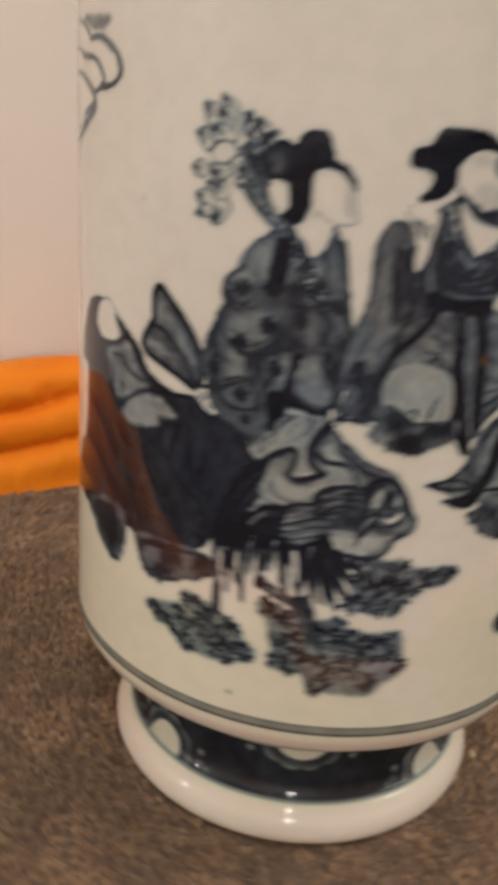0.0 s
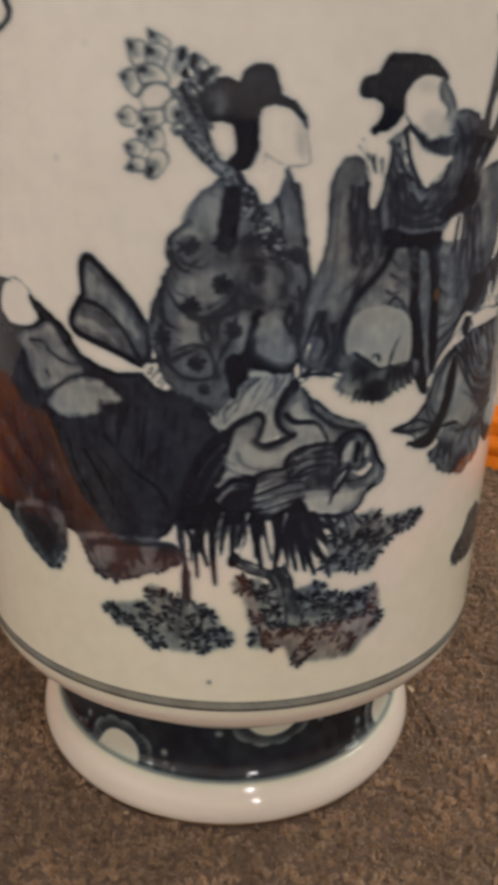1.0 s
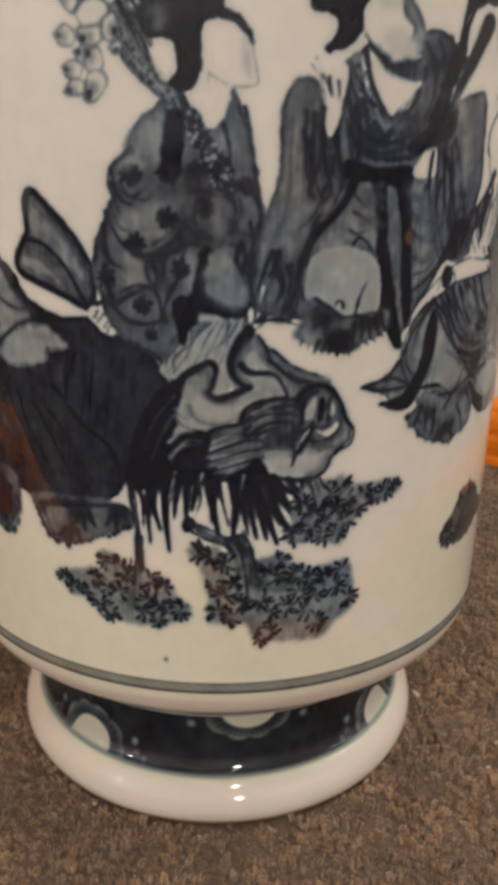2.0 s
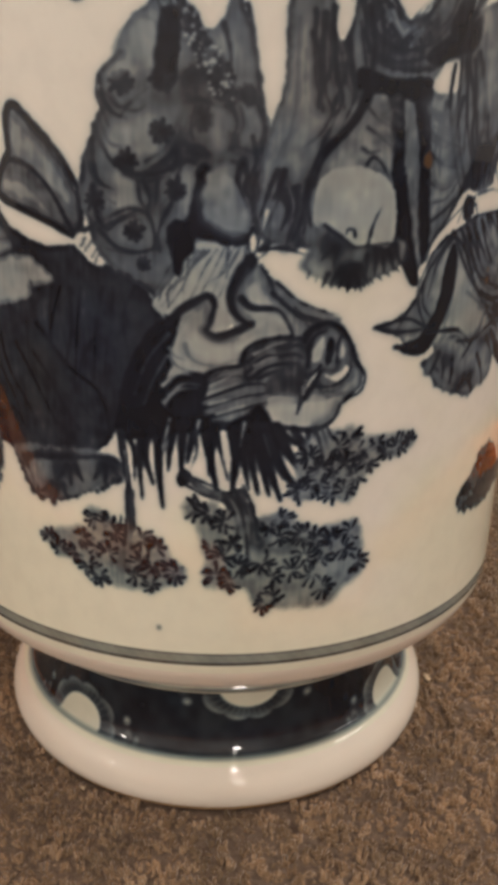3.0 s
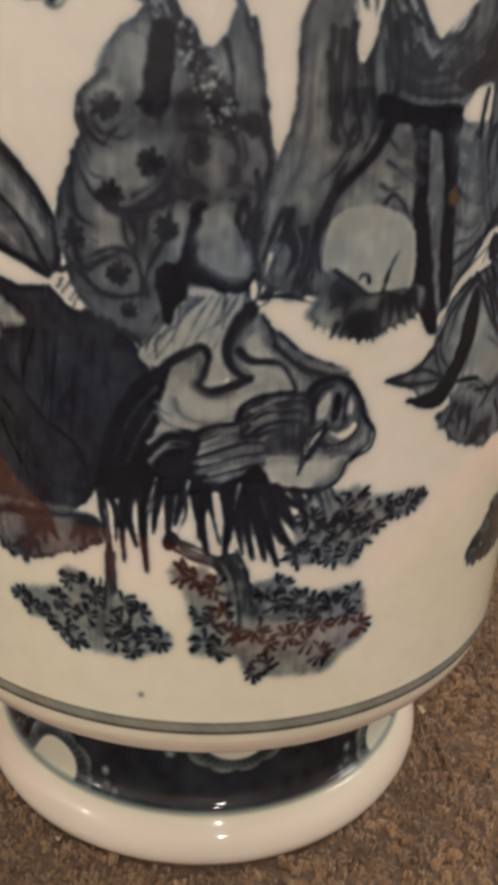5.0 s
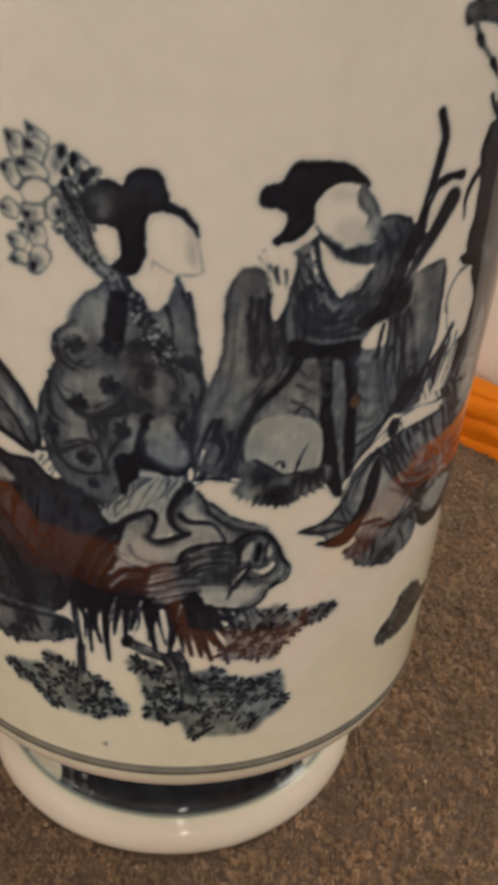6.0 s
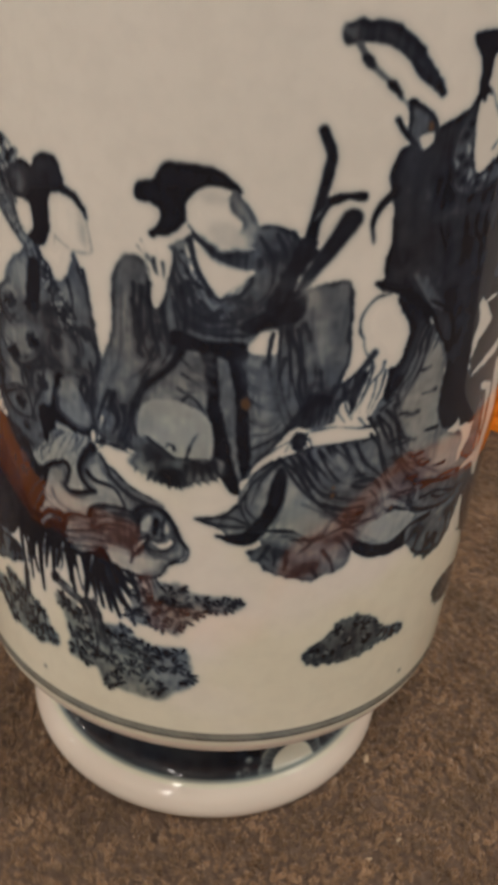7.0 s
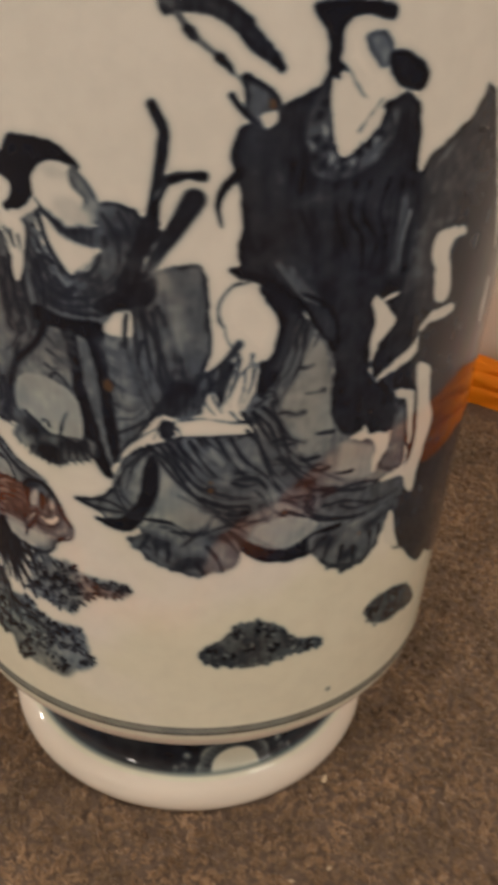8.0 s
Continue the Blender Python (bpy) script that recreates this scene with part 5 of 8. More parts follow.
brush.motif("painted_man_with_staff", "grey painted robe with dark cap, sash and crooked staff, blank head")
brush.wash(0.57, (-10.5, 247.5), (-6.5, 249), (-3.5, 247), (-2, 240.5), (0, 236), (1.5, 243), (2, 253), (6, 256), (11.5, 252.5), (18.5, 249.5), (24, 252), (23, 260), (32.5, 259.5), (35, 253.5), (34, 244), (46.5, 247.5), (50, 243.5), (52, 227), (51, 219), (48.5, 212.5), (41.5, 207.5), (35, 199), (29.5, 191), (26, 186), (23.5, 181.5), (18, 187.5), (8, 183), (-3.5, 190), (-10, 191.5), (-16.5, 192.5), (-19, 198), (-18, 208), (-16, 217), (-13.5, 225.5), (-13, 234.5), (-13, 242))
brush.wash(0.66, (21.5, 252), (23.5, 260), (33, 259), (35.5, 250.5), (32, 240.5), (25, 231), (12, 230.5), (5.5, 234.5), (3.5, 243), (3.5, 253), (8.5, 246), (17, 240.5), (22.5, 245.5))
brush.wash(0.5, (6.5, 225), (13, 225.5), (14.5, 211), (5.5, 209), (-2, 208), (-3.5, 204.5), (-8.5, 196), (-10.5, 203), (-5.5, 216), soft=1.2)
brush.wash(0.5, (23.5, 224), (35.5, 224), (40.5, 213), (34, 202), (28, 198.5), soft=1.2)
brush.wash(0.94, (-7, 265), (-6, 267.5), (-2, 269), (0.5, 273), (6.5, 273.5), (13, 273), (17, 270.5), (19, 267.5), (13, 268.5), (8.5, 267), (6, 263.5), (6.5, 259.5), (3.5, 256), (0, 254), (-3.5, 255), (-1, 258), (-0.5, 261.5), (-2.5, 262.5), (-6, 263))
brush.wash(0.03, (6.5, 263), (9, 267), (13, 268), (18, 267.5), (22, 263), (24, 258.5), (23.5, 254.5), (18, 253.5), (13.5, 254), (9, 256.5), (6.5, 259.5))
brush.wash(0.45, (17, 268), (19.5, 266.5), (23, 262), (24.5, 258), (23.5, 254.5), (19, 256.5), (20, 260.5), (16.5, 264), soft=0.8)
brush.wash(0.15, (12, 258.5), (15, 260.5), (19, 259), (22, 256), (20, 254), (14.5, 254.5), soft=3.2)
brush.wash(0.12, (9, 266.5), (13, 267.5), (16, 265.5), (12, 264.5), soft=2.6)
brush.line(0.86, 2.6, (6, 258), (9, 255), (13.5, 252), (20, 250.5), (24.5, 251.5), taper=1)
brush.wash(0.0, (6.5, 254), (11.5, 250.5), (16.5, 248), (22, 247.5), (20.5, 243), (16.5, 241), (10.5, 244), (7.5, 248.5))
brush.wash(0.0, (-4, 251.5), (-0.5, 252.5), (2, 249), (1, 242), (0, 236.5), (-2.5, 240), (-2, 246))
brush.wash(0.70, (-10.5, 247), (-6.5, 249), (-4, 247.5), (-4.5, 243.5), (-8.5, 242.5), soft=2.2)
brush.line(0.7, 0.7, (-4, 251), (-2.5, 244.5), (-0.5, 237), taper=1)
brush.line(0.7, 0.7, (2, 249), (1.5, 243), (0, 236.5), taper=1)
brush.line(0.6, 0.6, (-6, 251.5), (-4, 249), taper=1)
brush.line(0.6, 0.6, (-5, 253), (-3, 249.5), taper=1)
brush.wash(0.0, (-1, 254.5), (3.5, 256), (6.5, 259.5), (6, 256.5), (2, 253.5), (-0.5, 253))
brush.wash(0.5, (8.5, 243), (14, 240), (16.5, 240.5), (23, 243), (22, 240), (16, 236.5), (10.5, 238.5), soft=0.6)
brush.speckle(46, 0.5, (2.5, 251.5), (6.5, 253), (10.5, 244.5), (17, 240), (23, 242.5), (22, 238), (16, 235), (8, 238.5), (4.5, 244.5))
brush.wash(0.93, (4.5, 230.5), (12.5, 228.5), (22.5, 229), (24, 224.5), (19.5, 223.5), (11.5, 225), (4, 226))
brush.wash(0.94, (11.5, 226), (16, 225), (17, 214), (20.5, 200), (23, 190), (25.5, 182), (22.5, 181.5), (17, 191.5), (14.5, 208))
brush.wash(0.94, (19, 224.5), (23.5, 224.5), (25.5, 209.5), (27, 198.5), (27.5, 189), (25.5, 186.5), (23, 199.5), (22, 212))
brush.wash(0.0, (24, 227.5), (26.5, 232), (31, 232.5), (32.5, 228), (29.5, 226), (25.5, 226))
brush.wash(0.9, (21, 233), (24, 236.5), (32, 240.5), (37.5, 243), (36, 235.5), (28, 233.5), (24.5, 231.5))
# staff with crooked top
brush.line(0.94, 2.9, (36.5, 283.5), (39, 278.5), (39, 274.5), (38, 268), (36.5, 259), (34, 250.5), (32, 242), (28.5, 235))
brush.line(0.92, 3.4, (36.5, 254.5), (37.5, 262.5), (41, 267.5), (48, 269), taper=1)
brush.line(0.93, 2.6, (41, 267.5), (44.5, 268.5), (48.5, 268.5))
brush.line(0.92, 5.6, (46.5, 263), (43, 257), (38.5, 250), (34, 242), taper=1)
brush.line(0.15, 0.6, (37.5, 254.5), (39.5, 258.5), (43, 264), taper=1)
brush.line(0.2, 0.5, (37, 262.5), (39.5, 266.5), taper=1)
# folds of the sleeves and skirt
brush.wash(0.44, (-11, 236.5), (-7.5, 238), (-7.5, 223), (-10.5, 218.5), (-13, 216), (-12, 226.5), soft=2.4)
brush.wash(0.45, (6.5, 222.5), (12, 223.5), (14, 210), (9, 211.5), (6, 210), (0.5, 209), (-2.5, 210), (3, 215), soft=2.4)
brush.wash(0.44, (25.5, 223), (30, 223.5), (31.5, 210), (28.5, 206), (26.5, 214), soft=2.0)
brush.wash(0.64, (-7, 241), (-1.5, 237), (-1, 227), (-1.5, 221), (-6, 223), (-7.5, 232.5), soft=2.5)
brush.wash(0.62, (-12.5, 205), (-6, 206.5), (-6.5, 196), (-8, 191), (-13.5, 191), (-13, 198.5), soft=2.5)
brush.line(0.84, 1.2, (-7, 241.5), (-7.5, 232.5), (-6, 222.5), taper=1)
brush.line(0.84, 1.3, (-4.5, 240.5), (-5.5, 231.5), (-4, 221), taper=1)
brush.line(0.80, 1.1, (-3.5, 239), (-3, 229), (-1, 224.5), taper=1, halo=0.22)
brush.line(0.84, 1.2, (-2.5, 237), (-1.5, 230.5), (1, 222), taper=1)
brush.line(0.76, 1.0, (-0.5, 233), (0.5, 228), (3, 224.5), taper=1, halo=0.22)
brush.line(0.84, 1.2, (1, 238), (2.5, 230), (4.5, 227), taper=1)
brush.line(0.80, 1.0, (3.5, 239.5), (5, 232.5), (5.5, 230.5), taper=1, halo=0.22)
brush.line(0.72, 1.0, (-10, 239), (-10.5, 231), (-9.5, 225), (-11, 219.5), taper=1)
brush.line(0.74, 1.0, (-8.5, 233.5), (-8.5, 225.5), (-7, 221), taper=1)
brush.line(0.92, 2.2, (6, 225.5), (5, 221.5), (1, 216.5), (-3.5, 213), (-5.5, 209), (-6.5, 204.5), taper=1)
brush.line(0.76, 1.2, (-1.5, 221), (-4.5, 216.5), (-8, 213.5), taper=1)
brush.line(0.70, 1.0, (-10.5, 217), (-13, 213.5), (-14.5, 210), taper=1)
brush.line(0.84, 1.4, (-14, 208.5), (-16, 203.5), (-17.5, 198), taper=1)
brush.line(0.80, 1.1, (-12, 208.5), (-13.5, 202.5), (-16, 196), taper=1, halo=0.22)
brush.line(0.12, 0.8, (-16, 199.5), (-16.5, 197), (-17, 195), taper=1)
brush.line(0.86, 2.6, (-12.5, 203.5), (-11, 200), (-12.5, 195.5), taper=1)
brush.line(0.80, 1.2, (-9, 205), (-9.5, 197.5), (-11.5, 191.5), taper=1)
brush.line(0.78, 1.1, (-6.5, 204), (-7, 196), (-8.5, 191), taper=1, halo=0.22)
brush.line(0.86, 1.4, (-6.5, 206.5), (-6.5, 201.5), (-5.5, 196), taper=1)
brush.line(0.84, 1.2, (-17.5, 190.5), (-12, 191), (-6, 189.5), (-2.5, 191), taper=1)
brush.line(0.80, 1.2, (7, 209), (9, 211.5), (11.5, 210), (14, 206.5), taper=1)
brush.line(0.74, 1.0, (7, 222), (10, 219.5), (13.5, 218), taper=1)
brush.line(0.72, 1.0, (7, 218), (10.5, 216), (13.5, 214), taper=1)
brush.line(0.72, 1.0, (6, 213.5), (8, 212.5), (10.5, 213), taper=1)
brush.line(0.72, 1.2, (24.5, 222), (27.5, 221), (30, 221.5), taper=1)
brush.line(0.72, 1.2, (25.5, 215.5), (29, 214), (31.5, 214.5), taper=1)
brush.line(0.74, 1.2, (27, 206), (30, 205), (33.5, 206), taper=1)
brush.line(0.74, 1.0, (27.5, 201), (32, 202), (35.5, 206), taper=1)
brush.line(0.70, 0.9, (25.5, 218.5), (29.5, 217.5), taper=1)
brush.line(0.84, 1.3, (30, 232), (29.5, 225.5), (30.5, 219.5), (33, 212), (36.5, 204), taper=1)
brush.line(0.82, 1.2, (32, 234), (32.5, 223), (35, 212.5), (38.5, 205), taper=1)
brush.line(0.82, 1.2, (34.5, 235), (35.5, 223), (38, 214.5), (42, 206), taper=1)
brush.line(0.76, 1.0, (37, 233.5), (39, 222), (42, 213.5), taper=1, halo=0.22)
brush.line(0.70, 1.0, (39.5, 239.5), (41, 226.5), (44, 218), taper=1)
brush.line(0.66, 1.0, (43, 242.5), (44, 230), (46, 221), taper=1)
brush.line(0.74, 1.2, (28.5, 224), (28, 213), (29.5, 203.5), taper=1)
brush.line(0.70, 1.0, (27, 220.5), (26.5, 211.5), (27.5, 200), taper=1)
brush.shade(0.78, 1.8, (31, 219.5), (32.5, 214), (33, 210.5))
brush.shade(0.62, 2.2, (41.5, 245), (44.5, 233), (46.5, 221))
brush.line(0.80, 1.1, (6.5, 237.5), (11, 235), (15.5, 234.5), (23, 236.5), (27.5, 241), taper=1, halo=0.22)
brush.line(0.80, 1.1, (6, 234), (12.5, 232), (20, 233), (26.5, 236), taper=1, halo=0.22)
brush.line(0.78, 1.0, (7.5, 241), (10.5, 237.5), (14.5, 235.5), taper=1, halo=0.22)
brush.line(0.76, 1.0, (7.5, 232), (13, 231), (20.5, 231.5), taper=1, halo=0.22)
brush.line(0.82, 1.0, (2.5, 246), (5, 240), (11.5, 235.5), (19.5, 234.5), taper=1, halo=0.22)
brush.line(0.80, 0.9, (3.5, 249), (7, 242.5), (12.5, 237.5), taper=1, halo=0.22)
brush.line(0.82, 1.0, (24.5, 257.5), (28, 251.5), (28, 244), (23.5, 238.5), taper=1, halo=0.22)
brush.line(0.82, 1.0, (28.5, 258.5), (31.5, 252.5), (31, 245), taper=1, halo=0.22)
brush.line(0.76, 0.9, (31, 258), (33.5, 253), (33, 245.5), taper=1, halo=0.22)
brush.wash(0.30, (-5, 197), (-4.5, 202), (-3, 206.5), (1, 209), (7.5, 209.5), (11.5, 206.5), (15, 201), (16, 191), (9, 191), (3.5, 191), (-2, 194.5))
brush.wash(0.38, (1.5, 195), (7.5, 193.5), (15, 194.5), (15.5, 191), (7.5, 191), (2.5, 192), soft=2.0)
brush.line(0.8, 0.9, (13, 201.5), (10.5, 198.5), (10, 194.5), (9.5, 191.5), taper=1, halo=0.22)
brush.line(0.8, 0.9, (2.5, 196), (5, 196.5), (6, 195), (4, 194), taper=1, halo=0.22)
brush.wash(0.56, (-8, 187), (-4.5, 192.5), (-1.5, 195), (3, 191.5), (9.5, 190.5), (16, 191.5), (17.5, 187.5), (15, 185.5), (10, 182.5), (4, 182), (-1.5, 183.5), (-5, 184.5), soft=2.6)
brush.wash(0.84, (-2, 193), (1.5, 193.5), (2, 189), (-0.5, 187.5), (-3, 189.5), soft=2.8)
brush.wash(0.86, (8, 190.5), (15.5, 190.5), (16.5, 187.5), (12.5, 187), (8.5, 188), soft=2.8)
brush.spots(0.93, 1.7, (24, 211))
brush.rust(1.8, (24.5, 211))
brush.line(0.76, 1.1, (-10.3, 239.6), (-10.2, 231.8), (-10.4, 222.6), (-11.4, 216.6), (-13.2, 210.5), taper=1, halo=0.2)
brush.shade(0.44, 3.2, (-8.4, 238.6), (-8.4, 228.4), (-8.4, 219.1), (-11, 212.4))
brush.line(0.86, 1.5, (-4.8, 240.9), (-4.8, 232), (-3.7, 225.1), (-1.8, 221.6), taper=1, halo=0.2)
brush.line(0.86, 1.5, (-2.8, 242.1), (-2.3, 234.3), (-1.2, 227.5), (0.2, 224), (-1.4, 219.2), (-3.2, 215.3), taper=1, halo=0.2)
brush.line(0.84, 1.3, (0.6, 236.7), (2, 229.9), (3.4, 225.3), (1.8, 220.5), (0.2, 217.3), taper=1, halo=0.2)
brush.line(0.86, 1.5, (5.6, 242.6), (7.2, 235.9), (6.9, 228.9), (6.3, 224.2), (4.3, 220.3), taper=1, halo=0.2)
brush.line(0.84, 1.3, (7.6, 243.8), (9.4, 237.1), (9.3, 231.4), taper=1, halo=0.2)
brush.line(0.82, 1.2, (-6.7, 240.8), (-6.7, 233), (-5.9, 226.2), (-4.1, 221), taper=1, halo=0.2)
brush.line(0.92, 2.4, (7.6, 228), (5.8, 223), (2.9, 218.6), (-0.5, 214.9), (-3, 211.9), (-4.6, 208.2), (-5.3, 204.9), taper=1, halo=0.2)
brush.line(0.86, 1.8, (-12.6, 208.3), (-13.3, 205), (-14.7, 201.8), taper=1, halo=0.2)
brush.line(0.86, 1.8, (-5.3, 206.9), (-7.1, 202.9), (-7.8, 198.1), (-9.8, 192.9), taper=1, halo=0.2)
brush.line(0.84, 1.5, (-9.9, 204.4), (-9, 200.1), (-10.3, 197.8), taper=1, halo=0.2)
brush.line(0.84, 1.2, (-3.2, 215.3), (-5, 210.7), (-6.8, 206.9), taper=1, halo=0.2)
brush.shade(0.66, 1, (10.4, 222.9), (14.4, 224.4))
brush.shade(0.66, 1, (9.8, 219.2), (12.6, 220.1), (15.3, 218.8))
brush.shade(0.66, 1, (9.4, 215), (12.2, 216.3), (15.6, 214.3))
brush.shade(0.66, 1, (10.7, 220.9), (13.2, 222), (15.4, 221.3))
brush.line(0.84, 1.4, (33.9, 225), (33, 219.8), (32.6, 215.7), taper=1, halo=0.2)
brush.line(0.84, 1.5, (34.5, 232.5), (38.2, 223.8), (38.7, 216), (42.5, 207.9), taper=1, halo=0.2)
brush.line(0.82, 1.4, (38.2, 235.1), (42, 226.4), (42.8, 217.3), taper=1, halo=0.2)
brush.shade(0.68, 1.2, (28, 220.8), (31.6, 221.7), (32.5, 223))
brush.shade(0.7, 1.2, (27.7, 215.7), (31.2, 217.3), (32.9, 215.2))
brush.shade(0.7, 1.2, (29.7, 210.5), (33.2, 212.1), (35.5, 210.7))
brush.shade(0.7, 1.2, (30, 205.5), (34.4, 207), (39.5, 205.8))
brush.wash(0.6, (-5.2, 190), (-1.8, 193.1), (4, 192.7), (10, 191.5), (17.9, 192.4), (20.3, 187), (13.9, 184.3), (6.2, 182.9), (-1.3, 184.1), (-4.2, 186.2), soft=2.2)
brush.shade(0.9, 2, (-0.3, 191.8), (1.2, 190.8))
brush.shade(0.92, 2.2, (5.3, 186), (5.5, 184))
brush.shade(0.9, 2, (11.8, 189.6), (14.9, 190))
brush.line(0.9, 0.8, (-4.3, 187.6), (-5.3, 185.2), (-5.7, 183.8), taper=1, halo=0.2)
brush.line(0.9, 0.8, (-2.6, 186.7), (-3.3, 184.2), (-3.6, 182.8), taper=1, halo=0.2)
brush.line(0.9, 0.8, (-0.8, 186.2), (-1.2, 183.5), (-1.8, 182.1), taper=1, halo=0.2)
brush.line(0.9, 0.9, (0.9, 185.9), (0.7, 183.1), (0.4, 181.5), taper=1, halo=0.2)
brush.line(0.9, 0.9, (2.7, 185.5), (2.8, 182.8), (2.6, 181.2), taper=1, halo=0.2)
brush.line(0.92, 1.2, (4.4, 185.8), (4.7, 182.6), (4.7, 180.5), taper=1, halo=0.2)
brush.line(0.92, 1.2, (6, 185.4), (6.7, 182.5), (6.9, 180.7), taper=1, halo=0.2)
brush.line(0.9, 0.9, (7.8, 185.6), (8.6, 182.9), (9.4, 181.5), taper=1, halo=0.2)
brush.line(0.9, 0.9, (9.7, 185.8), (10.8, 183.3), (11.7, 182.2), taper=1, halo=0.2)
brush.line(0.9, 0.9, (11.5, 186.3), (12.9, 184.1), (14, 182.9), taper=1, halo=0.2)
brush.line(0.9, 0.9, (13.3, 186.8), (15.1, 184.8), (16.4, 183.6), taper=1, halo=0.2)
brush.line(0.9, 0.9, (15.5, 187.5), (17.7, 185.8), (19.2, 184.6), taper=1, halo=0.2)
brush.line(0.88, 0.8, (17.4, 188.3), (19.6, 186.8), (20.9, 185.9), taper=1, halo=0.2)
brush.shade(0.4, 1.8, (2, 188.8), (5.6, 189.8), (8, 188.7))
brush.wash(0.42, (-5.9, 186), (-3.8, 190.9), (-3.2, 196.5), (3.7, 195.7), (11.6, 191.6), (19.3, 192.1), (19.5, 188.2), (17, 185.3), (10.8, 183.3), (5.6, 181.3), (-0.9, 182.8), soft=1.8)
brush.shade(0.88, 3, (-1.8, 192.8), (1.2, 190.8), (4.1, 191.4))
brush.shade(0.92, 3.2, (4.2, 185.4), (6.7, 183.9))
brush.shade(0.88, 2.6, (11.7, 190.5), (16.6, 189.7))
brush.line(0.88, 2.2, (5.1, 186.3), (4.9, 184), (4.8, 180.5), taper=1, halo=0.2)
brush.line(0.88, 2.2, (6.3, 186.2), (7, 183.9), (8.4, 180.6), taper=1, halo=0.2)
brush.line(0.86, 2, (4.2, 185.8), (3.4, 183.6), (2.4, 181.5), taper=1, halo=0.2)
brush.line(0.86, 2, (7.7, 186.2), (8.8, 184.3), (10.6, 181.9), taper=1, halo=0.2)
brush.line(0.84, 1.8, (3, 186.1), (1.6, 184.5), (-0, 182.5), taper=1, halo=0.2)
brush.line(0.82, 1.8, (0.4, 190.8), (-0.8, 189.9), (-2.4, 188.3), taper=1, halo=0.2)
brush.line(0.82, 1.8, (1.4, 191.2), (1.3, 189.5), (0.7, 186.9), taper=1, halo=0.2)
brush.line(0.86, 2, (11.6, 191), (12, 187.8), (11.9, 184), taper=1, halo=0.2)
brush.line(0.86, 2, (13.2, 190.9), (13.8, 188.4), (14.5, 184.7), taper=1, halo=0.2)
brush.line(0.86, 2, (15.1, 191.1), (16.1, 188.6), (17.3, 185.2), taper=1, halo=0.2)
brush.line(0.84, 1.8, (17.3, 191), (18, 188.9), (19.2, 186.5), taper=1, halo=0.2)
brush.line(0.8, 1.6, (-0.6, 184.8), (-1.2, 183.5), (-1.8, 181.8), taper=1, halo=0.2)
brush.line(0.84, 1.8, (9.5, 188.9), (9.4, 186.6), (9, 183.6), taper=1, halo=0.2)
brush.wash(0.8, (6.7, 255.5), (11.1, 253.3), (16.4, 252.3), (24.3, 252.6), (25.7, 249.6), (22.8, 247.1), (19.4, 243.8), (16, 240.1), (11.9, 242.8), (8.5, 248.6), soft=1.4)
brush.wash(0.03, (7.1, 256.4), (9.5, 254.5), (13.5, 251.6), (18.8, 249.3), (23.7, 248.7), (22.5, 246.8), (20.1, 244.4), (15.8, 240.7), (12.3, 243.6), (8.9, 249), soft=1)
brush.shade(0.5, 1.6, (12.1, 251.6), (17.5, 250), (22.3, 250))
brush.line(0.8, 1.1, (7.4, 256.2), (9.3, 248.6), (12.7, 243.2), (16.2, 240.1), (20.4, 243.8), (23.6, 247.3), taper=1, halo=0.2)
brush.line(0.8, 1, (11.1, 239.3), (14.3, 236.1), (15.9, 237.8), (19.2, 240.1), taper=1, halo=0.2)
brush.line(0.45, 0.9, (11.2, 242.2), (14, 237.9), (15.5, 239), taper=1, halo=0.2)
brush.wash(0.04, (-0.6, 252.6), (3.2, 255.3), (6.4, 258.2), (7.7, 256.7), (4.6, 254.5), (2.1, 252.7), soft=0.9)
brush.wash(0.04, (-5.2, 252.2), (-3.1, 248.1), (-1.4, 244), (-1.9, 238), (-0.3, 236), (1.5, 239.7), (2.3, 245.3), (3.1, 250.6), (1.6, 252.2), (0.7, 248.1), (-1.2, 252.5), (-1.7, 249.2), (-3.8, 252.5), soft=0.9)
brush.line(0.75, 0.9, (-1.7, 249), (-1.1, 246.5), (-0.4, 244.7), taper=1, halo=0.2)
brush.line(0.75, 0.9, (0.7, 248.1), (1.1, 246.1), (1.1, 243.7), taper=1, halo=0.2)
brush.line(0.75, 0.8, (-3.3, 249.5), (-1.7, 246.8), (-0.9, 244.7), taper=1, halo=0.2)
brush.wash(0.88, (34.8, 258.4), (39.4, 255.6), (36.6, 249.9), (32.5, 242.8), (29.4, 237.3), (27.2, 239.3), (29.5, 245.3), (32.2, 251.9), soft=1)
brush.line(0.1, 1.2, (38.9, 255.7), (41.6, 260.7), (43.6, 265.3), taper=1, halo=0.2)
brush.line(0.9, 1.4, (35.8, 257.2), (36.3, 262.6), (38.6, 267.2), (43.2, 268.6), taper=1, halo=0.2)
brush.line(0.86, 1, (23.3, 222.8), (26.7, 219.7), (30.7, 217.7), taper=1, halo=0.2)
brush.line(0.84, 1, (23.4, 218.3), (27.8, 215.6), (36, 213.6), taper=1, halo=0.2)
brush.line(0.84, 1, (24.7, 212.8), (29.9, 209.8), (37, 209), taper=1, halo=0.2)
brush.line(0.84, 1, (25.1, 205.9), (30, 204.1), (33.3, 205.1), taper=1, halo=0.2)
brush.line(0.84, 1.1, (27.5, 196.6), (31.9, 199.3), (36.3, 202.6), taper=1, halo=0.2)
brush.line(0.86, 1.1, (33.4, 233.9), (35.3, 224.1), (36.3, 212.2), taper=1, halo=0.2)
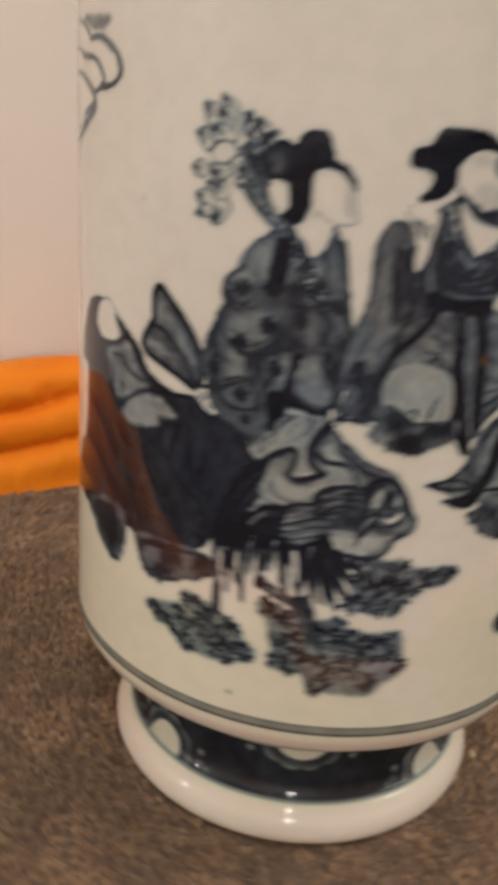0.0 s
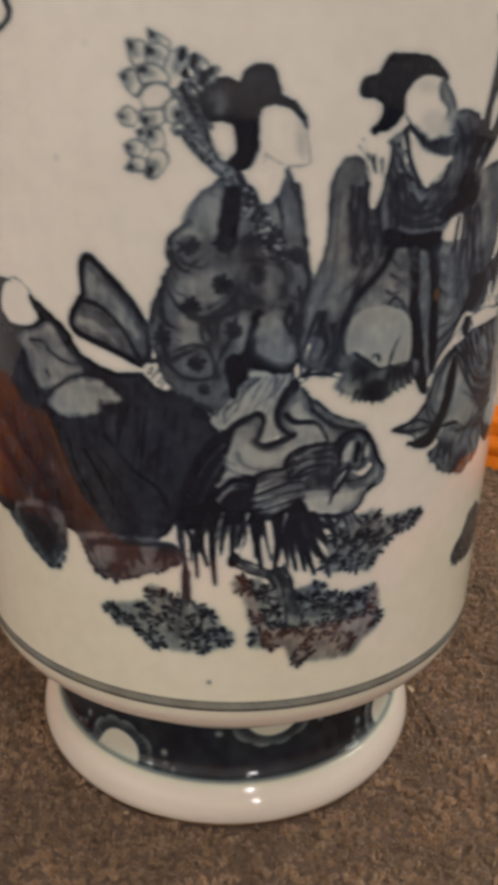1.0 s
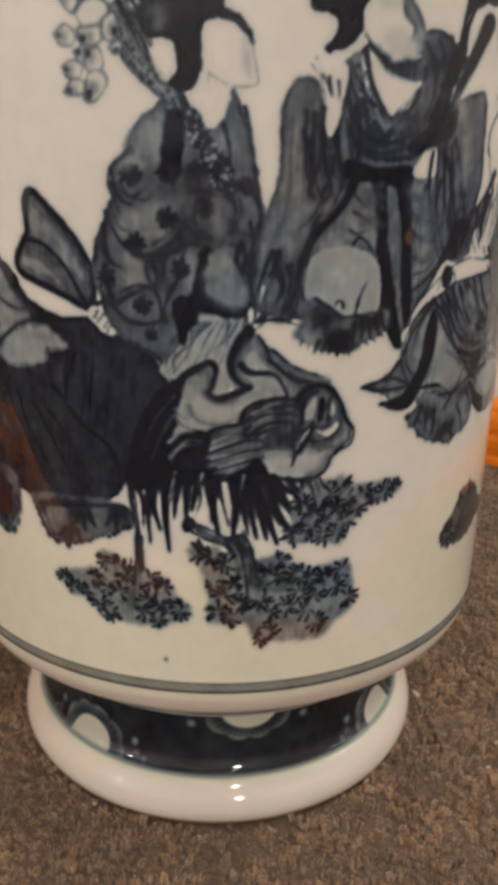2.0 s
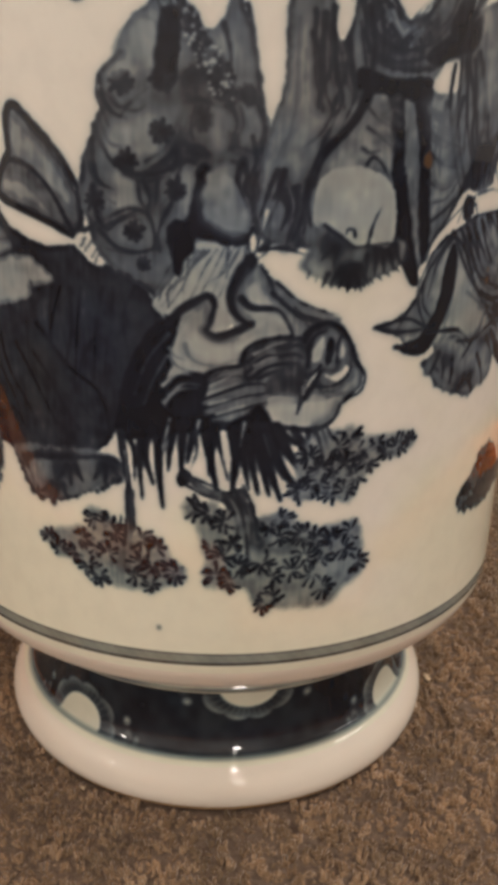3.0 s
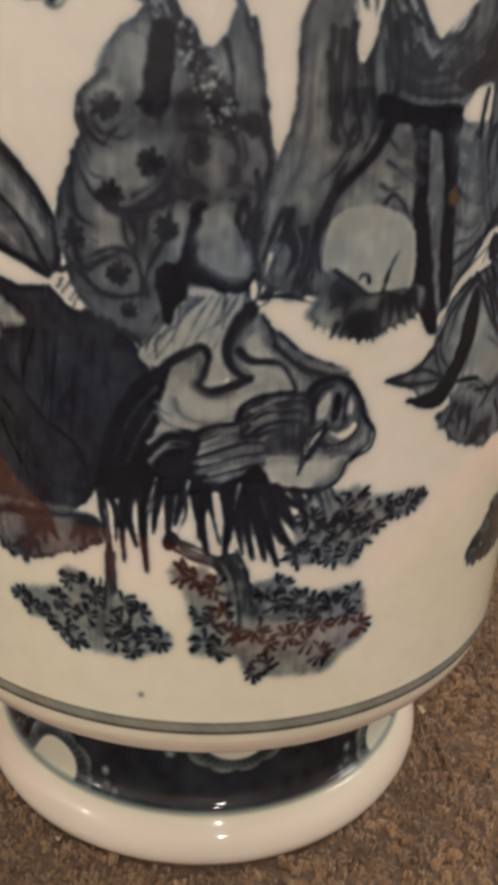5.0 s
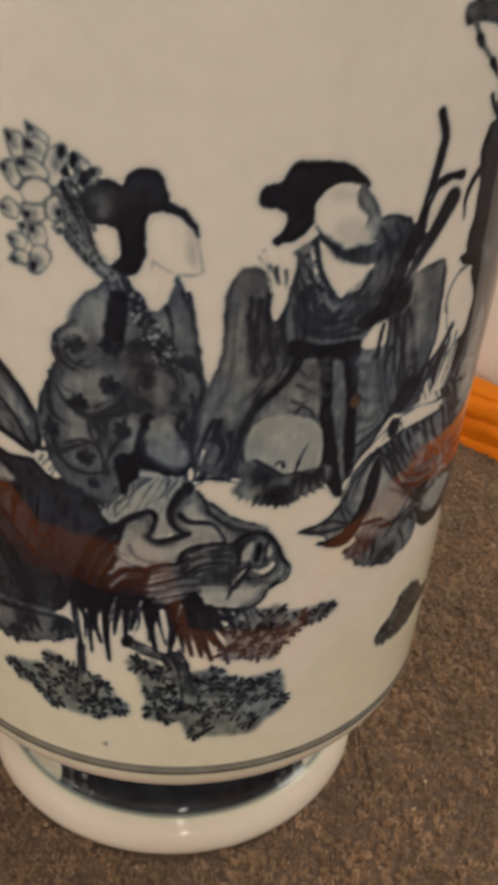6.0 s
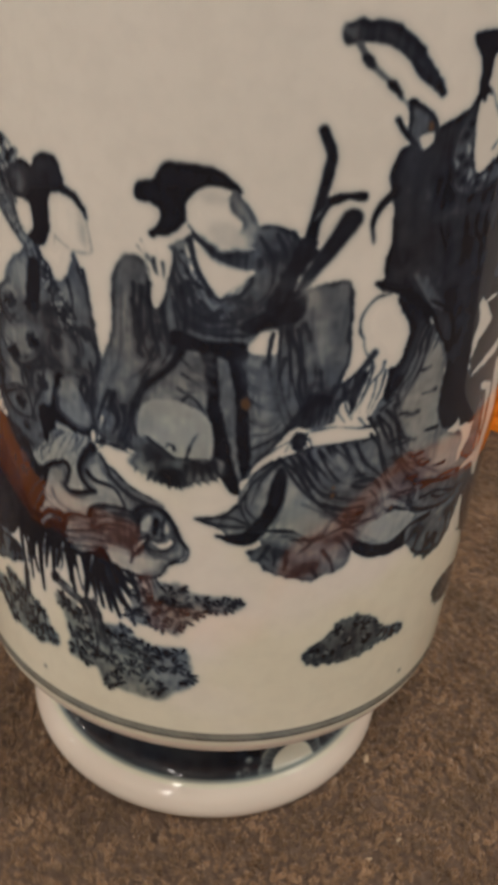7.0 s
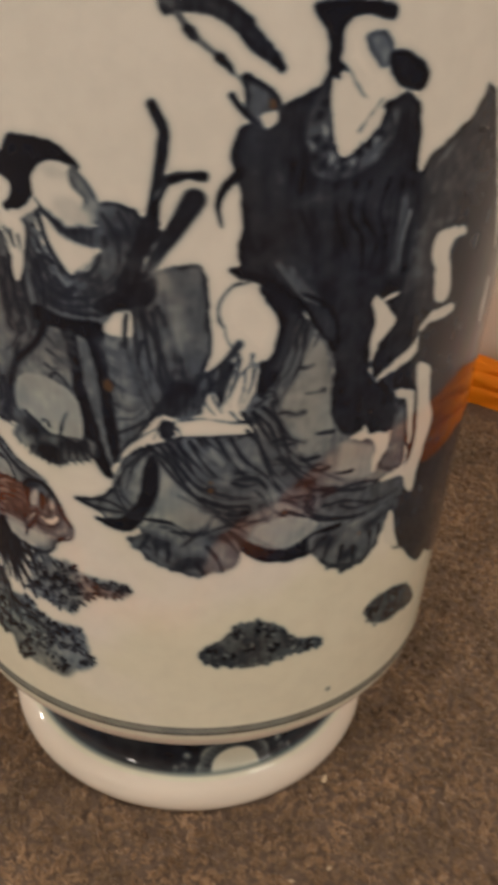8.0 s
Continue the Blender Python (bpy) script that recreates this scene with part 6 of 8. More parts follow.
brush.line(0.84, 1, (36.4, 233.5), (39.5, 221.6), (41.3, 211.1), taper=1, halo=0.2)
brush.line(0.84, 1, (39.7, 232.9), (44.2, 220.6), (45.7, 210), taper=1, halo=0.2)
brush.line(0.84, 1.1, (-4.9, 225), (-2.6, 231), (-3.2, 236.9), taper=1, halo=0.2)
brush.line(0.84, 1.1, (-1.8, 221.9), (0.6, 229.5), (0.4, 235.4), taper=1, halo=0.2)
brush.line(0.86, 1.2, (-7.3, 236.9), (-5.4, 231), (-5.3, 221.9), taper=1, halo=0.2)
brush.shade(0.45, 3, (24.7, 222.6), (30.1, 213.5), (29.4, 206.8))
brush.shade(0.36, 3, (38.6, 245.3), (42.7, 235.5), (43.2, 225.8))
brush.wash(0.27, (-4.9, 198.4), (-4, 206.2), (1.3, 209.3), (9, 208.7), (15.5, 204.1), (16.2, 192.2), (9.7, 191.4), (5.8, 191.3), (3, 193.1), (-2.1, 196.3), soft=0.8)
brush.shade(0.34, 2.5, (-3.3, 200.1), (-1.3, 205.5), (2.3, 207.5))
brush.line(0.82, 1, (-2.1, 196.3), (3.3, 192.9), (5.9, 191.1), (9.7, 191.3), (16.1, 191.7), taper=1, halo=0.2)
brush.line(0.86, 1.1, (9.4, 191.6), (10.4, 196.1), (12.5, 200.6), taper=1, halo=0.2)
brush.line(0.84, 1, (5.8, 193.7), (5.3, 195.1), (3.9, 195.2), (3.5, 194.1), taper=1, halo=0.2)
brush.shade(0.9, 2.6, (-1.5, 190.5), (-0.1, 191))
brush.shade(0.94, 2.8, (3.3, 184.6), (4.5, 183.8))
brush.shade(0.9, 2.6, (11.3, 188.3), (14.3, 189))

brush.motif("painted_crane_bird", "dark painted long-tailed bird shape with folded wing")
brush.wash(0.42, (-38, 173.5), (-32.5, 178), (-29, 179), (-27.5, 177), (-28, 170.5), (-23.5, 172), (-24.5, 177), (-23.5, 183.5), (-20.5, 187.5), (-18, 187.5), (-11.5, 181), (-3, 176), (3, 174), (6.5, 168.5), (9, 159.5), (4.5, 152), (-1, 145.5), (-10.5, 146.5), (-14.5, 149), (-22, 147.5), (-32, 147), (-40.5, 147.5), (-41, 160), soft=1.2)
brush.wash(0.95, (-36, 176), (-39, 172.5), (-44, 168.5), (-48, 161.5), (-51.5, 153.5), (-53, 144), (-50.5, 142.5), (-46.5, 143.5), (-44.5, 147.5), (-41, 146.5), (-39, 149.5), (-40.5, 154.5), (-39, 160.5), (-36.5, 164.5), (-37, 169))
brush.line(0.95, 2.4, (-38, 173.5), (-43.5, 170), (-48.5, 162.5), taper=1)
brush.line(0.95, 2.0, (-44, 167), (-49, 160.5), (-52, 152.5), taper=1)
brush.line(0.95, 2.0, (-47.5, 159.5), (-51.5, 151), (-54, 143.5), taper=1)
brush.line(0.7, 0.8, (-39, 170), (-44.5, 163), (-48, 154), taper=1)
brush.line(0.7, 0.7, (-39.5, 164.5), (-43.5, 157), (-46.5, 148.5), taper=1)
brush.wash(0.36, (-36, 171.5), (-32, 176.5), (-30, 177.5), (-30.5, 171), (-27.5, 169), (-22.5, 170), (-18.5, 172), (-14, 174), (-10.5, 173), (-9, 170.5), (-15.5, 169), (-19.5, 166.5), (-21.5, 163.5), (-29, 162), (-34, 160.5), (-38, 162), (-38.5, 165.5), soft=1.2)
brush.wash(0.25, (-34, 166.5), (-32.5, 171), (-30.5, 169), (-23.5, 167.5), (-18, 170), (-21, 166.5), (-27.5, 163.5), soft=3.0)
brush.line(0.5, 1.4, (-35, 167.5), (-33.5, 164), (-28.5, 162.5), (-22, 164), taper=1)
brush.line(0.62, 1.0, (-39, 164.5), (-37, 162), (-32.5, 160.5), taper=1)
brush.line(0.55, 0.8, (-39, 166.5), (-37.5, 164.5), (-34.5, 163.5), taper=1)
brush.wash(0.45, (-20, 187.5), (-17.5, 187), (-13, 183), (-9, 179), (-3, 176.5), (3.5, 174.5), (3, 173), (-3, 172), (-6.5, 171), (-8.5, 170), (-10.5, 174), (-15.5, 175.5), (-19, 173.5), (-22, 175.5), (-22.5, 180.5), soft=1.2)
brush.wash(0.28, (-20, 180.5), (-18.5, 183), (-16, 180.5), (-13.5, 176.5), (-17.5, 177), soft=1.8)
brush.wash(0.3, (-21, 175.5), (-18.5, 176), (-13, 175), (-10, 172), (-14, 173.5), (-18.5, 172), soft=1.6)
brush.line(0.90, 2.2, (-39, 172.5), (-36, 176), (-32.5, 178), (-29.5, 179.5), (-28, 177.5), (-29, 173.5), (-30, 171), (-27.5, 169.5), (-23, 171), (-19, 173))
brush.shade(0.60, 0.9, (-32, 176.5), (-30, 177.5), (-30, 173.5), (-31, 171), (-27.5, 168.5), (-22.5, 169.5))
brush.line(0.93, 3.6, (-19.5, 188), (-22.5, 184), (-24, 179), (-22.5, 175), (-19, 172.5), taper=1)
brush.shade(0.66, 0.9, (-20, 185.5), (-22, 181.5), (-22, 177), (-19.5, 174.5))
brush.line(0.88, 1.8, (-21.5, 179), (-19, 177), (-13, 176.5), (-10.5, 174), (-8.5, 170), taper=1)
brush.line(0.86, 1.3, (-14, 180.5), (-9.5, 176.5), (-3, 174), (3.5, 173.5), taper=1)
brush.line(0.84, 1.1, (-13, 183), (-7.5, 178.5), (0, 175.5), (3, 175), taper=1, halo=0.22)
brush.line(0.84, 1.1, (-11.5, 178), (-7, 174.5), (-0.5, 172.5), taper=1, halo=0.22)
brush.line(0.84, 1.0, (-17, 187), (-14.5, 183), (-13.5, 179.5), (-11.5, 179), taper=1, halo=0.22)
brush.line(0.75, 0.8, (-15.5, 185.5), (-15, 181.5), taper=1, halo=0.22)
brush.line(0.75, 0.8, (-8.5, 177), (-5, 172.5), (-3, 172), taper=1, halo=0.22)
brush.wash(0.62, (-21, 160), (-20, 165.5), (-15.5, 169), (-8.5, 170), (-4.5, 168.5), (-3.5, 163.5), (-7, 159.5), (-12.5, 160), (-17, 159), (-19.5, 158), soft=1.0)
brush.wash(0.72, (-14.5, 159), (-8, 161.5), (-3.5, 163.5), (-3, 158), (-7, 154.5), (-13, 152), (-15, 155.5), soft=1.0)
brush.speckle(40, 0.4, (-13.5, 159.5), (-5, 162.5), (-4, 157.5), (-8.5, 155), (-13, 153))
brush.line(0.94, 1.6, (-19.5, 158), (-21, 162.5), (-20, 166.5), (-15.5, 169), (-8.5, 170), taper=1)
brush.line(0.92, 1.2, (-19.5, 161), (-15.5, 164.5), (-8, 165.5), taper=1)
brush.line(0.92, 1.2, (-18.5, 159.5), (-14, 162.5), (-7, 163), taper=1)
brush.line(0.90, 1.1, (-19.5, 163.5), (-15.5, 167), (-9, 168), taper=1, halo=0.22)
brush.line(0.90, 1.1, (-17, 159), (-12.5, 161), (-7.5, 160.5), taper=1, halo=0.22)
brush.line(0.36, 0.8, (-18, 165.5), (-14, 167.5), (-10, 168.5), taper=1)
brush.line(0.36, 0.8, (-18, 162.5), (-14, 164.5), (-9.5, 164.5), taper=1)
brush.wash(0.56, (-31, 150.5), (-32, 155.5), (-28, 160.5), (-21, 162.5), (-20, 159), (-15, 158.5), (-13, 154), (-17, 150), (-23.5, 147.5), (-29, 148), soft=1.0)
brush.line(0.94, 1.6, (-31.5, 158.5), (-27, 161.5), (-21, 162.5), taper=1)
brush.line(0.92, 1.3, (-31, 156.5), (-25, 159.5), (-20, 160), taper=1)
brush.line(0.92, 1.3, (-31, 153.5), (-25, 156), (-18, 158), (-13.5, 157.5), taper=1)
brush.line(0.92, 1.3, (-30.5, 151.5), (-23.5, 154), (-14.5, 155.5), taper=1)
brush.line(0.92, 1.3, (-29.5, 149), (-22.5, 151), (-14.5, 153), taper=1)
brush.line(0.34, 1.0, (-29.5, 157), (-23.5, 160), taper=1)
brush.line(0.34, 1.0, (-29.5, 155), (-22, 158), taper=1)
brush.line(0.34, 1.0, (-29, 152.5), (-20.5, 155), taper=1)
brush.line(0.34, 1.0, (-27, 150), (-19, 152.5), taper=1)
brush.wash(0.93, (-41.5, 156), (-38.5, 159.5), (-32, 160.5), (-29, 158), (-30.5, 153), (-31, 147), (-39, 146), (-42, 149))
brush.line(0.36, 1.2, (-40.5, 157), (-37, 160), (-33.5, 160), taper=1)
brush.line(0.45, 1.0, (-40.5, 152.5), (-36.5, 156), (-32, 156.5), taper=1)
brush.line(0.45, 1.0, (-39, 154.5), (-35.5, 157.5), (-31.5, 157.5), taper=1)
brush.line(0.5, 1.0, (-41.5, 149), (-40, 152.5), (-38.5, 154.5), taper=1)
brush.wash(0.97, (-53, 146.5), (-48, 150), (-42, 152.5), (-39, 149.5), (-32, 149.5), (-28.5, 148.5), (-30, 145.5), (-34.5, 144.5), (-40.5, 144), (-48, 142), (-52, 142.5), soft=0.8)
brush.wash(0.97, (-24, 147.5), (-19.5, 150), (-16.5, 152.5), (-13.5, 149.5), (-12.5, 145.5), (-14.5, 143.5), (-19.5, 144.5), (-23, 145), soft=0.8)
brush.wash(0.9, (-29.5, 148), (-23.5, 147.5), (-23.5, 145.5), (-29.5, 146), soft=1.0)
brush.line(0.96, 2.6, (-46.5, 144.5), (-47, 135.5), (-46.5, 125.5), taper=1)
brush.line(0.96, 2.8, (-44.5, 145), (-45.5, 138), (-43.5, 130), taper=1)
brush.line(0.96, 3.0, (-40, 146), (-42, 137), (-41, 123.5), taper=1)
brush.line(0.96, 2.6, (-42.5, 145), (-42, 136), (-41.5, 128), taper=1)
brush.line(0.96, 2.4, (-38, 145.5), (-39, 139.5), (-39.5, 134), taper=1)
brush.line(0.96, 2.8, (-35.5, 145.5), (-36, 139.5), (-36, 131.5), taper=1)
brush.line(0.96, 2.6, (-32.5, 146.5), (-33.5, 142), (-34.5, 136.5), taper=1)
brush.line(0.96, 3.2, (-30, 147), (-29, 140), (-26.5, 127.5), taper=1)
brush.line(0.96, 2.2, (-28, 146.5), (-28, 141.5), (-29, 133.5), taper=1)
brush.line(0.95, 1.6, (-27, 146.5), (-26, 140), (-24, 132), taper=1)
brush.line(0.96, 3.6, (-23, 146), (-22, 138.5), (-23, 128), taper=1)
brush.line(0.96, 3.2, (-21.5, 146.5), (-20, 137.5), (-18.5, 129.5), taper=1)
brush.line(0.96, 3.4, (-19, 146), (-18, 137.5), (-16, 128), taper=1)
brush.line(0.96, 3.2, (-17, 146.5), (-15.5, 137), (-13, 127.5), taper=1)
brush.line(0.96, 3.4, (-15, 146), (-13, 135), (-10, 126), taper=1)
brush.line(0.96, 3.8, (-14, 146.5), (-10.5, 136), (-5, 128.5), (-1.5, 126), taper=1)
brush.line(0.96, 3.6, (-12.5, 146), (-8, 138.5), (-1.5, 132.5), taper=1)
brush.line(0.95, 2.2, (-11, 145.5), (-7.5, 142.5), (-4, 140), taper=1)
brush.line(0.95, 1.8, (-50, 143), (-48.5, 138.5), (-48.5, 130.5), taper=1)
brush.line(0.2, 0.6, (-39, 148), (-41, 139.5), taper=1)
brush.line(0.2, 0.6, (-31.5, 148), (-32.5, 143), taper=1)
brush.line(0.25, 0.6, (-20, 147.5), (-21, 141.5), taper=1)
brush.line(0.25, 0.6, (-15, 144.5), (-13, 138.5), taper=1)
brush.wash(0.46, (-5.5, 167.5), (-3, 171.5), (1.5, 172.5), (5.5, 170), (10, 162.5), (9, 158), (5.5, 153.5), (1, 155.5), (-3.5, 160.5), soft=1.0)
brush.wash(0.4, (-13.5, 151), (-9, 154), (-4, 156), (3, 154.5), (5, 152), (3, 147.5), (-2.5, 145), (-9.5, 146.5), (-13, 148), soft=1.0)
brush.wash(0.28, (-10.5, 149.5), (-6, 152.5), (-1, 153), (1.5, 150.5), (-3.5, 148), soft=2.4)
brush.line(0.88, 1.3, (5.5, 153), (3.5, 148), (-1, 145), (-7.5, 145.5), (-13, 147), taper=1)
brush.line(0.93, 1.7, (-5.5, 170), (-3, 172), (1.5, 172.5), (5, 170), (7.5, 164.5), (10, 160), (9, 156), (5.5, 152))
brush.line(0.94, 1.5, (-3.5, 162.5), (-4.5, 166.5), (-2.5, 169.5), (0.5, 170.5), (0, 166.5), (-2, 163), (-3.5, 162.5))
brush.line(0.94, 1.4, (2, 170.5), (4.5, 167), (5.5, 163.5), (4, 161))
brush.wash(0.16, (-3.5, 165), (-3, 168), (-1.5, 169.5), (-1, 167.5), (-2.5, 164.5))
brush.wash(0.16, (3, 168.5), (4.5, 166), (5, 163.5), (3.5, 164))
brush.wash(0.10, (0, 160.5), (4, 160.5), (6, 161.5), (5.5, 159), (2.5, 158))
brush.line(0.92, 1.3, (0, 159.5), (3, 157), (6, 158), (8, 161.5), taper=1)
brush.wash(0.7, (-0.5, 168.5), (2, 169), (3, 163), (1.5, 161.5), (-0.5, 164), soft=1.0)
brush.wash(0.2, (0, 163), (1.5, 164), (1.5, 162), (0.5, 161.5))
brush.spots(0.95, 0.9, (1.5, 167), (2.5, 164.5))
brush.line(0.96, 3.2, (0, 161), (-4, 156), (-7, 149), taper=1)
brush.line(0.2, 0.9, (-1, 160), (-3, 157), (-4.5, 154.5), taper=1)
brush.line(0.88, 2.4, (-52, 143.5), (-51, 135), (-50, 127.5), (-49.5, 116.5))
brush.line(0.4, 0.5, (-51, 138.5), (-50.5, 130.5), (-50, 122.5), taper=1)
brush.line(0.85, 1.4, (-32.5, 145), (-32, 140), (-33.5, 135), taper=1)
brush.wash(0.86, (-37.5, 133), (-35.5, 135), (-33.5, 133.5), (-34, 131), (-36.5, 130), soft=0.8)
brush.line(0.86, 1.2, (-34.5, 133), (-29.5, 131), (-24.5, 128.5), (-20.5, 129.5))
brush.line(0.86, 1.2, (-35, 130.5), (-30.5, 128), (-24.5, 125.5), (-20, 120))
brush.wash(0.5, (-34, 132.5), (-29, 130), (-23.5, 128), (-20, 129.5), (-18.5, 126), (-15, 118.5), (-18, 116.5), (-22, 120), (-25, 126), (-32, 129), soft=0.8)
brush.line(0.85, 1.1, (-23.5, 128.5), (-20.5, 124), (-18, 116.5), taper=1, halo=0.22)
brush.line(0.82, 1.0, (-22, 129), (-19.5, 124.5), (-16.5, 116.5), taper=1, halo=0.22)
brush.line(0.8, 1.0, (-25, 126.5), (-23, 122), (-21.5, 116.5), taper=1, halo=0.22)
brush.wash(0.55, (-4.3, 168.4), (-2, 171.6), (1.6, 172.4), (5.7, 169.4), (7.7, 164.9), (7.5, 159.8), (4.4, 155.5), (-0.2, 154.4), (-1.9, 157.4), (-4.4, 162), soft=1)
brush.wash(0.72, (-13.7, 160.4), (-5.2, 163.1), (-5.6, 156.1), (-7.9, 153.6), (-12.1, 154.6), (-15, 156.4), soft=1.6)
brush.wash(0.24, (-13.8, 154.4), (-7.7, 154), (-2.4, 152.7), (4.5, 153.7), (6.2, 151.6), (3.3, 147.6), (-1.2, 146.1), (-7.3, 146.5), (-11.8, 147.5), (-13.9, 150.2), soft=1)
brush.shade(0.5, 1.5, (3.9, 152.6), (2.3, 148.8), (-1.3, 146.9))
brush.shade(0.45, 1.4, (-13.4, 153.4), (-10.6, 154), (-6.2, 153.5))
brush.wash(0.42, (7.9, 161.2), (10.4, 159.8), (10.5, 155.8), (6.8, 153.9), (3.2, 154.6), (5, 156.7), (7.5, 159.1), soft=1)
brush.wash(0.28, (-3.3, 163.6), (-3.2, 166.8), (-1.7, 168.7), (-0.7, 169.2), (-0.3, 167.2), (-1, 164.4), (-2.4, 163.1), soft=0.8)
brush.wash(0.26, (3.7, 164.2), (3.9, 166.4), (4.4, 167.9), (5.3, 166.4), (5.1, 164.3), (4.4, 163.5), soft=0.8)
brush.wash(0.12, (-0.2, 160), (1.9, 159.4), (4.6, 160.3), (5.9, 161.8), (6.5, 160.5), (4.7, 158.5), (2, 158.2), soft=0.7)
brush.wash(0.92, (0.5, 168.1), (1.8, 168.8), (2.3, 166), (1.8, 163.1), (0.7, 162), (0.1, 163.8), soft=0.8)
brush.shade(0.8, 1, (3.8, 163), (2.7, 160.7), (0.1, 161))
brush.wash(0.2, (-5.9, 156.4), (-3.9, 159.4), (-2, 162.1), (-1.5, 160.9), (-3.4, 157.6), (-5.5, 154.3), soft=0.6)
brush.line(0.95, 1, (-1.2, 162.1), (-3.8, 159), (-5.8, 154.7), (-6.6, 149.9), taper=1, halo=0.2)
brush.line(0.95, 1, (-1.1, 160.6), (-2.5, 157.4), (-4.6, 154.3), (-6.6, 149.9), taper=1, halo=0.2)
brush.line(0.92, 1, (-4.4, 162.2), (-4.2, 167), (-2.6, 169.9), (-0.1, 170.9), taper=1, halo=0.2)
brush.line(0.92, 0.9, (3.2, 163), (3.2, 167), (4.3, 169.6), (6.2, 167.8), taper=1, halo=0.2)
brush.line(0.9, 1.2, (-5.5, 168.6), (-3.4, 171.5), (0.1, 172.9), (4, 171), (6.9, 167.2), (8.6, 162.6), (11.4, 159.2), (10.8, 155), (7.7, 153.2), (5.2, 151.9), (3.3, 147.9), (-1.2, 145.8), (-7.3, 146.1), (-12.1, 147.2), taper=1, halo=0.2)
brush.line(0.86, 0.9, (-1.9, 156.8), (2, 156.6), (5.4, 158.2), (7.4, 161.3), taper=1, halo=0.2)
brush.line(0.84, 1, (-11.1, 166.7), (-6.9, 167.5), (-4.6, 165.6), taper=1, halo=0.2)
brush.line(0.84, 1, (-11.7, 164.7), (-7.5, 165.2), (-4.5, 163.4), taper=1, halo=0.2)
brush.line(0.9, 2.6, (-11.8, 146.6), (-7.7, 138.3), (-2.8, 131.4), (3.5, 125.5), taper=1, halo=0.2)
brush.line(0.9, 2.4, (-7.3, 145.4), (-2.7, 139.5), (3.9, 133.6), taper=1, halo=0.2)
brush.line(0.92, 2.6, (-16.8, 146.7), (-15, 138.3), (-10.7, 128.3), taper=1, halo=0.2)
brush.line(0.9, 2.2, (-14.7, 146.7), (-11.8, 137.4), (-9.7, 131.8), taper=1, halo=0.2)
brush.line(0.9, 1.8, (-3.4, 144.7), (-3.2, 142.4), (-4, 139.4), taper=1, halo=0.2)
brush.line(0.84, 1.4, (0.7, 144.4), (2, 138.9), (1.1, 132.6), taper=1, halo=0.2)
brush.line(0.84, 1.4, (-1.8, 144.6), (-0.8, 139.1), (-1.1, 132.8), taper=1, halo=0.2)

brush.motif("painted_cloud", "grey painted cloud with dark leafy rosettes")
brush.wash(0.46, (-76.5, 111), (-66.5, 114.5), (-57, 116.5), (-49.5, 114.5), (-43, 114), (-39, 109), (-36, 103.5), (-39, 100.5), (-46, 98.5), (-52.5, 98), (-59.5, 100), (-65, 103.5), (-72.5, 105.5), soft=3.0)
brush.wash(0.62, (-55, 111), (-49.5, 114.5), (-48, 106.5), (-51.5, 103), (-57, 105), soft=2.5)
brush.line(0.85, 1.6, (-50.5, 129), (-51, 120), (-52, 111.5))
brush.line(0.75, 1.2, (-49, 127.5), (-49.5, 120.5), (-50, 111.5))
brush.line(0.75, 1.0, (-52.5, 120), (-53.5, 113))
brush.rosettes(3.4, (-75.5, 109.5), (-72, 106.5), (-64.5, 111.5), (-60, 109.5), (-67, 106.5), (-63, 103.5), (-59.5, 100.5), (-60.5, 118.5), (-57.5, 117), (-55, 115), (-57, 108.5), (-47, 113.5), (-43, 112), (-48, 106.5), (-44, 106.5), (-39.5, 105.5), (-37.5, 104), (-44.5, 100.5), (-49, 102.5))

brush.motif("painted_cloud", "grey painted cloud with dark leafy rosettes")
brush.wash(0.46, (-33, 124), (-25, 123), (-17, 121), (-9, 122.5), (-0.5, 117.5), (6.5, 118), (12.5, 117), (15, 109.5), (15.5, 101.5), (9.5, 97.5), (5.5, 93), (-4.5, 93), (-15.5, 95), (-18.5, 99.5), (-25.5, 102), (-29, 104.5), (-30.5, 113), soft=3.0)
brush.wash(0.66, (-21.5, 120), (-12, 120), (-1, 114.5), (1.5, 110.5), (-8.5, 110), (-18.5, 113), soft=3.0)
brush.line(0.82, 1.2, (-22.5, 130.5), (-20, 122), (-18.5, 113), (-18.5, 106))
brush.line(0.82, 1.2, (-20, 130.5), (-17, 123.5), (-15.5, 115))
brush.line(0.80, 1.0, (-25, 128), (-22, 122), (-21, 116))
brush.rosettes(3.5, (-32.5, 123.5), (-28.5, 122.5), (-24.5, 120), (-28, 113), (-22.5, 113), (-25.5, 109.5), (-27, 104), (-20.5, 107), (-14.5, 107.5), (-12.5, 118.5), (-9, 120.5), (-3.5, 115.5), (-10, 115), (1, 114), (5.5, 113.5), (10.5, 114.5), (9, 110), (13.5, 105), (3, 108.5), (-2.5, 109), (-6, 105), (0, 103.5), (3.5, 98.5), (-11.5, 103), (-11.5, 97), (-13.5, 95), (-23, 102.5))

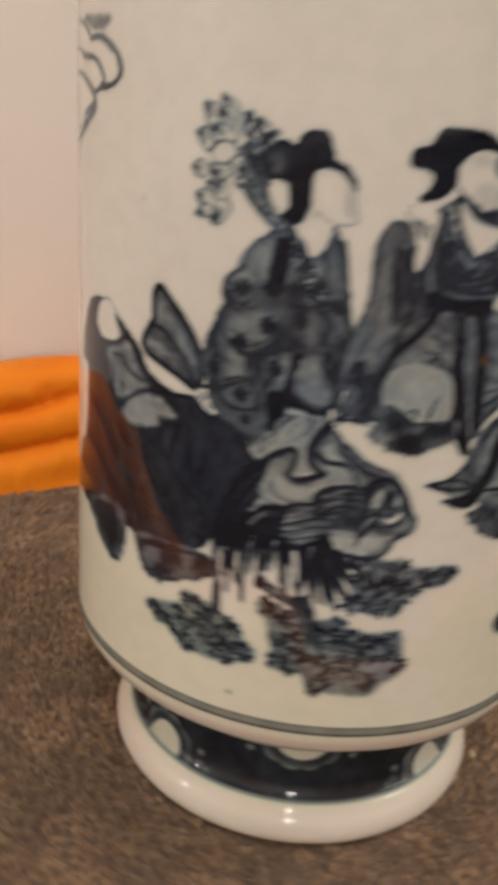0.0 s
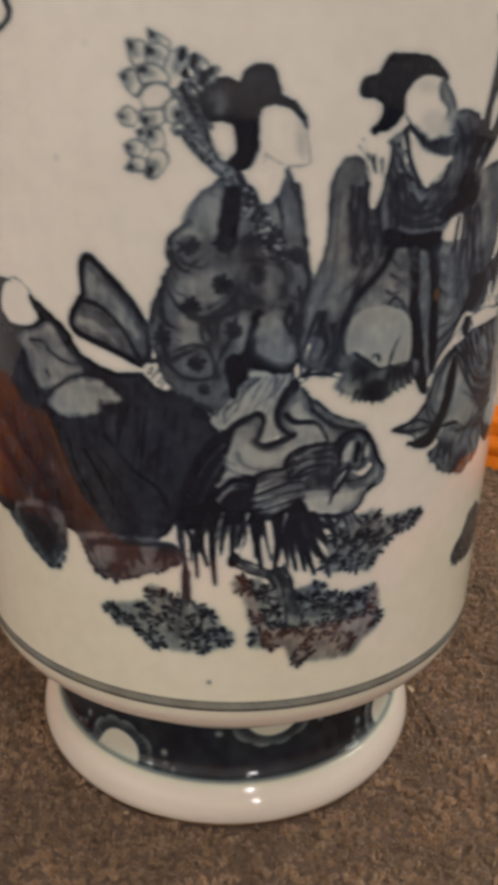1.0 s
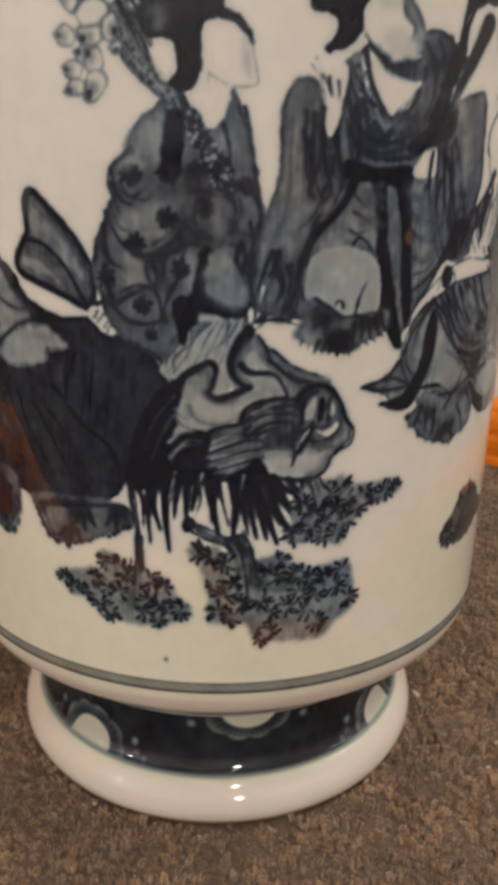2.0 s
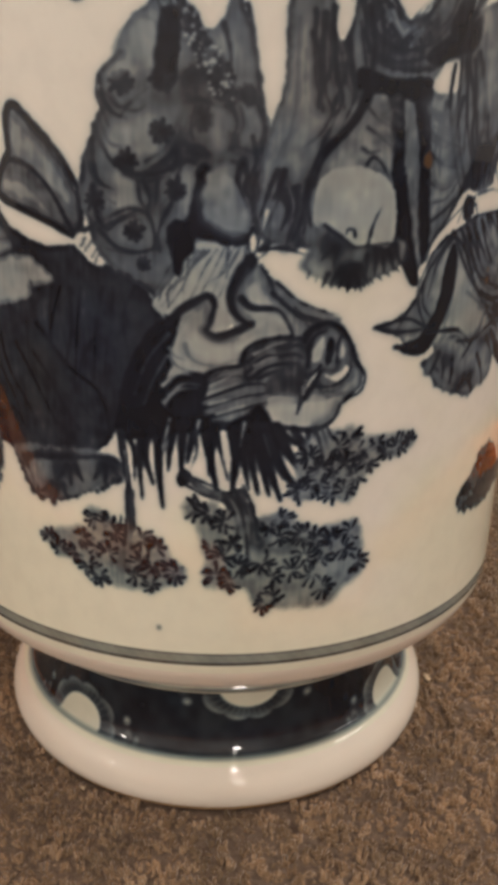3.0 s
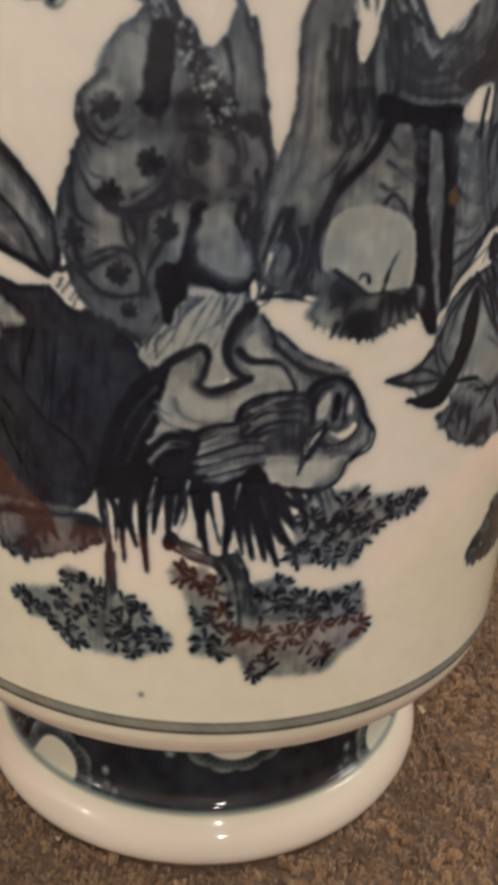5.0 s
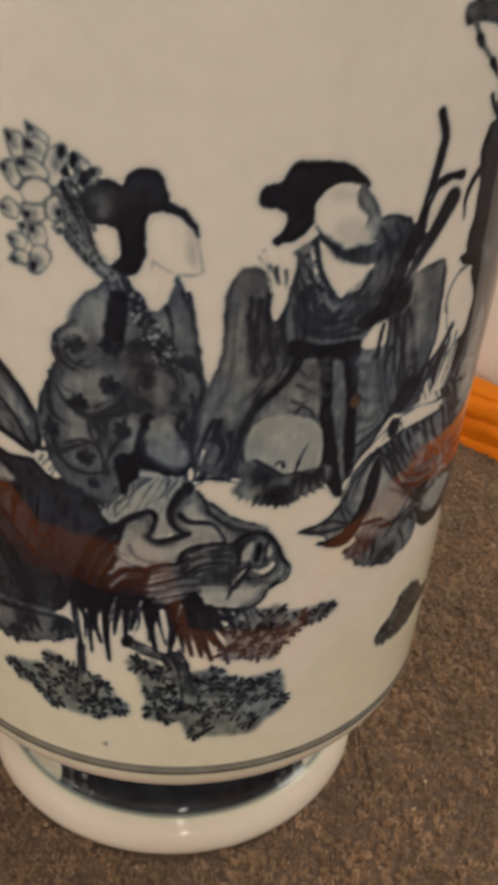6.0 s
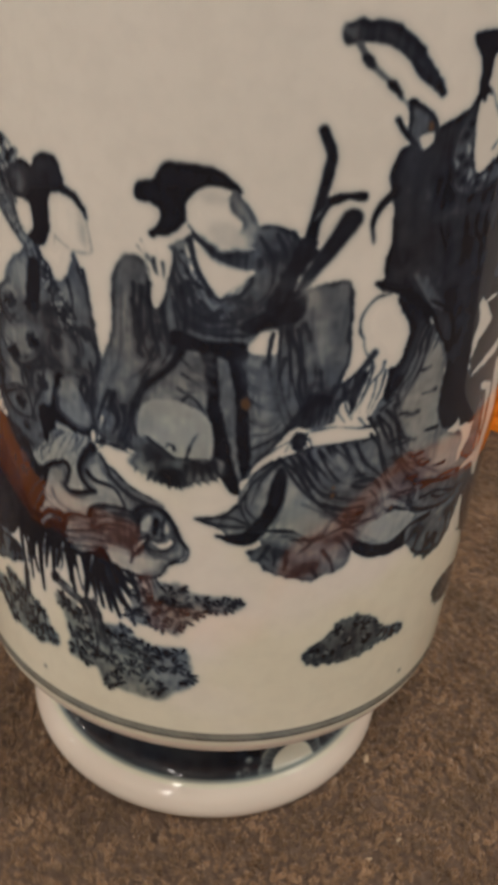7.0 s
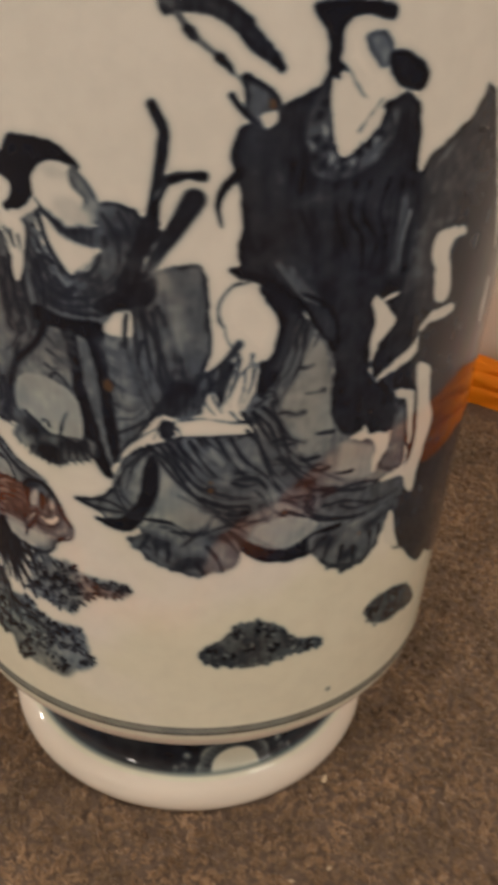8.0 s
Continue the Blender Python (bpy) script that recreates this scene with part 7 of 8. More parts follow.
brush.motif("painted_cloud", "grey painted cloud with dark leafy rosettes")
brush.wash(0.46, (-6, 138), (0, 144.5), (6.5, 144.5), (14, 142), (25.5, 141.5), (29.5, 138), (24, 135), (16.5, 133.5), (13, 130), (9.5, 123.5), (2.5, 127), (-4, 127.5), (-6, 131.5), soft=3.0)
brush.line(0.78, 1.2, (-1.5, 146), (0.5, 139.5), (2, 132.5))
brush.line(0.78, 1.2, (1.5, 146), (5, 139), (7.5, 133.5))
brush.line(0.70, 1.0, (0, 146), (3, 138.5), (4.5, 132))
brush.rosettes(3.3, (8.5, 142.5), (5, 140), (11, 138), (7.5, 135), (17, 139.5), (20.5, 137), (24, 138), (14.5, 135), (11, 131), (5.5, 131.5), (0.5, 134), (-3, 138), (4, 127.5), (8, 127), (-2.5, 128.5), (0.5, 130.5), (-5, 128.5))
brush.rosettes(2.6, (28, 139))

brush.motif("painted_small_cloud", "small dark grey painted cloud")
brush.fringe(0.7, 2.2, (95.5, 111), (83, 118), (79.5, 123), (72, 127), (64.5, 126.5), (61.5, 121.5), (56.5, 118.5), (53, 114.5), (57.5, 110.5), (66.5, 108.5), (75.5, 109), (85.5, 111), (95.5, 111))
brush.wash(0.68, (53, 114.5), (56.5, 118.5), (61.5, 121.5), (64.5, 126.5), (72, 127), (79.5, 123), (83, 118), (93.5, 115), (95.5, 111), (85.5, 111), (75.5, 109), (66.5, 108.5), (57.5, 110.5), soft=1.6)
brush.rosettes(2.0, (56.5, 115), (65, 123), (76, 121.5), (69, 116.5), (77, 115.5), (90.5, 113), (62, 113.5), (72, 125), (85, 114.5))

brush.motif("painted_small_cloud", "small dark grey painted cloud")
brush.fringe(0.7, 2.2, (137.5, 117), (121.5, 122), (114, 117.5), (121, 108.5), (133.5, 105.5), (147.5, 103.5))
brush.wash(0.70, (114, 117.5), (121.5, 122), (137.5, 117), (147.5, 103.5), (133.5, 105.5), (121, 108.5), soft=1.6)
brush.rosettes(2.2, (118.5, 115.5), (129.5, 117), (129, 108.5))

brush.motif("painted_seated_monk", "grey draped painted robe with a pale blank bald head")
brush.wash(0.44, (36.5, 194.5), (29, 188), (26.5, 181), (21.5, 174), (13.5, 171), (20.5, 168), (23, 165), (29.5, 162.5), (32.5, 164), (37, 155), (44.5, 150.5), (52.5, 149.5), (58.5, 153.5), (58.5, 161.5), (62.5, 161.5), (67, 156), (72.5, 153.5), (81.5, 153.5), (88.5, 158.5), (90, 148.5), (99.5, 143.5), (109.5, 145.5), (113.5, 156), (124, 159), (123, 168.5), (109.5, 180.5), (105, 189.5), (94.5, 195), (88, 203.5), (85.5, 220), (84, 226.5), (76, 233), (72, 236), (70, 230.5), (66, 218.5), (64, 212), (59, 207.5), (64, 202), (58.5, 197.5), (49.5, 199.5), (42.5, 197))
brush.wash(0.40, (75.5, 230), (84, 223.5), (86.5, 207), (89.5, 196), (82, 188.5), (75, 191.5), (68.5, 202), (69, 212), (72.5, 221))
brush.wash(0.42, (41, 191.5), (48, 178), (40.5, 170), (34.5, 163.5), (37, 173), (39, 184.5))
brush.wash(0.94, (55, 246.5), (62, 247.5), (68.5, 244.5), (75, 236), (73.5, 227), (69.5, 215), (65, 211), (64, 220), (69, 226), (69.5, 233.5), (66.5, 239), (62.5, 242.5), (58.5, 243.5))
brush.folds(0.78, 0.6, 4, [(72, 234.5), (82, 229.5)], [(66, 210.5), (75, 215)])
brush.wash(0.02, (53.5, 235.5), (55, 240.5), (59.5, 243.5), (64, 241.5), (68, 235.5), (70, 229.5), (68.5, 223.5), (64.5, 221), (60, 222.5), (56, 227), (54.5, 231))
brush.line(0.85, 0.9, (60.5, 243), (56.5, 242), (53.5, 237.5), (53.5, 233), (55, 230.5))
brush.line(0.6, 0.7, (55, 230.5), (56, 227), (59.5, 222.5), (64, 221), taper=1)
brush.wash(0.02, (60, 221.5), (64, 221), (64, 213), (61, 205.5), (56, 203), (53.5, 205.5), (54.5, 210.5), (57.5, 215.5))
brush.line(0.75, 2.4, (59, 226), (55, 220), (48.5, 215), (44.5, 208.5), taper=1)
brush.folds(0.75, 0.6, 6, [(45.5, 215), (56.5, 221.5)], [(43.5, 204.5), (57.5, 207.5)])
brush.wash(0.0, (27, 187), (29.5, 192.5), (38, 199.5), (43, 201.5), (46, 205.5), (50.5, 203), (64, 202), (63.5, 198.5), (55.5, 198), (44, 197.5), (39.5, 195), (33.5, 192))
brush.line(0.8, 0.9, (27, 187), (29.5, 192.5), (38, 199.5), (43, 202.5), taper=1, halo=0.22)
brush.line(0.8, 0.8, (29, 188.5), (33.5, 192), (39.5, 195), (44, 197), (55.5, 198), (64.5, 198.5))
brush.line(0.7, 0.8, (44, 202.5), (50.5, 203.5), (58, 202.5), (64, 202.5))
brush.wash(0.5, (42, 204.5), (46, 212.5), (52.5, 218), (57, 222), (56, 215.5), (53.5, 207.5), (49, 204.5), (44, 203), soft=1.2)
brush.wash(0.88, (40, 205), (42.5, 210.5), (46.5, 213.5), (48.5, 212), (44.5, 207), (42.5, 203), soft=1.6)
brush.folds(0.85, 0.8, 8, [(45, 212), (56.5, 221.5)], [(43.5, 203.5), (56.5, 205.5)])
brush.wash(0.82, (54, 215.5), (56.5, 220.5), (58.5, 219.5), (57, 214), (55, 207.5), (53.5, 207.5), soft=1.8)
brush.line(0.85, 1.0, (59.5, 221.5), (58.5, 215.5), (56, 207.5), taper=1, halo=0.22)
brush.line(0.8, 0.8, (63.5, 220.5), (63, 214), (60.5, 206.5), taper=1, halo=0.22)
brush.wash(0.02, (51, 210), (53, 212), (54.5, 207.5), (53, 203.5), (50.5, 204.5))
brush.folds(0.8, 0.7, 4, [(39.5, 202.5), (43.5, 201.5)], [(36.5, 195.5), (43, 196)])
brush.wash(0.93, (36.5, 191), (38.5, 188), (38.5, 179), (35.5, 170), (31, 163), (26, 162.5), (19.5, 165.5), (27.5, 167.5), (33, 176), (34, 184.5))
brush.line(0.85, 1.0, (35, 192), (29, 185), (26, 177), (29.5, 169.5), taper=1, halo=0.22)
brush.line(0.8, 0.8, (13.5, 171), (21, 169.5), (29.5, 169.5), (34, 172), taper=1, halo=0.22)
# folds of the robe
brush.line(0.85, 1.0, (39.5, 193), (44.5, 183), (51, 176), (60.5, 173), (65.5, 172), (61, 170.5), (51, 172.5), taper=1, halo=0.22)
brush.line(0.85, 1.0, (44, 195.5), (49, 185), (57, 178), (65, 179.5), (70.5, 173.5), (67.5, 168), (59.5, 169.5), taper=1, halo=0.22)
brush.line(0.85, 0.9, (51, 197.5), (54.5, 189), (62.5, 185), (70, 177.5), taper=1, halo=0.22)
brush.line(0.85, 0.9, (58.5, 197.5), (62, 190.5), (69, 184.5), (77, 174.5), (87, 169), taper=1, halo=0.22)
brush.line(0.8, 0.9, (65.5, 202.5), (71.5, 193.5), (79, 183.5), (91.5, 175.5), (99.5, 174.5), taper=1, halo=0.22)
brush.line(0.8, 0.9, (66.5, 207), (74, 198.5), (82, 186.5), (94.5, 178.5), taper=1, halo=0.22)
brush.line(0.85, 1.0, (34.5, 163.5), (42, 166), (48.5, 161.5), (54.5, 170.5), (61, 166.5), (71, 169.5), taper=1, halo=0.22)
brush.line(0.85, 1.0, (73.5, 175), (84, 175.5), (83, 169.5), (97.5, 164), (111.5, 164), taper=1, halo=0.22)
brush.wash(0.35, (40, 188), (47, 178), (52.5, 168), (45.5, 165.5), (37.5, 169.5), (39.5, 179), soft=3.0)
brush.wash(0.40, (74, 221), (83.5, 220.5), (87, 203.5), (88, 191), (81, 194), (76, 208), soft=3.0)
brush.wash(0.54, (50, 190.5), (59.5, 185), (69.5, 179), (69, 172.5), (57.5, 174), (50.5, 181.5), soft=2.4)
brush.line(0.88, 1.2, (36.5, 193), (42, 188), (47.5, 179.5), (54.5, 173), (65.5, 171.5), taper=1)
brush.line(0.88, 1.2, (41, 194.5), (47.5, 183), (55.5, 177), (67.5, 177), taper=1)
brush.line(0.88, 1.2, (47, 196), (51.5, 188.5), (57, 183.5), (66, 184), (70, 179), (72.5, 171.5), (68.5, 168.5), (59.5, 169.5), taper=1)
brush.line(0.86, 1.1, (54, 197.5), (57.5, 192), (61.5, 186.5), (68, 182.5), taper=1, halo=0.22)
brush.line(0.86, 1.1, (49.5, 197), (54.5, 189), (59.5, 186), taper=1, halo=0.22)
brush.line(0.88, 1.2, (61, 205.5), (65.5, 198.5), (69, 188), (75, 178), (84.5, 173), taper=1)
brush.line(0.88, 1.2, (64, 205.5), (70, 195), (78, 183.5), (84, 175.5), taper=1)
brush.line(0.86, 1.1, (69, 208.5), (72.5, 198), (77.5, 187), (85, 181), taper=1, halo=0.22)
brush.line(0.84, 1.0, (64.5, 207.5), (69, 210.5), (71.5, 206.5), taper=1, halo=0.22)
brush.line(0.88, 1.2, (73.5, 176), (85, 175), (83, 169.5), (78, 168), taper=1)
brush.line(0.88, 1.2, (77.5, 170.5), (89.5, 165), (107, 163.5), (122.5, 166), taper=1)
brush.line(0.86, 1.1, (88.5, 158), (99, 160), (112.5, 161.5), taper=1, halo=0.22)
brush.line(0.88, 1.3, (29.5, 168), (42, 167.5), (50.5, 162.5), (55, 170.5), (60, 168), (65, 164), taper=1)
brush.line(0.86, 1.1, (13.5, 171), (23, 172.5), (31, 169.5), (36, 172.5), taper=1, halo=0.22)
brush.line(0.84, 1.0, (27, 180.5), (28, 175.5), (31, 172), taper=1, halo=0.22)
brush.line(0.86, 1.2, (70, 230.5), (68.5, 221.5), (65, 213.5), taper=1)
brush.line(0.86, 1.2, (73, 232), (71, 221.5), (67.5, 213.5), taper=1)
brush.line(0.82, 1.0, (76, 229.5), (76, 221), (72.5, 211.5), (69.5, 207), taper=1, halo=0.22)
brush.line(0.84, 1.0, (44.5, 177.5), (51, 174), (57.5, 174), taper=1, halo=0.22)
brush.line(0.84, 1.0, (70.5, 173.5), (76, 169), (85.5, 164), taper=1, halo=0.22)
brush.wash(0.30, (92, 192), (102, 189), (107, 181), (101, 178), (92, 182), soft=2.5)
brush.wash(0.6, (88.5, 176.5), (103.5, 176.5), (121, 169), (117, 163), (102, 164), (89.5, 168.5), soft=2.0)
brush.line(0.84, 1.2, (87.5, 174.5), (101.5, 176), (120, 171), taper=1)
brush.shade(0.62, 2.4, (50.5, 183.5), (57, 176), (65.5, 174))
brush.shade(0.62, 2.4, (68, 195.5), (75.5, 184), (83.5, 177))
brush.shade(0.38, 2.4, (43, 179.5), (48, 172.5), (45.5, 166.5))
brush.shade(0.38, 3.0, (79, 217.5), (83, 204), (82.5, 197.5))
brush.line(0.86, 1.6, (79.5, 219), (77.5, 218.5), (75, 218.5), taper=1)
brush.line(0.86, 1.6, (83.5, 211), (81, 210.5), (78.5, 210.5), taper=1)
brush.line(0.86, 1.6, (78.5, 204.5), (76.5, 204), (74, 204), taper=1)
brush.line(0.86, 1.6, (88.5, 197), (86, 197), (83, 197), taper=1)
brush.line(0.86, 1.6, (77.5, 195), (75, 194.5), (72.5, 194.5), taper=1)
brush.line(0.86, 1.6, (84.5, 189), (82, 188.5), (79, 188.5), taper=1)
brush.line(0.86, 1.6, (88.5, 184.5), (86, 184), (83, 184.5), taper=1)
brush.line(0.86, 1.6, (84, 180.5), (81.5, 180.5), (78.5, 180.5), taper=1)
brush.line(0.86, 1.6, (76, 188), (73.5, 188), (71, 188), taper=1)
brush.line(0.86, 1.6, (97, 181.5), (94, 181.5), (91, 182), taper=1)
brush.line(0.86, 1.6, (94, 175.5), (91.5, 175.5), (88, 176), taper=1)
brush.fringe(0.72, 3.0, (30.5, 160), (36, 154), (43, 150.5), (51, 149), (58, 153.5))
brush.wash(0.58, (30.5, 160), (36.5, 163.5), (45.5, 161.5), (57, 160.5), (57.5, 153.5), (51, 149.5), (43, 150.5), (36, 154), soft=1.6)
brush.wash(0.8, (34.5, 161.5), (39, 162), (37.5, 157), (35, 157.5), soft=2.0)
brush.wash(0.9, (59.5, 165.5), (68.5, 159), (77.5, 156.5), (86, 161), (96, 162.5), (92, 156), (83.5, 152), (72.5, 152), (65.5, 155.5), (61.5, 161))
brush.wash(0.30, (67, 164), (73.5, 168.5), (81.5, 168), (87.5, 164), (82.5, 159), (75.5, 157.5))
brush.fringe(0.75, 3.0, (89, 156.5), (92, 148), (99.5, 143.5), (109.5, 145.5), (113.5, 156))
brush.wash(0.68, (89.5, 157), (98, 161), (110, 164.5), (122.5, 164), (123, 157), (112.5, 155), (109.5, 146), (99.5, 143.5), (92, 148), soft=1.6)
brush.spots(0.92, 1.2, (53.5, 180), (76, 170.5))
brush.rust(0.8, (53.5, 180), (76, 170.5))
brush.rust(0.5, (104, 155.5), (53.5, 182.5))
brush.wash(0.92, (62.7, 242.2), (68.7, 239.3), (72.8, 236.1), (74.2, 230.2), (72.6, 222.7), (68.8, 216.4), (66.3, 210.1), (64.7, 214.5), (67.2, 221.4), (68.7, 227.4), (68.4, 233.3), (64.9, 238), soft=1)
brush.shade(0.7, 1.4, (72.6, 233.2), (71.8, 225.8), (69.7, 219))
brush.line(0.88, 1.07, (75.4, 233.1), (74.2, 227.2), (74, 221.1), (71.6, 216.3), (68.4, 212), taper=1, halo=0.2)
brush.line(0.88, 1.07, (76.8, 230.8), (76.6, 224), (75.1, 217.6), (71.9, 213.4), taper=1, halo=0.2)
brush.line(0.55, 0.82, (74.5, 232.4), (73.1, 227.3), (72.7, 221.2), (70.1, 215.9), taper=1, halo=0.2)
brush.wash(0.82, (42.6, 214.7), (47.1, 213.8), (48.7, 211.2), (45.4, 207), (41.2, 204.2), (36.5, 202.7), (37.8, 206.4), (40.2, 210.7), soft=1.8)
brush.shade(0.95, 2.2, (41.7, 209.7), (44.4, 211.8), (46.5, 212.7))
brush.line(0.84, 0.98, (59.1, 223), (57.4, 218.5), (54.1, 215.3), (50.1, 211.3), (46.8, 207.1), taper=1, halo=0.2)
brush.line(0.84, 0.98, (62.7, 223), (62.2, 220), (59.7, 216.9), (57.9, 212.2), (57.6, 207.4), taper=1, halo=0.2)
brush.line(0.82, 0.82, (52.7, 215.3), (52.8, 210.6), (55.2, 205.7), taper=1, halo=0.2)
brush.line(0.82, 0.82, (50.1, 212), (51.1, 208.1), (53.5, 204.9), taper=1, halo=0.2)
brush.line(0.8, 0.82, (61, 218.5), (61.1, 213.8), (59.8, 207.4), taper=1, halo=0.2)
brush.line(0.85, 0.82, (57.8, 205.8), (61, 202.8), (64.7, 203.7), taper=1, halo=0.2)
brush.line(0.86, 1.15, (35.8, 193.6), (39.7, 188), (44.8, 181.3), (51.3, 176), (60.7, 172.6), (65.5, 172), taper=1, halo=0.2)
brush.line(0.86, 1.15, (38.8, 194), (43.6, 188.3), (49.4, 181.5), (57.1, 178), (62.6, 177.4), taper=1, halo=0.2)
brush.line(0.86, 1.07, (41.6, 194.3), (46, 188.5), (51.5, 182.3), (58.4, 180.2), taper=1, halo=0.2)
brush.line(0.86, 1.15, (44.1, 194.5), (49, 188.6), (53.8, 184.1), (62.6, 186), (67.8, 184.7), taper=1, halo=0.2)
brush.line(0.84, 0.98, (47.5, 195.5), (52.3, 190.5), (56.4, 186.7), taper=1, halo=0.2)
brush.line(0.84, 1.07, (51.4, 196.5), (56.2, 192.3), (59.7, 186.6), taper=1, halo=0.2)
brush.line(0.84, 0.98, (58.6, 196.5), (62.1, 191.4), (66.5, 186.3), taper=1, halo=0.2)
brush.line(0.88, 1.23, (64, 205.6), (69.2, 200.4), (73.7, 189.6), (79.8, 181.7), taper=1, halo=0.2)
brush.line(0.88, 1.23, (66.6, 207.2), (71.8, 202), (74.9, 193.1), (82.5, 186.7), taper=1, halo=0.2)
brush.line(0.86, 1.15, (62.8, 199.9), (67.3, 193.7), (71.4, 185.3), (76.2, 180.2), taper=1, halo=0.2)
brush.line(0.86, 1.07, (69.7, 208.7), (73.3, 204.8), (77.2, 203.9), taper=1, halo=0.2)
brush.line(0.86, 1.15, (60, 183.4), (66.4, 183.1), (70, 179.1), (68, 173.7), (71.4, 167.2), taper=1, halo=0.2)
brush.line(0.88, 1.31, (51.2, 176.8), (57.7, 174.2), (64.7, 173.9), (64, 171.1), (57.9, 171.4), (51.5, 173.2), taper=1, halo=0.2)
brush.blossoms(0.95, 1.3, (63.6, 171.7))
brush.line(0.86, 1.07, (64.4, 169.8), (59.8, 167.5), (53.6, 164.8), (50.3, 160.7), taper=1, halo=0.2)
brush.line(0.84, 0.98, (42.5, 164.3), (48.6, 163.6), (53.9, 160.8), taper=1, halo=0.2)
brush.line(0.86, 1.15, (79.8, 181.7), (84, 177.2), (82.4, 173.7), (85.2, 169.2), taper=1, halo=0.2)
brush.line(0.86, 1.23, (84, 177.2), (91.6, 176.6), (100.3, 173.4), (108.8, 173.9), taper=1, halo=0.2)
brush.line(0.84, 1.07, (88.4, 170.5), (96.3, 170.6), (108.2, 166.6), (118.4, 167.5), taper=1, halo=0.2)
brush.line(0.84, 0.98, (85.1, 167.3), (95.5, 163.8), (106.8, 162.4), taper=1, halo=0.2)
brush.line(0.84, 0.98, (13, 170.9), (19.5, 169.2), (28, 169.1), taper=1, halo=0.2)
brush.line(0.84, 0.98, (24.7, 176.9), (21.5, 172.5), (19.4, 168.3), taper=1, halo=0.2)
brush.line(0.86, 1.07, (33.5, 192.5), (29.3, 188.5), (26.3, 182.7), (24.7, 176.9), taper=1, halo=0.2)
brush.line(0.84, 0.98, (35.8, 192), (31.3, 186.1), (29.2, 177.7), taper=1, halo=0.2)
brush.shade(0.62, 2, (50.4, 185.1), (56.8, 181.6), (64.6, 181.4))
brush.shade(0.62, 2, (69.4, 195.3), (73.8, 186), (79.1, 178))
brush.shade(0.36, 2.6, (41.8, 173.7), (48.2, 170.3), (53, 169.5))
brush.shade(0.34, 2.4, (78.5, 222.3), (81.3, 214.2), (82.1, 204.2))
brush.line(0.84, 0.74, (39.5, 200.3), (41, 197.6), (40.3, 194.9), taper=1, halo=0.2)
brush.line(0.84, 0.74, (41.5, 201.5), (43.1, 197.8), (42.6, 195.1), taper=1, halo=0.2)
brush.line(0.84, 0.74, (43.6, 200), (44.6, 197.4), (44.1, 195.7), taper=1, halo=0.2)
brush.wash(0.84, (38.4, 200.7), (41.3, 202.6), (42.9, 199.4), (41.6, 195.9), (39, 196.9), soft=1.2)
brush.wash(0.45, (33.3, 162.1), (37.9, 165.8), (46.9, 162.5), (58.4, 164.3), (63.5, 157.1), (61.6, 150.7), (51.2, 148.8), (43.6, 152.6), (37.1, 156.6), soft=1.8)
brush.shade(0.86, 2.6, (35.5, 161.8), (40.5, 159.5))
brush.shade(0.9, 2.8, (45.7, 152.9), (51, 153.7))
brush.shade(0.82, 2.4, (54.9, 162.8), (62.4, 163))
brush.line(0.84, 1.8, (35.5, 161.8), (34.6, 159.6), (33, 157), taper=1, halo=0.2)
brush.line(0.84, 1.8, (37.6, 160.3), (38, 157.7), (38, 154.8), taper=1, halo=0.2)
brush.line(0.84, 1.8, (41.3, 159.4), (41.8, 156.1), (41.5, 152.6), taper=1, halo=0.2)
brush.line(0.84, 1.8, (47.6, 153.8), (47, 151.6), (45.5, 149.6), taper=1, halo=0.2)
brush.line(0.84, 1.8, (50.4, 152.6), (51.4, 150.8), (53.2, 148.1), taper=1, halo=0.2)
brush.line(0.8, 1.6, (53.4, 159), (56.5, 154.5), (58.4, 149.4), taper=1, halo=0.2)
brush.line(0.8, 1.6, (49.4, 163.5), (47.8, 161.2), (45.1, 158.5), taper=1, halo=0.2)
brush.line(0.8, 1.6, (57.4, 163.2), (60.3, 160.4), (62.7, 156.9), taper=1, halo=0.2)
brush.wash(0.5, (86.2, 160.1), (94.2, 160.1), (102.4, 161.8), (114.2, 162.9), (114.4, 152.2), (109.3, 146.7), (101.4, 144.6), (92.1, 148.2), (85.6, 154.1), soft=1.6)
brush.shade(0.88, 3, (88.8, 156.4), (92.8, 156.4))
brush.shade(0.86, 2.6, (99.6, 148), (102, 148.3))
brush.shade(0.86, 3, (107.9, 157.9), (114.4, 160.3))
brush.line(0.86, 1.8, (90.8, 158), (88.8, 156), (86.2, 152.9), taper=1, halo=0.2)
brush.line(0.86, 1.8, (92.8, 156.4), (92, 152.5), (91, 148), taper=1, halo=0.2)
brush.line(0.86, 1.8, (97.7, 152.2), (97.5, 148.7), (96.9, 145), taper=1, halo=0.2)
brush.line(0.84, 1.8, (102.4, 150.7), (103, 146.8), (102.6, 143.2), taper=1, halo=0.2)
brush.line(0.84, 1.6, (108.7, 154.4), (109.4, 150.7), (109.2, 146.2), taper=1, halo=0.2)
brush.line(0.84, 1.6, (112.6, 155.5), (112.9, 151.9), (112.5, 148.2), taper=1, halo=0.2)
brush.shade(0.34, 2.6, (72.8, 206.8), (78.6, 199.6), (78.7, 192.6))
brush.shade(0.32, 2.4, (52.2, 192.2), (56.2, 188.8), (58.2, 183.4))
brush.shade(0.34, 2.4, (69.9, 177.2), (75.2, 174.7), (70.6, 171.5))
brush.line(0.86, 0.9, (65.6, 210.8), (68.8, 211.9), (71, 208.3), taper=1, halo=0.2)
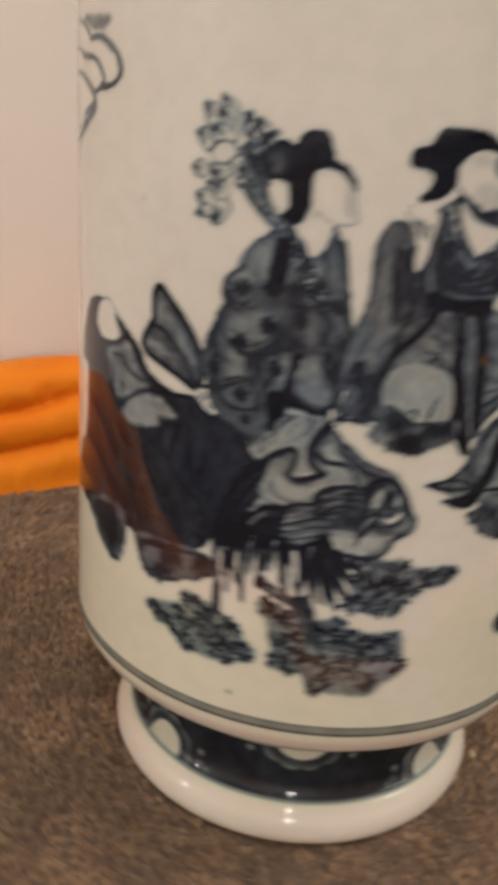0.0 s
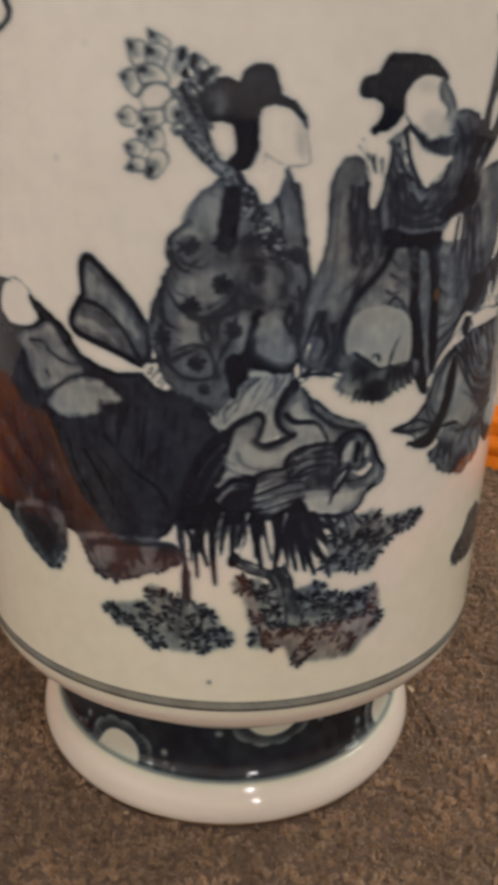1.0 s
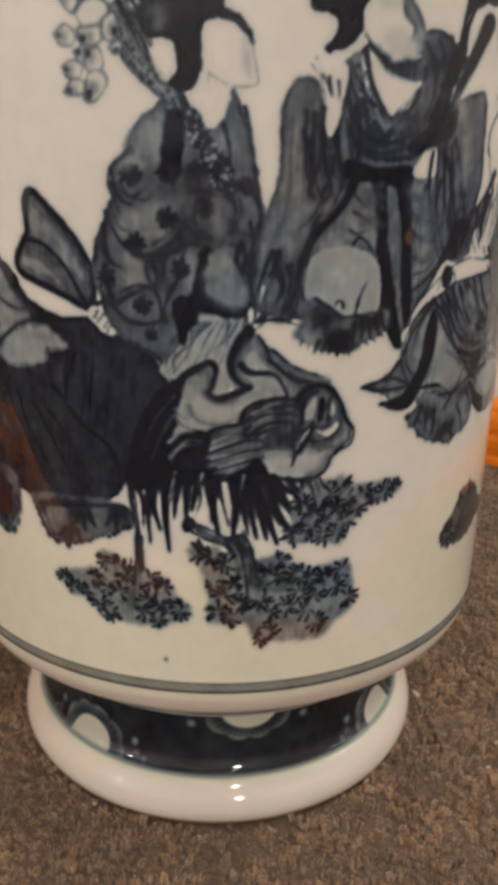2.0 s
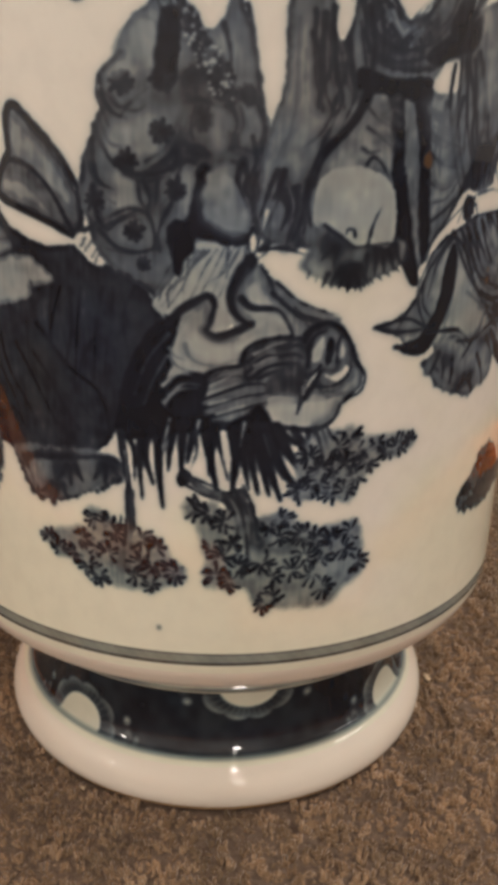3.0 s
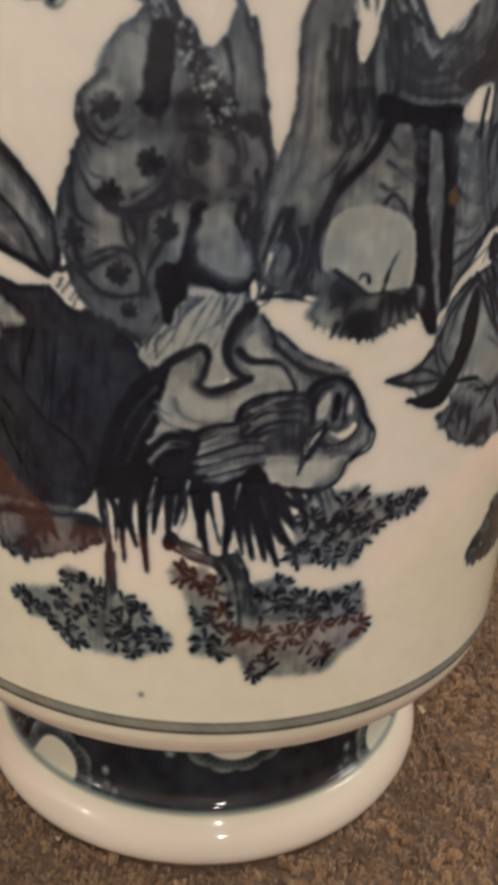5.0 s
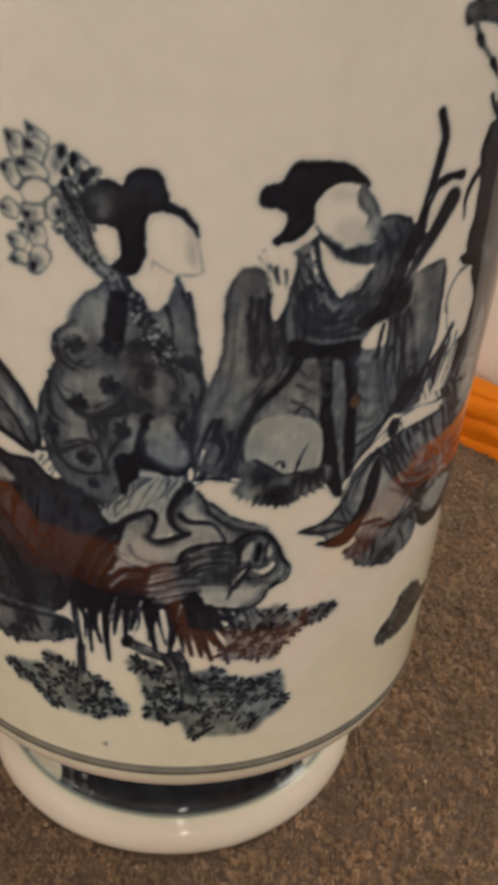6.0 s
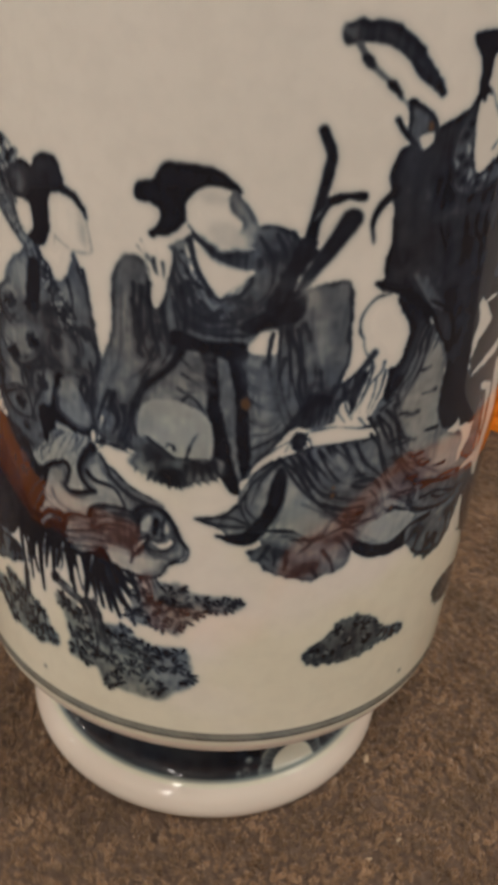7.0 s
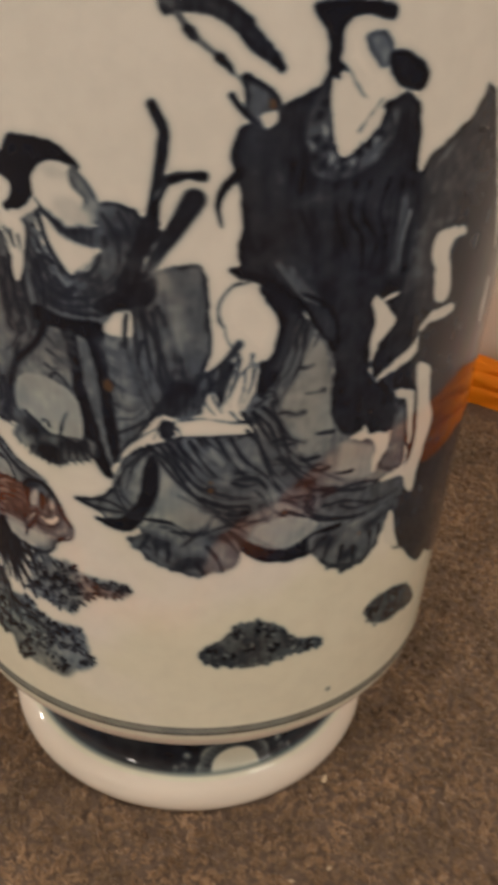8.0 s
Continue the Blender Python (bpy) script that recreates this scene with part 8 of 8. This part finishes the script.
brush.line(0.86, 0.9, (71.7, 205), (73.9, 205.1), (76.7, 203.9), taper=1, halo=0.2)
brush.line(0.86, 0.9, (70.3, 195.9), (74.1, 196.6), (79.6, 194.7), taper=1, halo=0.2)
brush.line(0.84, 0.9, (75, 189.5), (77.3, 187.4), (81.7, 185.7), taper=1, halo=0.2)
brush.line(0.86, 0.9, (83.3, 185.5), (85.1, 186.3), (87.4, 185.5), taper=1, halo=0.2)
brush.line(0.84, 0.9, (72.3, 190.1), (75.3, 187.3), (74.1, 183.9), taper=1, halo=0.2)
brush.line(0.86, 0.9, (79, 179.5), (81.3, 180.7), (84.3, 179.4), taper=1, halo=0.2)
brush.line(0.84, 0.9, (55.6, 195.8), (57.9, 190.6), (57, 186.7), taper=1, halo=0.2)
brush.line(0.84, 0.9, (66.4, 179.4), (69.4, 175.8), (68.5, 171.7), taper=1, halo=0.2)
brush.line(0.84, 0.9, (74.8, 175.2), (80.5, 173.6), (85, 174), taper=1, halo=0.2)
brush.line(0.84, 0.9, (59.8, 182.3), (63.8, 181.1), (67.5, 181.9), taper=1, halo=0.2)
brush.line(0.86, 1, (87.4, 176.6), (95.6, 174.3), (101.4, 174.7), taper=1, halo=0.2)
brush.line(0.84, 0.9, (94.5, 169.1), (100.3, 166.7), (105.8, 166.6), taper=1, halo=0.2)

brush.motif("painted_tall_figure", "near-black painted robe with pale collar, sceptre and blank head")
brush.wash(0.88, (57, 280.5), (55, 277.5), (54.5, 273), (56.5, 267.5), (58, 257.5), (57, 251), (58.5, 246.5), (62.5, 245.5), (68, 243), (74.5, 237), (84, 229), (85.5, 220), (87, 203.5), (92, 195.5), (100, 193.5), (111, 192), (111, 200.5), (108, 208), (99.5, 211.5), (97, 220), (100.5, 227), (96, 233.5), (99.5, 236.5), (107, 238.5), (110.5, 244.5), (105.5, 257.5), (103, 267), (102, 275), (100.5, 283.5), (98, 287), (94.5, 288), (89.5, 285.5), (84.5, 287), (80.5, 291.5), (77, 294.5), (74.5, 292), (73.5, 289.5), (69, 287), (65.5, 285.5), (64, 282))
brush.folds(0.98, 1.6, 9, [(59, 278), (75.5, 268)], [(60.5, 248.5), (81, 244)])
brush.wash(0.82, (79, 264), (90.5, 267.5), (98.5, 275), (101, 262), (98.5, 248.5), (88.5, 246.5), (81, 252.5), soft=3.0)
brush.shade(0.77, 3.0, (59, 277), (59.5, 267.5), (61.5, 258))
brush.shade(0.78, 3.0, (65, 279.5), (65.5, 270), (69, 259), (74.5, 250))
brush.shade(0.76, 3.5, (78, 263), (85, 264), (93.5, 267.5))
brush.shade(0.79, 2.6, (86, 244), (89.5, 229), (92, 213))
brush.shade(0.80, 2.4, (93.5, 246), (95.5, 234.5))
brush.folds(0.97, 1.2, 5, [(78.5, 266.5), (100, 268.5)], [(85.5, 246.5), (99.5, 244)])
brush.wash(0.68, (67.5, 250), (73.5, 244.5), (81, 235.5), (74.5, 239), (66.5, 246), soft=2.0)
brush.line(0.8, 1.6, (65.5, 247.5), (71, 242), (76.5, 236), (81, 235), taper=1)
brush.wash(0.80, (72.5, 240), (82.5, 236), (86.5, 226), (85, 222.5), (78.5, 231))
brush.line(0.95, 2.6, (57, 270), (53.5, 266.5), (52, 262), (53, 257), taper=1)
brush.wash(0.02, (76, 291), (76.5, 283.5), (78.5, 276.5), (80.5, 273.5), (85, 276.5), (88.5, 283.5), (89.5, 286.5), (84, 287), (79.5, 292))
brush.wash(0.55, (73, 288), (75, 290.5), (76, 283.5), (78, 276.5), (80.5, 272.5), (78, 269), (74, 270.5), (72, 276.5), (72, 283))
brush.speckle(18, 0.5, (73.5, 287.5), (75, 289.5), (77, 277.5), (80, 272), (76.5, 269.5), (74, 271.5), (72.5, 282))
brush.wash(0.55, (78, 269), (81.5, 271.5), (86, 274), (90, 279.5), (91.5, 284.5), (94.5, 283), (92.5, 275.5), (87, 271), (80.5, 268.5))
brush.folds(0.85, 0.7, 6, [(72.5, 287.5), (72.5, 275)], [(75.5, 285.5), (80, 272)])
brush.folds(0.85, 0.7, 6, [(80, 271), (92.5, 284.5)], [(78.5, 268.5), (94, 277)])
brush.line(0.6, 0.7, (84, 279.5), (87.5, 284.5), (89, 286.5), taper=1)
brush.wash(0.95, (70.5, 306), (87.5, 306.5), (89, 303), (82, 304), (78, 301.5), (77.5, 295.5), (77.5, 291), (75, 293), (73.5, 300))
brush.wash(0.03, (77.5, 300.5), (81, 303), (88, 302), (90.5, 296.5), (87, 292), (82.5, 291.5), (79.5, 294.5))
brush.wash(0.5, (82.5, 300), (88, 300.5), (90.5, 296), (88, 293), (84.5, 296), soft=0.8)
brush.wash(0.94, (89, 296), (93.5, 297), (99, 294.5), (101, 291.5), (98.5, 288), (91.5, 290.5))
# sceptre and cuff
brush.wash(0.84, (37.5, 303.5), (38, 305.5), (41.5, 307), (49, 307), (54.5, 304.5), (60, 299.5), (65, 293.5), (65, 292), (63, 292.5), (58, 295.5), (53.5, 299.5), (50, 301.5), (43.5, 302.5), (39, 302), soft=1.2)
brush.wash(0.70, (38, 305), (41, 306), (42, 303.5), (39.5, 303), soft=2.0)
brush.wash(0.72, (48.5, 304.5), (52.5, 303.5), (57.5, 299), (55.5, 299), (50.5, 302), soft=2.0)
brush.line(0.6, 1.8, (42, 302), (45.5, 298), (51, 294), (56.5, 289), taper=1)
brush.wash(0.86, (43, 299.5), (45, 300), (46.5, 298), (45.5, 297), (44, 298), soft=1.0)
brush.wash(0.86, (49.5, 294), (51.5, 295), (54, 292.5), (54, 290.5), (52, 292), soft=1.0)
brush.wash(0.62, (56, 291), (59.5, 290), (64.5, 286.5), (65, 282), (61.5, 280), (57.5, 281.5), (53.5, 286.5), (57, 284))
brush.wash(0.05, (60.5, 282.5), (64, 284), (64.5, 281.5), (62, 280))
brush.line(0.9, 1.6, (54, 286.5), (56.5, 283.5), (60, 281), taper=1)
brush.line(0.85, 1.0, (56, 290.5), (60, 289.5), (64.5, 286), (65, 282.5))
brush.rust(0.7, (63, 285))

brush.motif("painted_standing_figure", "dark grey painted robe with pale drapery gaps")
brush.wash(0.76, (104, 269.5), (112, 277), (118.5, 281), (124.5, 288), (131, 278), (142, 252), (150.5, 232.5), (152.5, 217), (166, 193.5), (173.5, 179), (158.5, 168), (166, 144.5), (167, 116.5), (141.5, 131.5), (123.5, 146), (118, 156), (124, 166), (120, 181), (113, 191.5), (106.5, 205), (101, 211.5), (103.5, 222), (103.5, 230), (98, 226), (95.5, 234), (100.5, 235.5), (108.5, 239), (115.5, 242.5), (112.5, 251), (106.5, 256.5))
brush.wash(0.78, (150, 262), (163, 284), (182, 300), (182, 128), (166, 118), (157, 170), (154, 220))
brush.wash(0.62, (108, 269), (121, 276), (132.5, 254), (133.5, 237), (129.5, 231.5), (124, 250.5), (115.5, 250.5), soft=1.2)
brush.line(0.5, 0.8, (120, 208.5), (124.5, 195.5), (126, 183), taper=1)
brush.line(0.9, 1.0, (115, 214), (125, 208.5), (127.5, 194.5), taper=1, halo=0.22)
brush.folds(0.9, 0.7, 4, [(125.5, 218), (145.5, 212)], [(151.5, 143), (164, 145.5)])
brush.line(0.9, 1.2, (116.5, 276.5), (111.5, 264.5), (111, 251.5), taper=1)
brush.folds(0.92, 0.9, 6, [(112.5, 268.5), (126, 275.5)], [(115.5, 242.5), (144, 231)])
brush.folds(0.9, 0.8, 4, [(112, 192), (149.5, 168)], [(125.5, 147.5), (165.5, 121.5)])
brush.wash(0.72, (70.9, 280.9), (72.7, 286.6), (74.4, 291), (77, 281), (77.2, 275.2), (79.9, 272.8), (76.7, 269.8), (73.5, 271), soft=1.8)
brush.blossoms(0.9, 1.1, (73.8, 277.7), (76, 276.1), (74, 283), (74.8, 285.7), (73.7, 273.7), (76.1, 272.1))
brush.wash(0.4, (72, 277.2), (73.5, 276.3), (73, 274.5), soft=1.4)
brush.wash(0.4, (74.8, 281), (76.3, 280.1), (75.9, 278.1), soft=1.4)
brush.wash(0.4, (77.3, 274.6), (79.1, 273.8), (77.7, 272.1), soft=1.4)
brush.wash(0.7, (76.8, 269.2), (80.8, 272.1), (85.8, 275.8), (90.4, 281.1), (92.6, 279.7), (90, 276.1), (85.4, 271), (78.6, 268.4), soft=1.8)
brush.blossoms(0.9, 1.1, (86.9, 276.4), (85.1, 274.5), (81.1, 270.9), (89.7, 278.8), (83.6, 272.5))
brush.wash(0.4, (82.6, 272.6), (84, 273.3), (83.6, 271.3), soft=1.4)
brush.wash(0.4, (88.1, 278.1), (89.7, 277.8), (88.5, 276.1), soft=1.4)
brush.line(0.92, 1.6, (91.1, 285.6), (88.9, 281.1), (86.5, 276.9), taper=1, halo=0.2)
brush.wash(0.05, (86.2, 281.1), (88.4, 283.5), (89.9, 284.4), (89.2, 281.1), (86.7, 277.6), (85.1, 276.7), soft=1)
brush.shade(0.74, 2.2, (60.1, 278.2), (59.8, 268.9), (62, 256.5))
brush.shade(0.76, 2, (65.3, 267.8), (65.6, 259.1), (67.5, 252.7))
brush.shade(0.74, 2, (70.9, 263), (77.7, 264.2), (88, 264.6))
brush.shade(0.72, 2.2, (62, 248.7), (70.2, 249.3), (75.1, 244.4))
brush.line(0.6, 1.4, (67.6, 247.4), (70.9, 243.2), (74.4, 238.9), (79.3, 236.5), taper=1, halo=0.2)
brush.shade(0.74, 1.8, (78.5, 259.1), (78.8, 252.5), (80.5, 245.6))
brush.wash(0.03, (95.8, 236.4), (96.8, 237), (103, 230.3), (102.4, 228.5), (99.7, 224.5), (97.8, 219.7), (96.7, 221.8), (97.4, 228), soft=0.9)
brush.wash(0.86, (103.5, 228.6), (107.5, 229.3), (112.6, 227.1), (111.8, 222.4), (106.1, 218.6), (102.3, 214.4), (100.1, 211.5), (97.8, 218.1), soft=0.9)
brush.wash(0.04, (100.9, 211.4), (104, 214.7), (109.6, 217.9), (114.2, 221.9), (115.7, 227.8), (117.2, 230.7), (119.5, 228.6), (118.8, 223.4), (114.9, 216.8), (108, 213.3), soft=0.9)
brush.wash(0.86, (106.3, 210.2), (114, 215), (120.7, 218.5), (126.1, 219.3), (129.6, 211.4), (120.9, 210.3), (119.5, 203.5), (109.9, 205.3), soft=0.9)
brush.wash(0.04, (117.3, 211.2), (122.3, 212.3), (126.5, 205.1), (127.4, 197.6), (128.4, 190.6), (124.4, 191), (120.3, 197.9), (118.8, 205.5), soft=0.9)
brush.wash(0.55, (110.7, 202.3), (115, 197.6), (117.7, 185.6), (118.3, 176.6), (110.2, 177.9), (106.5, 181.3), (109.2, 186.3), (110.3, 195.2), soft=1)
brush.wash(0.06, (108.8, 204.9), (114.8, 204.8), (118.3, 200.3), (119, 192.7), (121.9, 182.3), (124.2, 173.1), (116.7, 173), (108.9, 173.6), (112.1, 175.6), (120.6, 176.8), (118.2, 187.4), (115.9, 197.3), (113.1, 202.4), soft=0.8)
brush.wash(0.06, (127.1, 190.1), (130, 187.2), (131.7, 174.6), (129.7, 167.2), (124.1, 164.2), (121.6, 166.3), (124, 175.6), (124.3, 183.4), soft=0.9)
brush.wash(0.05, (104, 193.2), (109.2, 190.9), (110, 186.1), (107.7, 182.9), (105.7, 178.5), (104.1, 182), (104.8, 187.5), (101, 192.5), (99.2, 191.4), (94.6, 193.4), (98.1, 195.3), (99.2, 196.9), (101.8, 192.8), soft=0.9)
brush.wash(0.7, (125.4, 162.6), (128.4, 163.5), (136.3, 164.3), (152.1, 140.6), (141.5, 134.6), (129.4, 138.7), (121.5, 142.6), (116.9, 153.3), (119.6, 158.7), soft=1.2)
brush.wash(0.05, (115.6, 158.1), (118.1, 158.9), (121.6, 149.2), (125.1, 141.3), (119.5, 144.3), (115.7, 149.5), soft=0.9)
brush.line(0.88, 1.4, (105.2, 226.8), (105.3, 222), (102.2, 217.7), taper=1, halo=0.2)
brush.line(0.85, 1.2, (120.9, 210.3), (121.3, 203), (123, 195.2), taper=1, halo=0.2)
brush.shade(0.6, 1.6, (100.2, 262.1), (100.1, 252.6), (99.9, 242.7))
brush.line(0.45, 1.2, (102.5, 259.2), (101.3, 251.1), (101.8, 242.5), taper=1, halo=0.2)
brush.line(0.45, 1, (105.7, 256.2), (105.4, 247.9), (106.3, 240.4), taper=1, halo=0.2)
brush.wash(0.8, (105.8, 264.9), (113.1, 273.7), (121.8, 280.8), (125.3, 285.9), (153.6, 233.5), (144.1, 230.9), (158.6, 196.7), (161.7, 159.3), (146.6, 124.8), (125.5, 142.6), (119.8, 155.9), (121.4, 165.4), (119.6, 181.2), (120.4, 193.1), (115.5, 211.8), (113.7, 228.2), (106, 219.1), (100.6, 217.4), (97.7, 231.1), (103.3, 233.5), (104.8, 242.9), (105, 255.1), soft=1.2)
brush.shade(0.66, 2.4, (109.2, 257.5), (108.5, 248.6), (107.6, 239.3))
brush.shade(0.66, 2.2, (113.8, 264.3), (118.4, 256.2), (112.2, 254.1))
brush.shade(0.92, 2, (125, 245.7), (125.7, 239), (130.4, 231.1))
brush.shade(0.9, 2.4, (120.9, 219.4), (115.6, 216.3), (123.7, 215))
brush.line(0.9, 1.4, (103.1, 263.3), (108.1, 262), (111, 262.4), taper=1, halo=0.2)
brush.wash(0.05, (115.9, 241), (112.9, 247.9), (114.9, 252.2), (119.5, 252.7), (125.3, 252), (126.7, 249.8), (122, 248.7), (121.2, 244.8), (124.5, 235.9), (124, 230.9), (119.2, 231.2), (117, 235.8), soft=1.2)
brush.wash(0.08, (118.2, 228.5), (122, 228.8), (127.5, 229), (128.6, 225.9), (121.8, 225.2), (118, 225.1), (114.3, 223.2), (114.9, 225.8), soft=1)
brush.wash(0.05, (116.4, 211.6), (119.7, 212.1), (123.3, 208.7), (125.7, 199.3), (130.1, 189.6), (128.7, 179.8), (127.5, 171.6), (126.7, 163.5), (122.1, 167.3), (120.1, 174.7), (122, 180.3), (122, 188.5), (119, 201.4), soft=1)
brush.wash(0.08, (108.8, 206.2), (117.6, 203.7), (116.5, 201.2), (110.5, 203.3), soft=1)
brush.wash(0.05, (95, 235.6), (96.7, 236.2), (103.7, 230.1), (102.5, 226.2), (99.5, 223.3), (97.4, 220.3), (96.2, 224.8), (96.8, 229.6), soft=1)
brush.wash(0.84, (102.5, 268.5), (105, 268.1), (108.3, 263.2), (108, 254.7), (105, 254.8), (101.7, 263.4), soft=1.2)
brush.wash(0.72, (8.2, 256.9), (15.1, 253.4), (22.7, 253.8), (23.8, 249.5), (18.7, 249.4), (13.6, 251.1), soft=2.2)
brush.shade(0.72, 1.8, (9.8, 248.5), (15.2, 241.7), (23.8, 238.6))

brush.motif("glaze_speck", "tiny dark speck in the glaze")
brush.spots(0.5, 0.7, (-42.5, 87))

brush.motif("glaze_speck", "tiny dark speck in the glaze")
brush.spots(0.9, 0.75, (101.5, 86.5))

brush.motif("glaze_speck", "tiny dark speck in the glaze")
brush.spots(0.09, 0.9, (-86, 246))

brush.motif("glaze_speck", "tiny dark speck in the glaze")
brush.spots(0.3, 0.8, (30, 312))

brush.motif("glaze_speck", "tiny dark speck in the glaze")
brush.rust(0.9, (30.5, 312))

brush.motif("glaze_speck", "faint grey speck in the glaze")
brush.spots(0.05, 0.9, (-75.5, 273.5))
brush.patches(vase, body_radius, PAINTED, 0.00005)
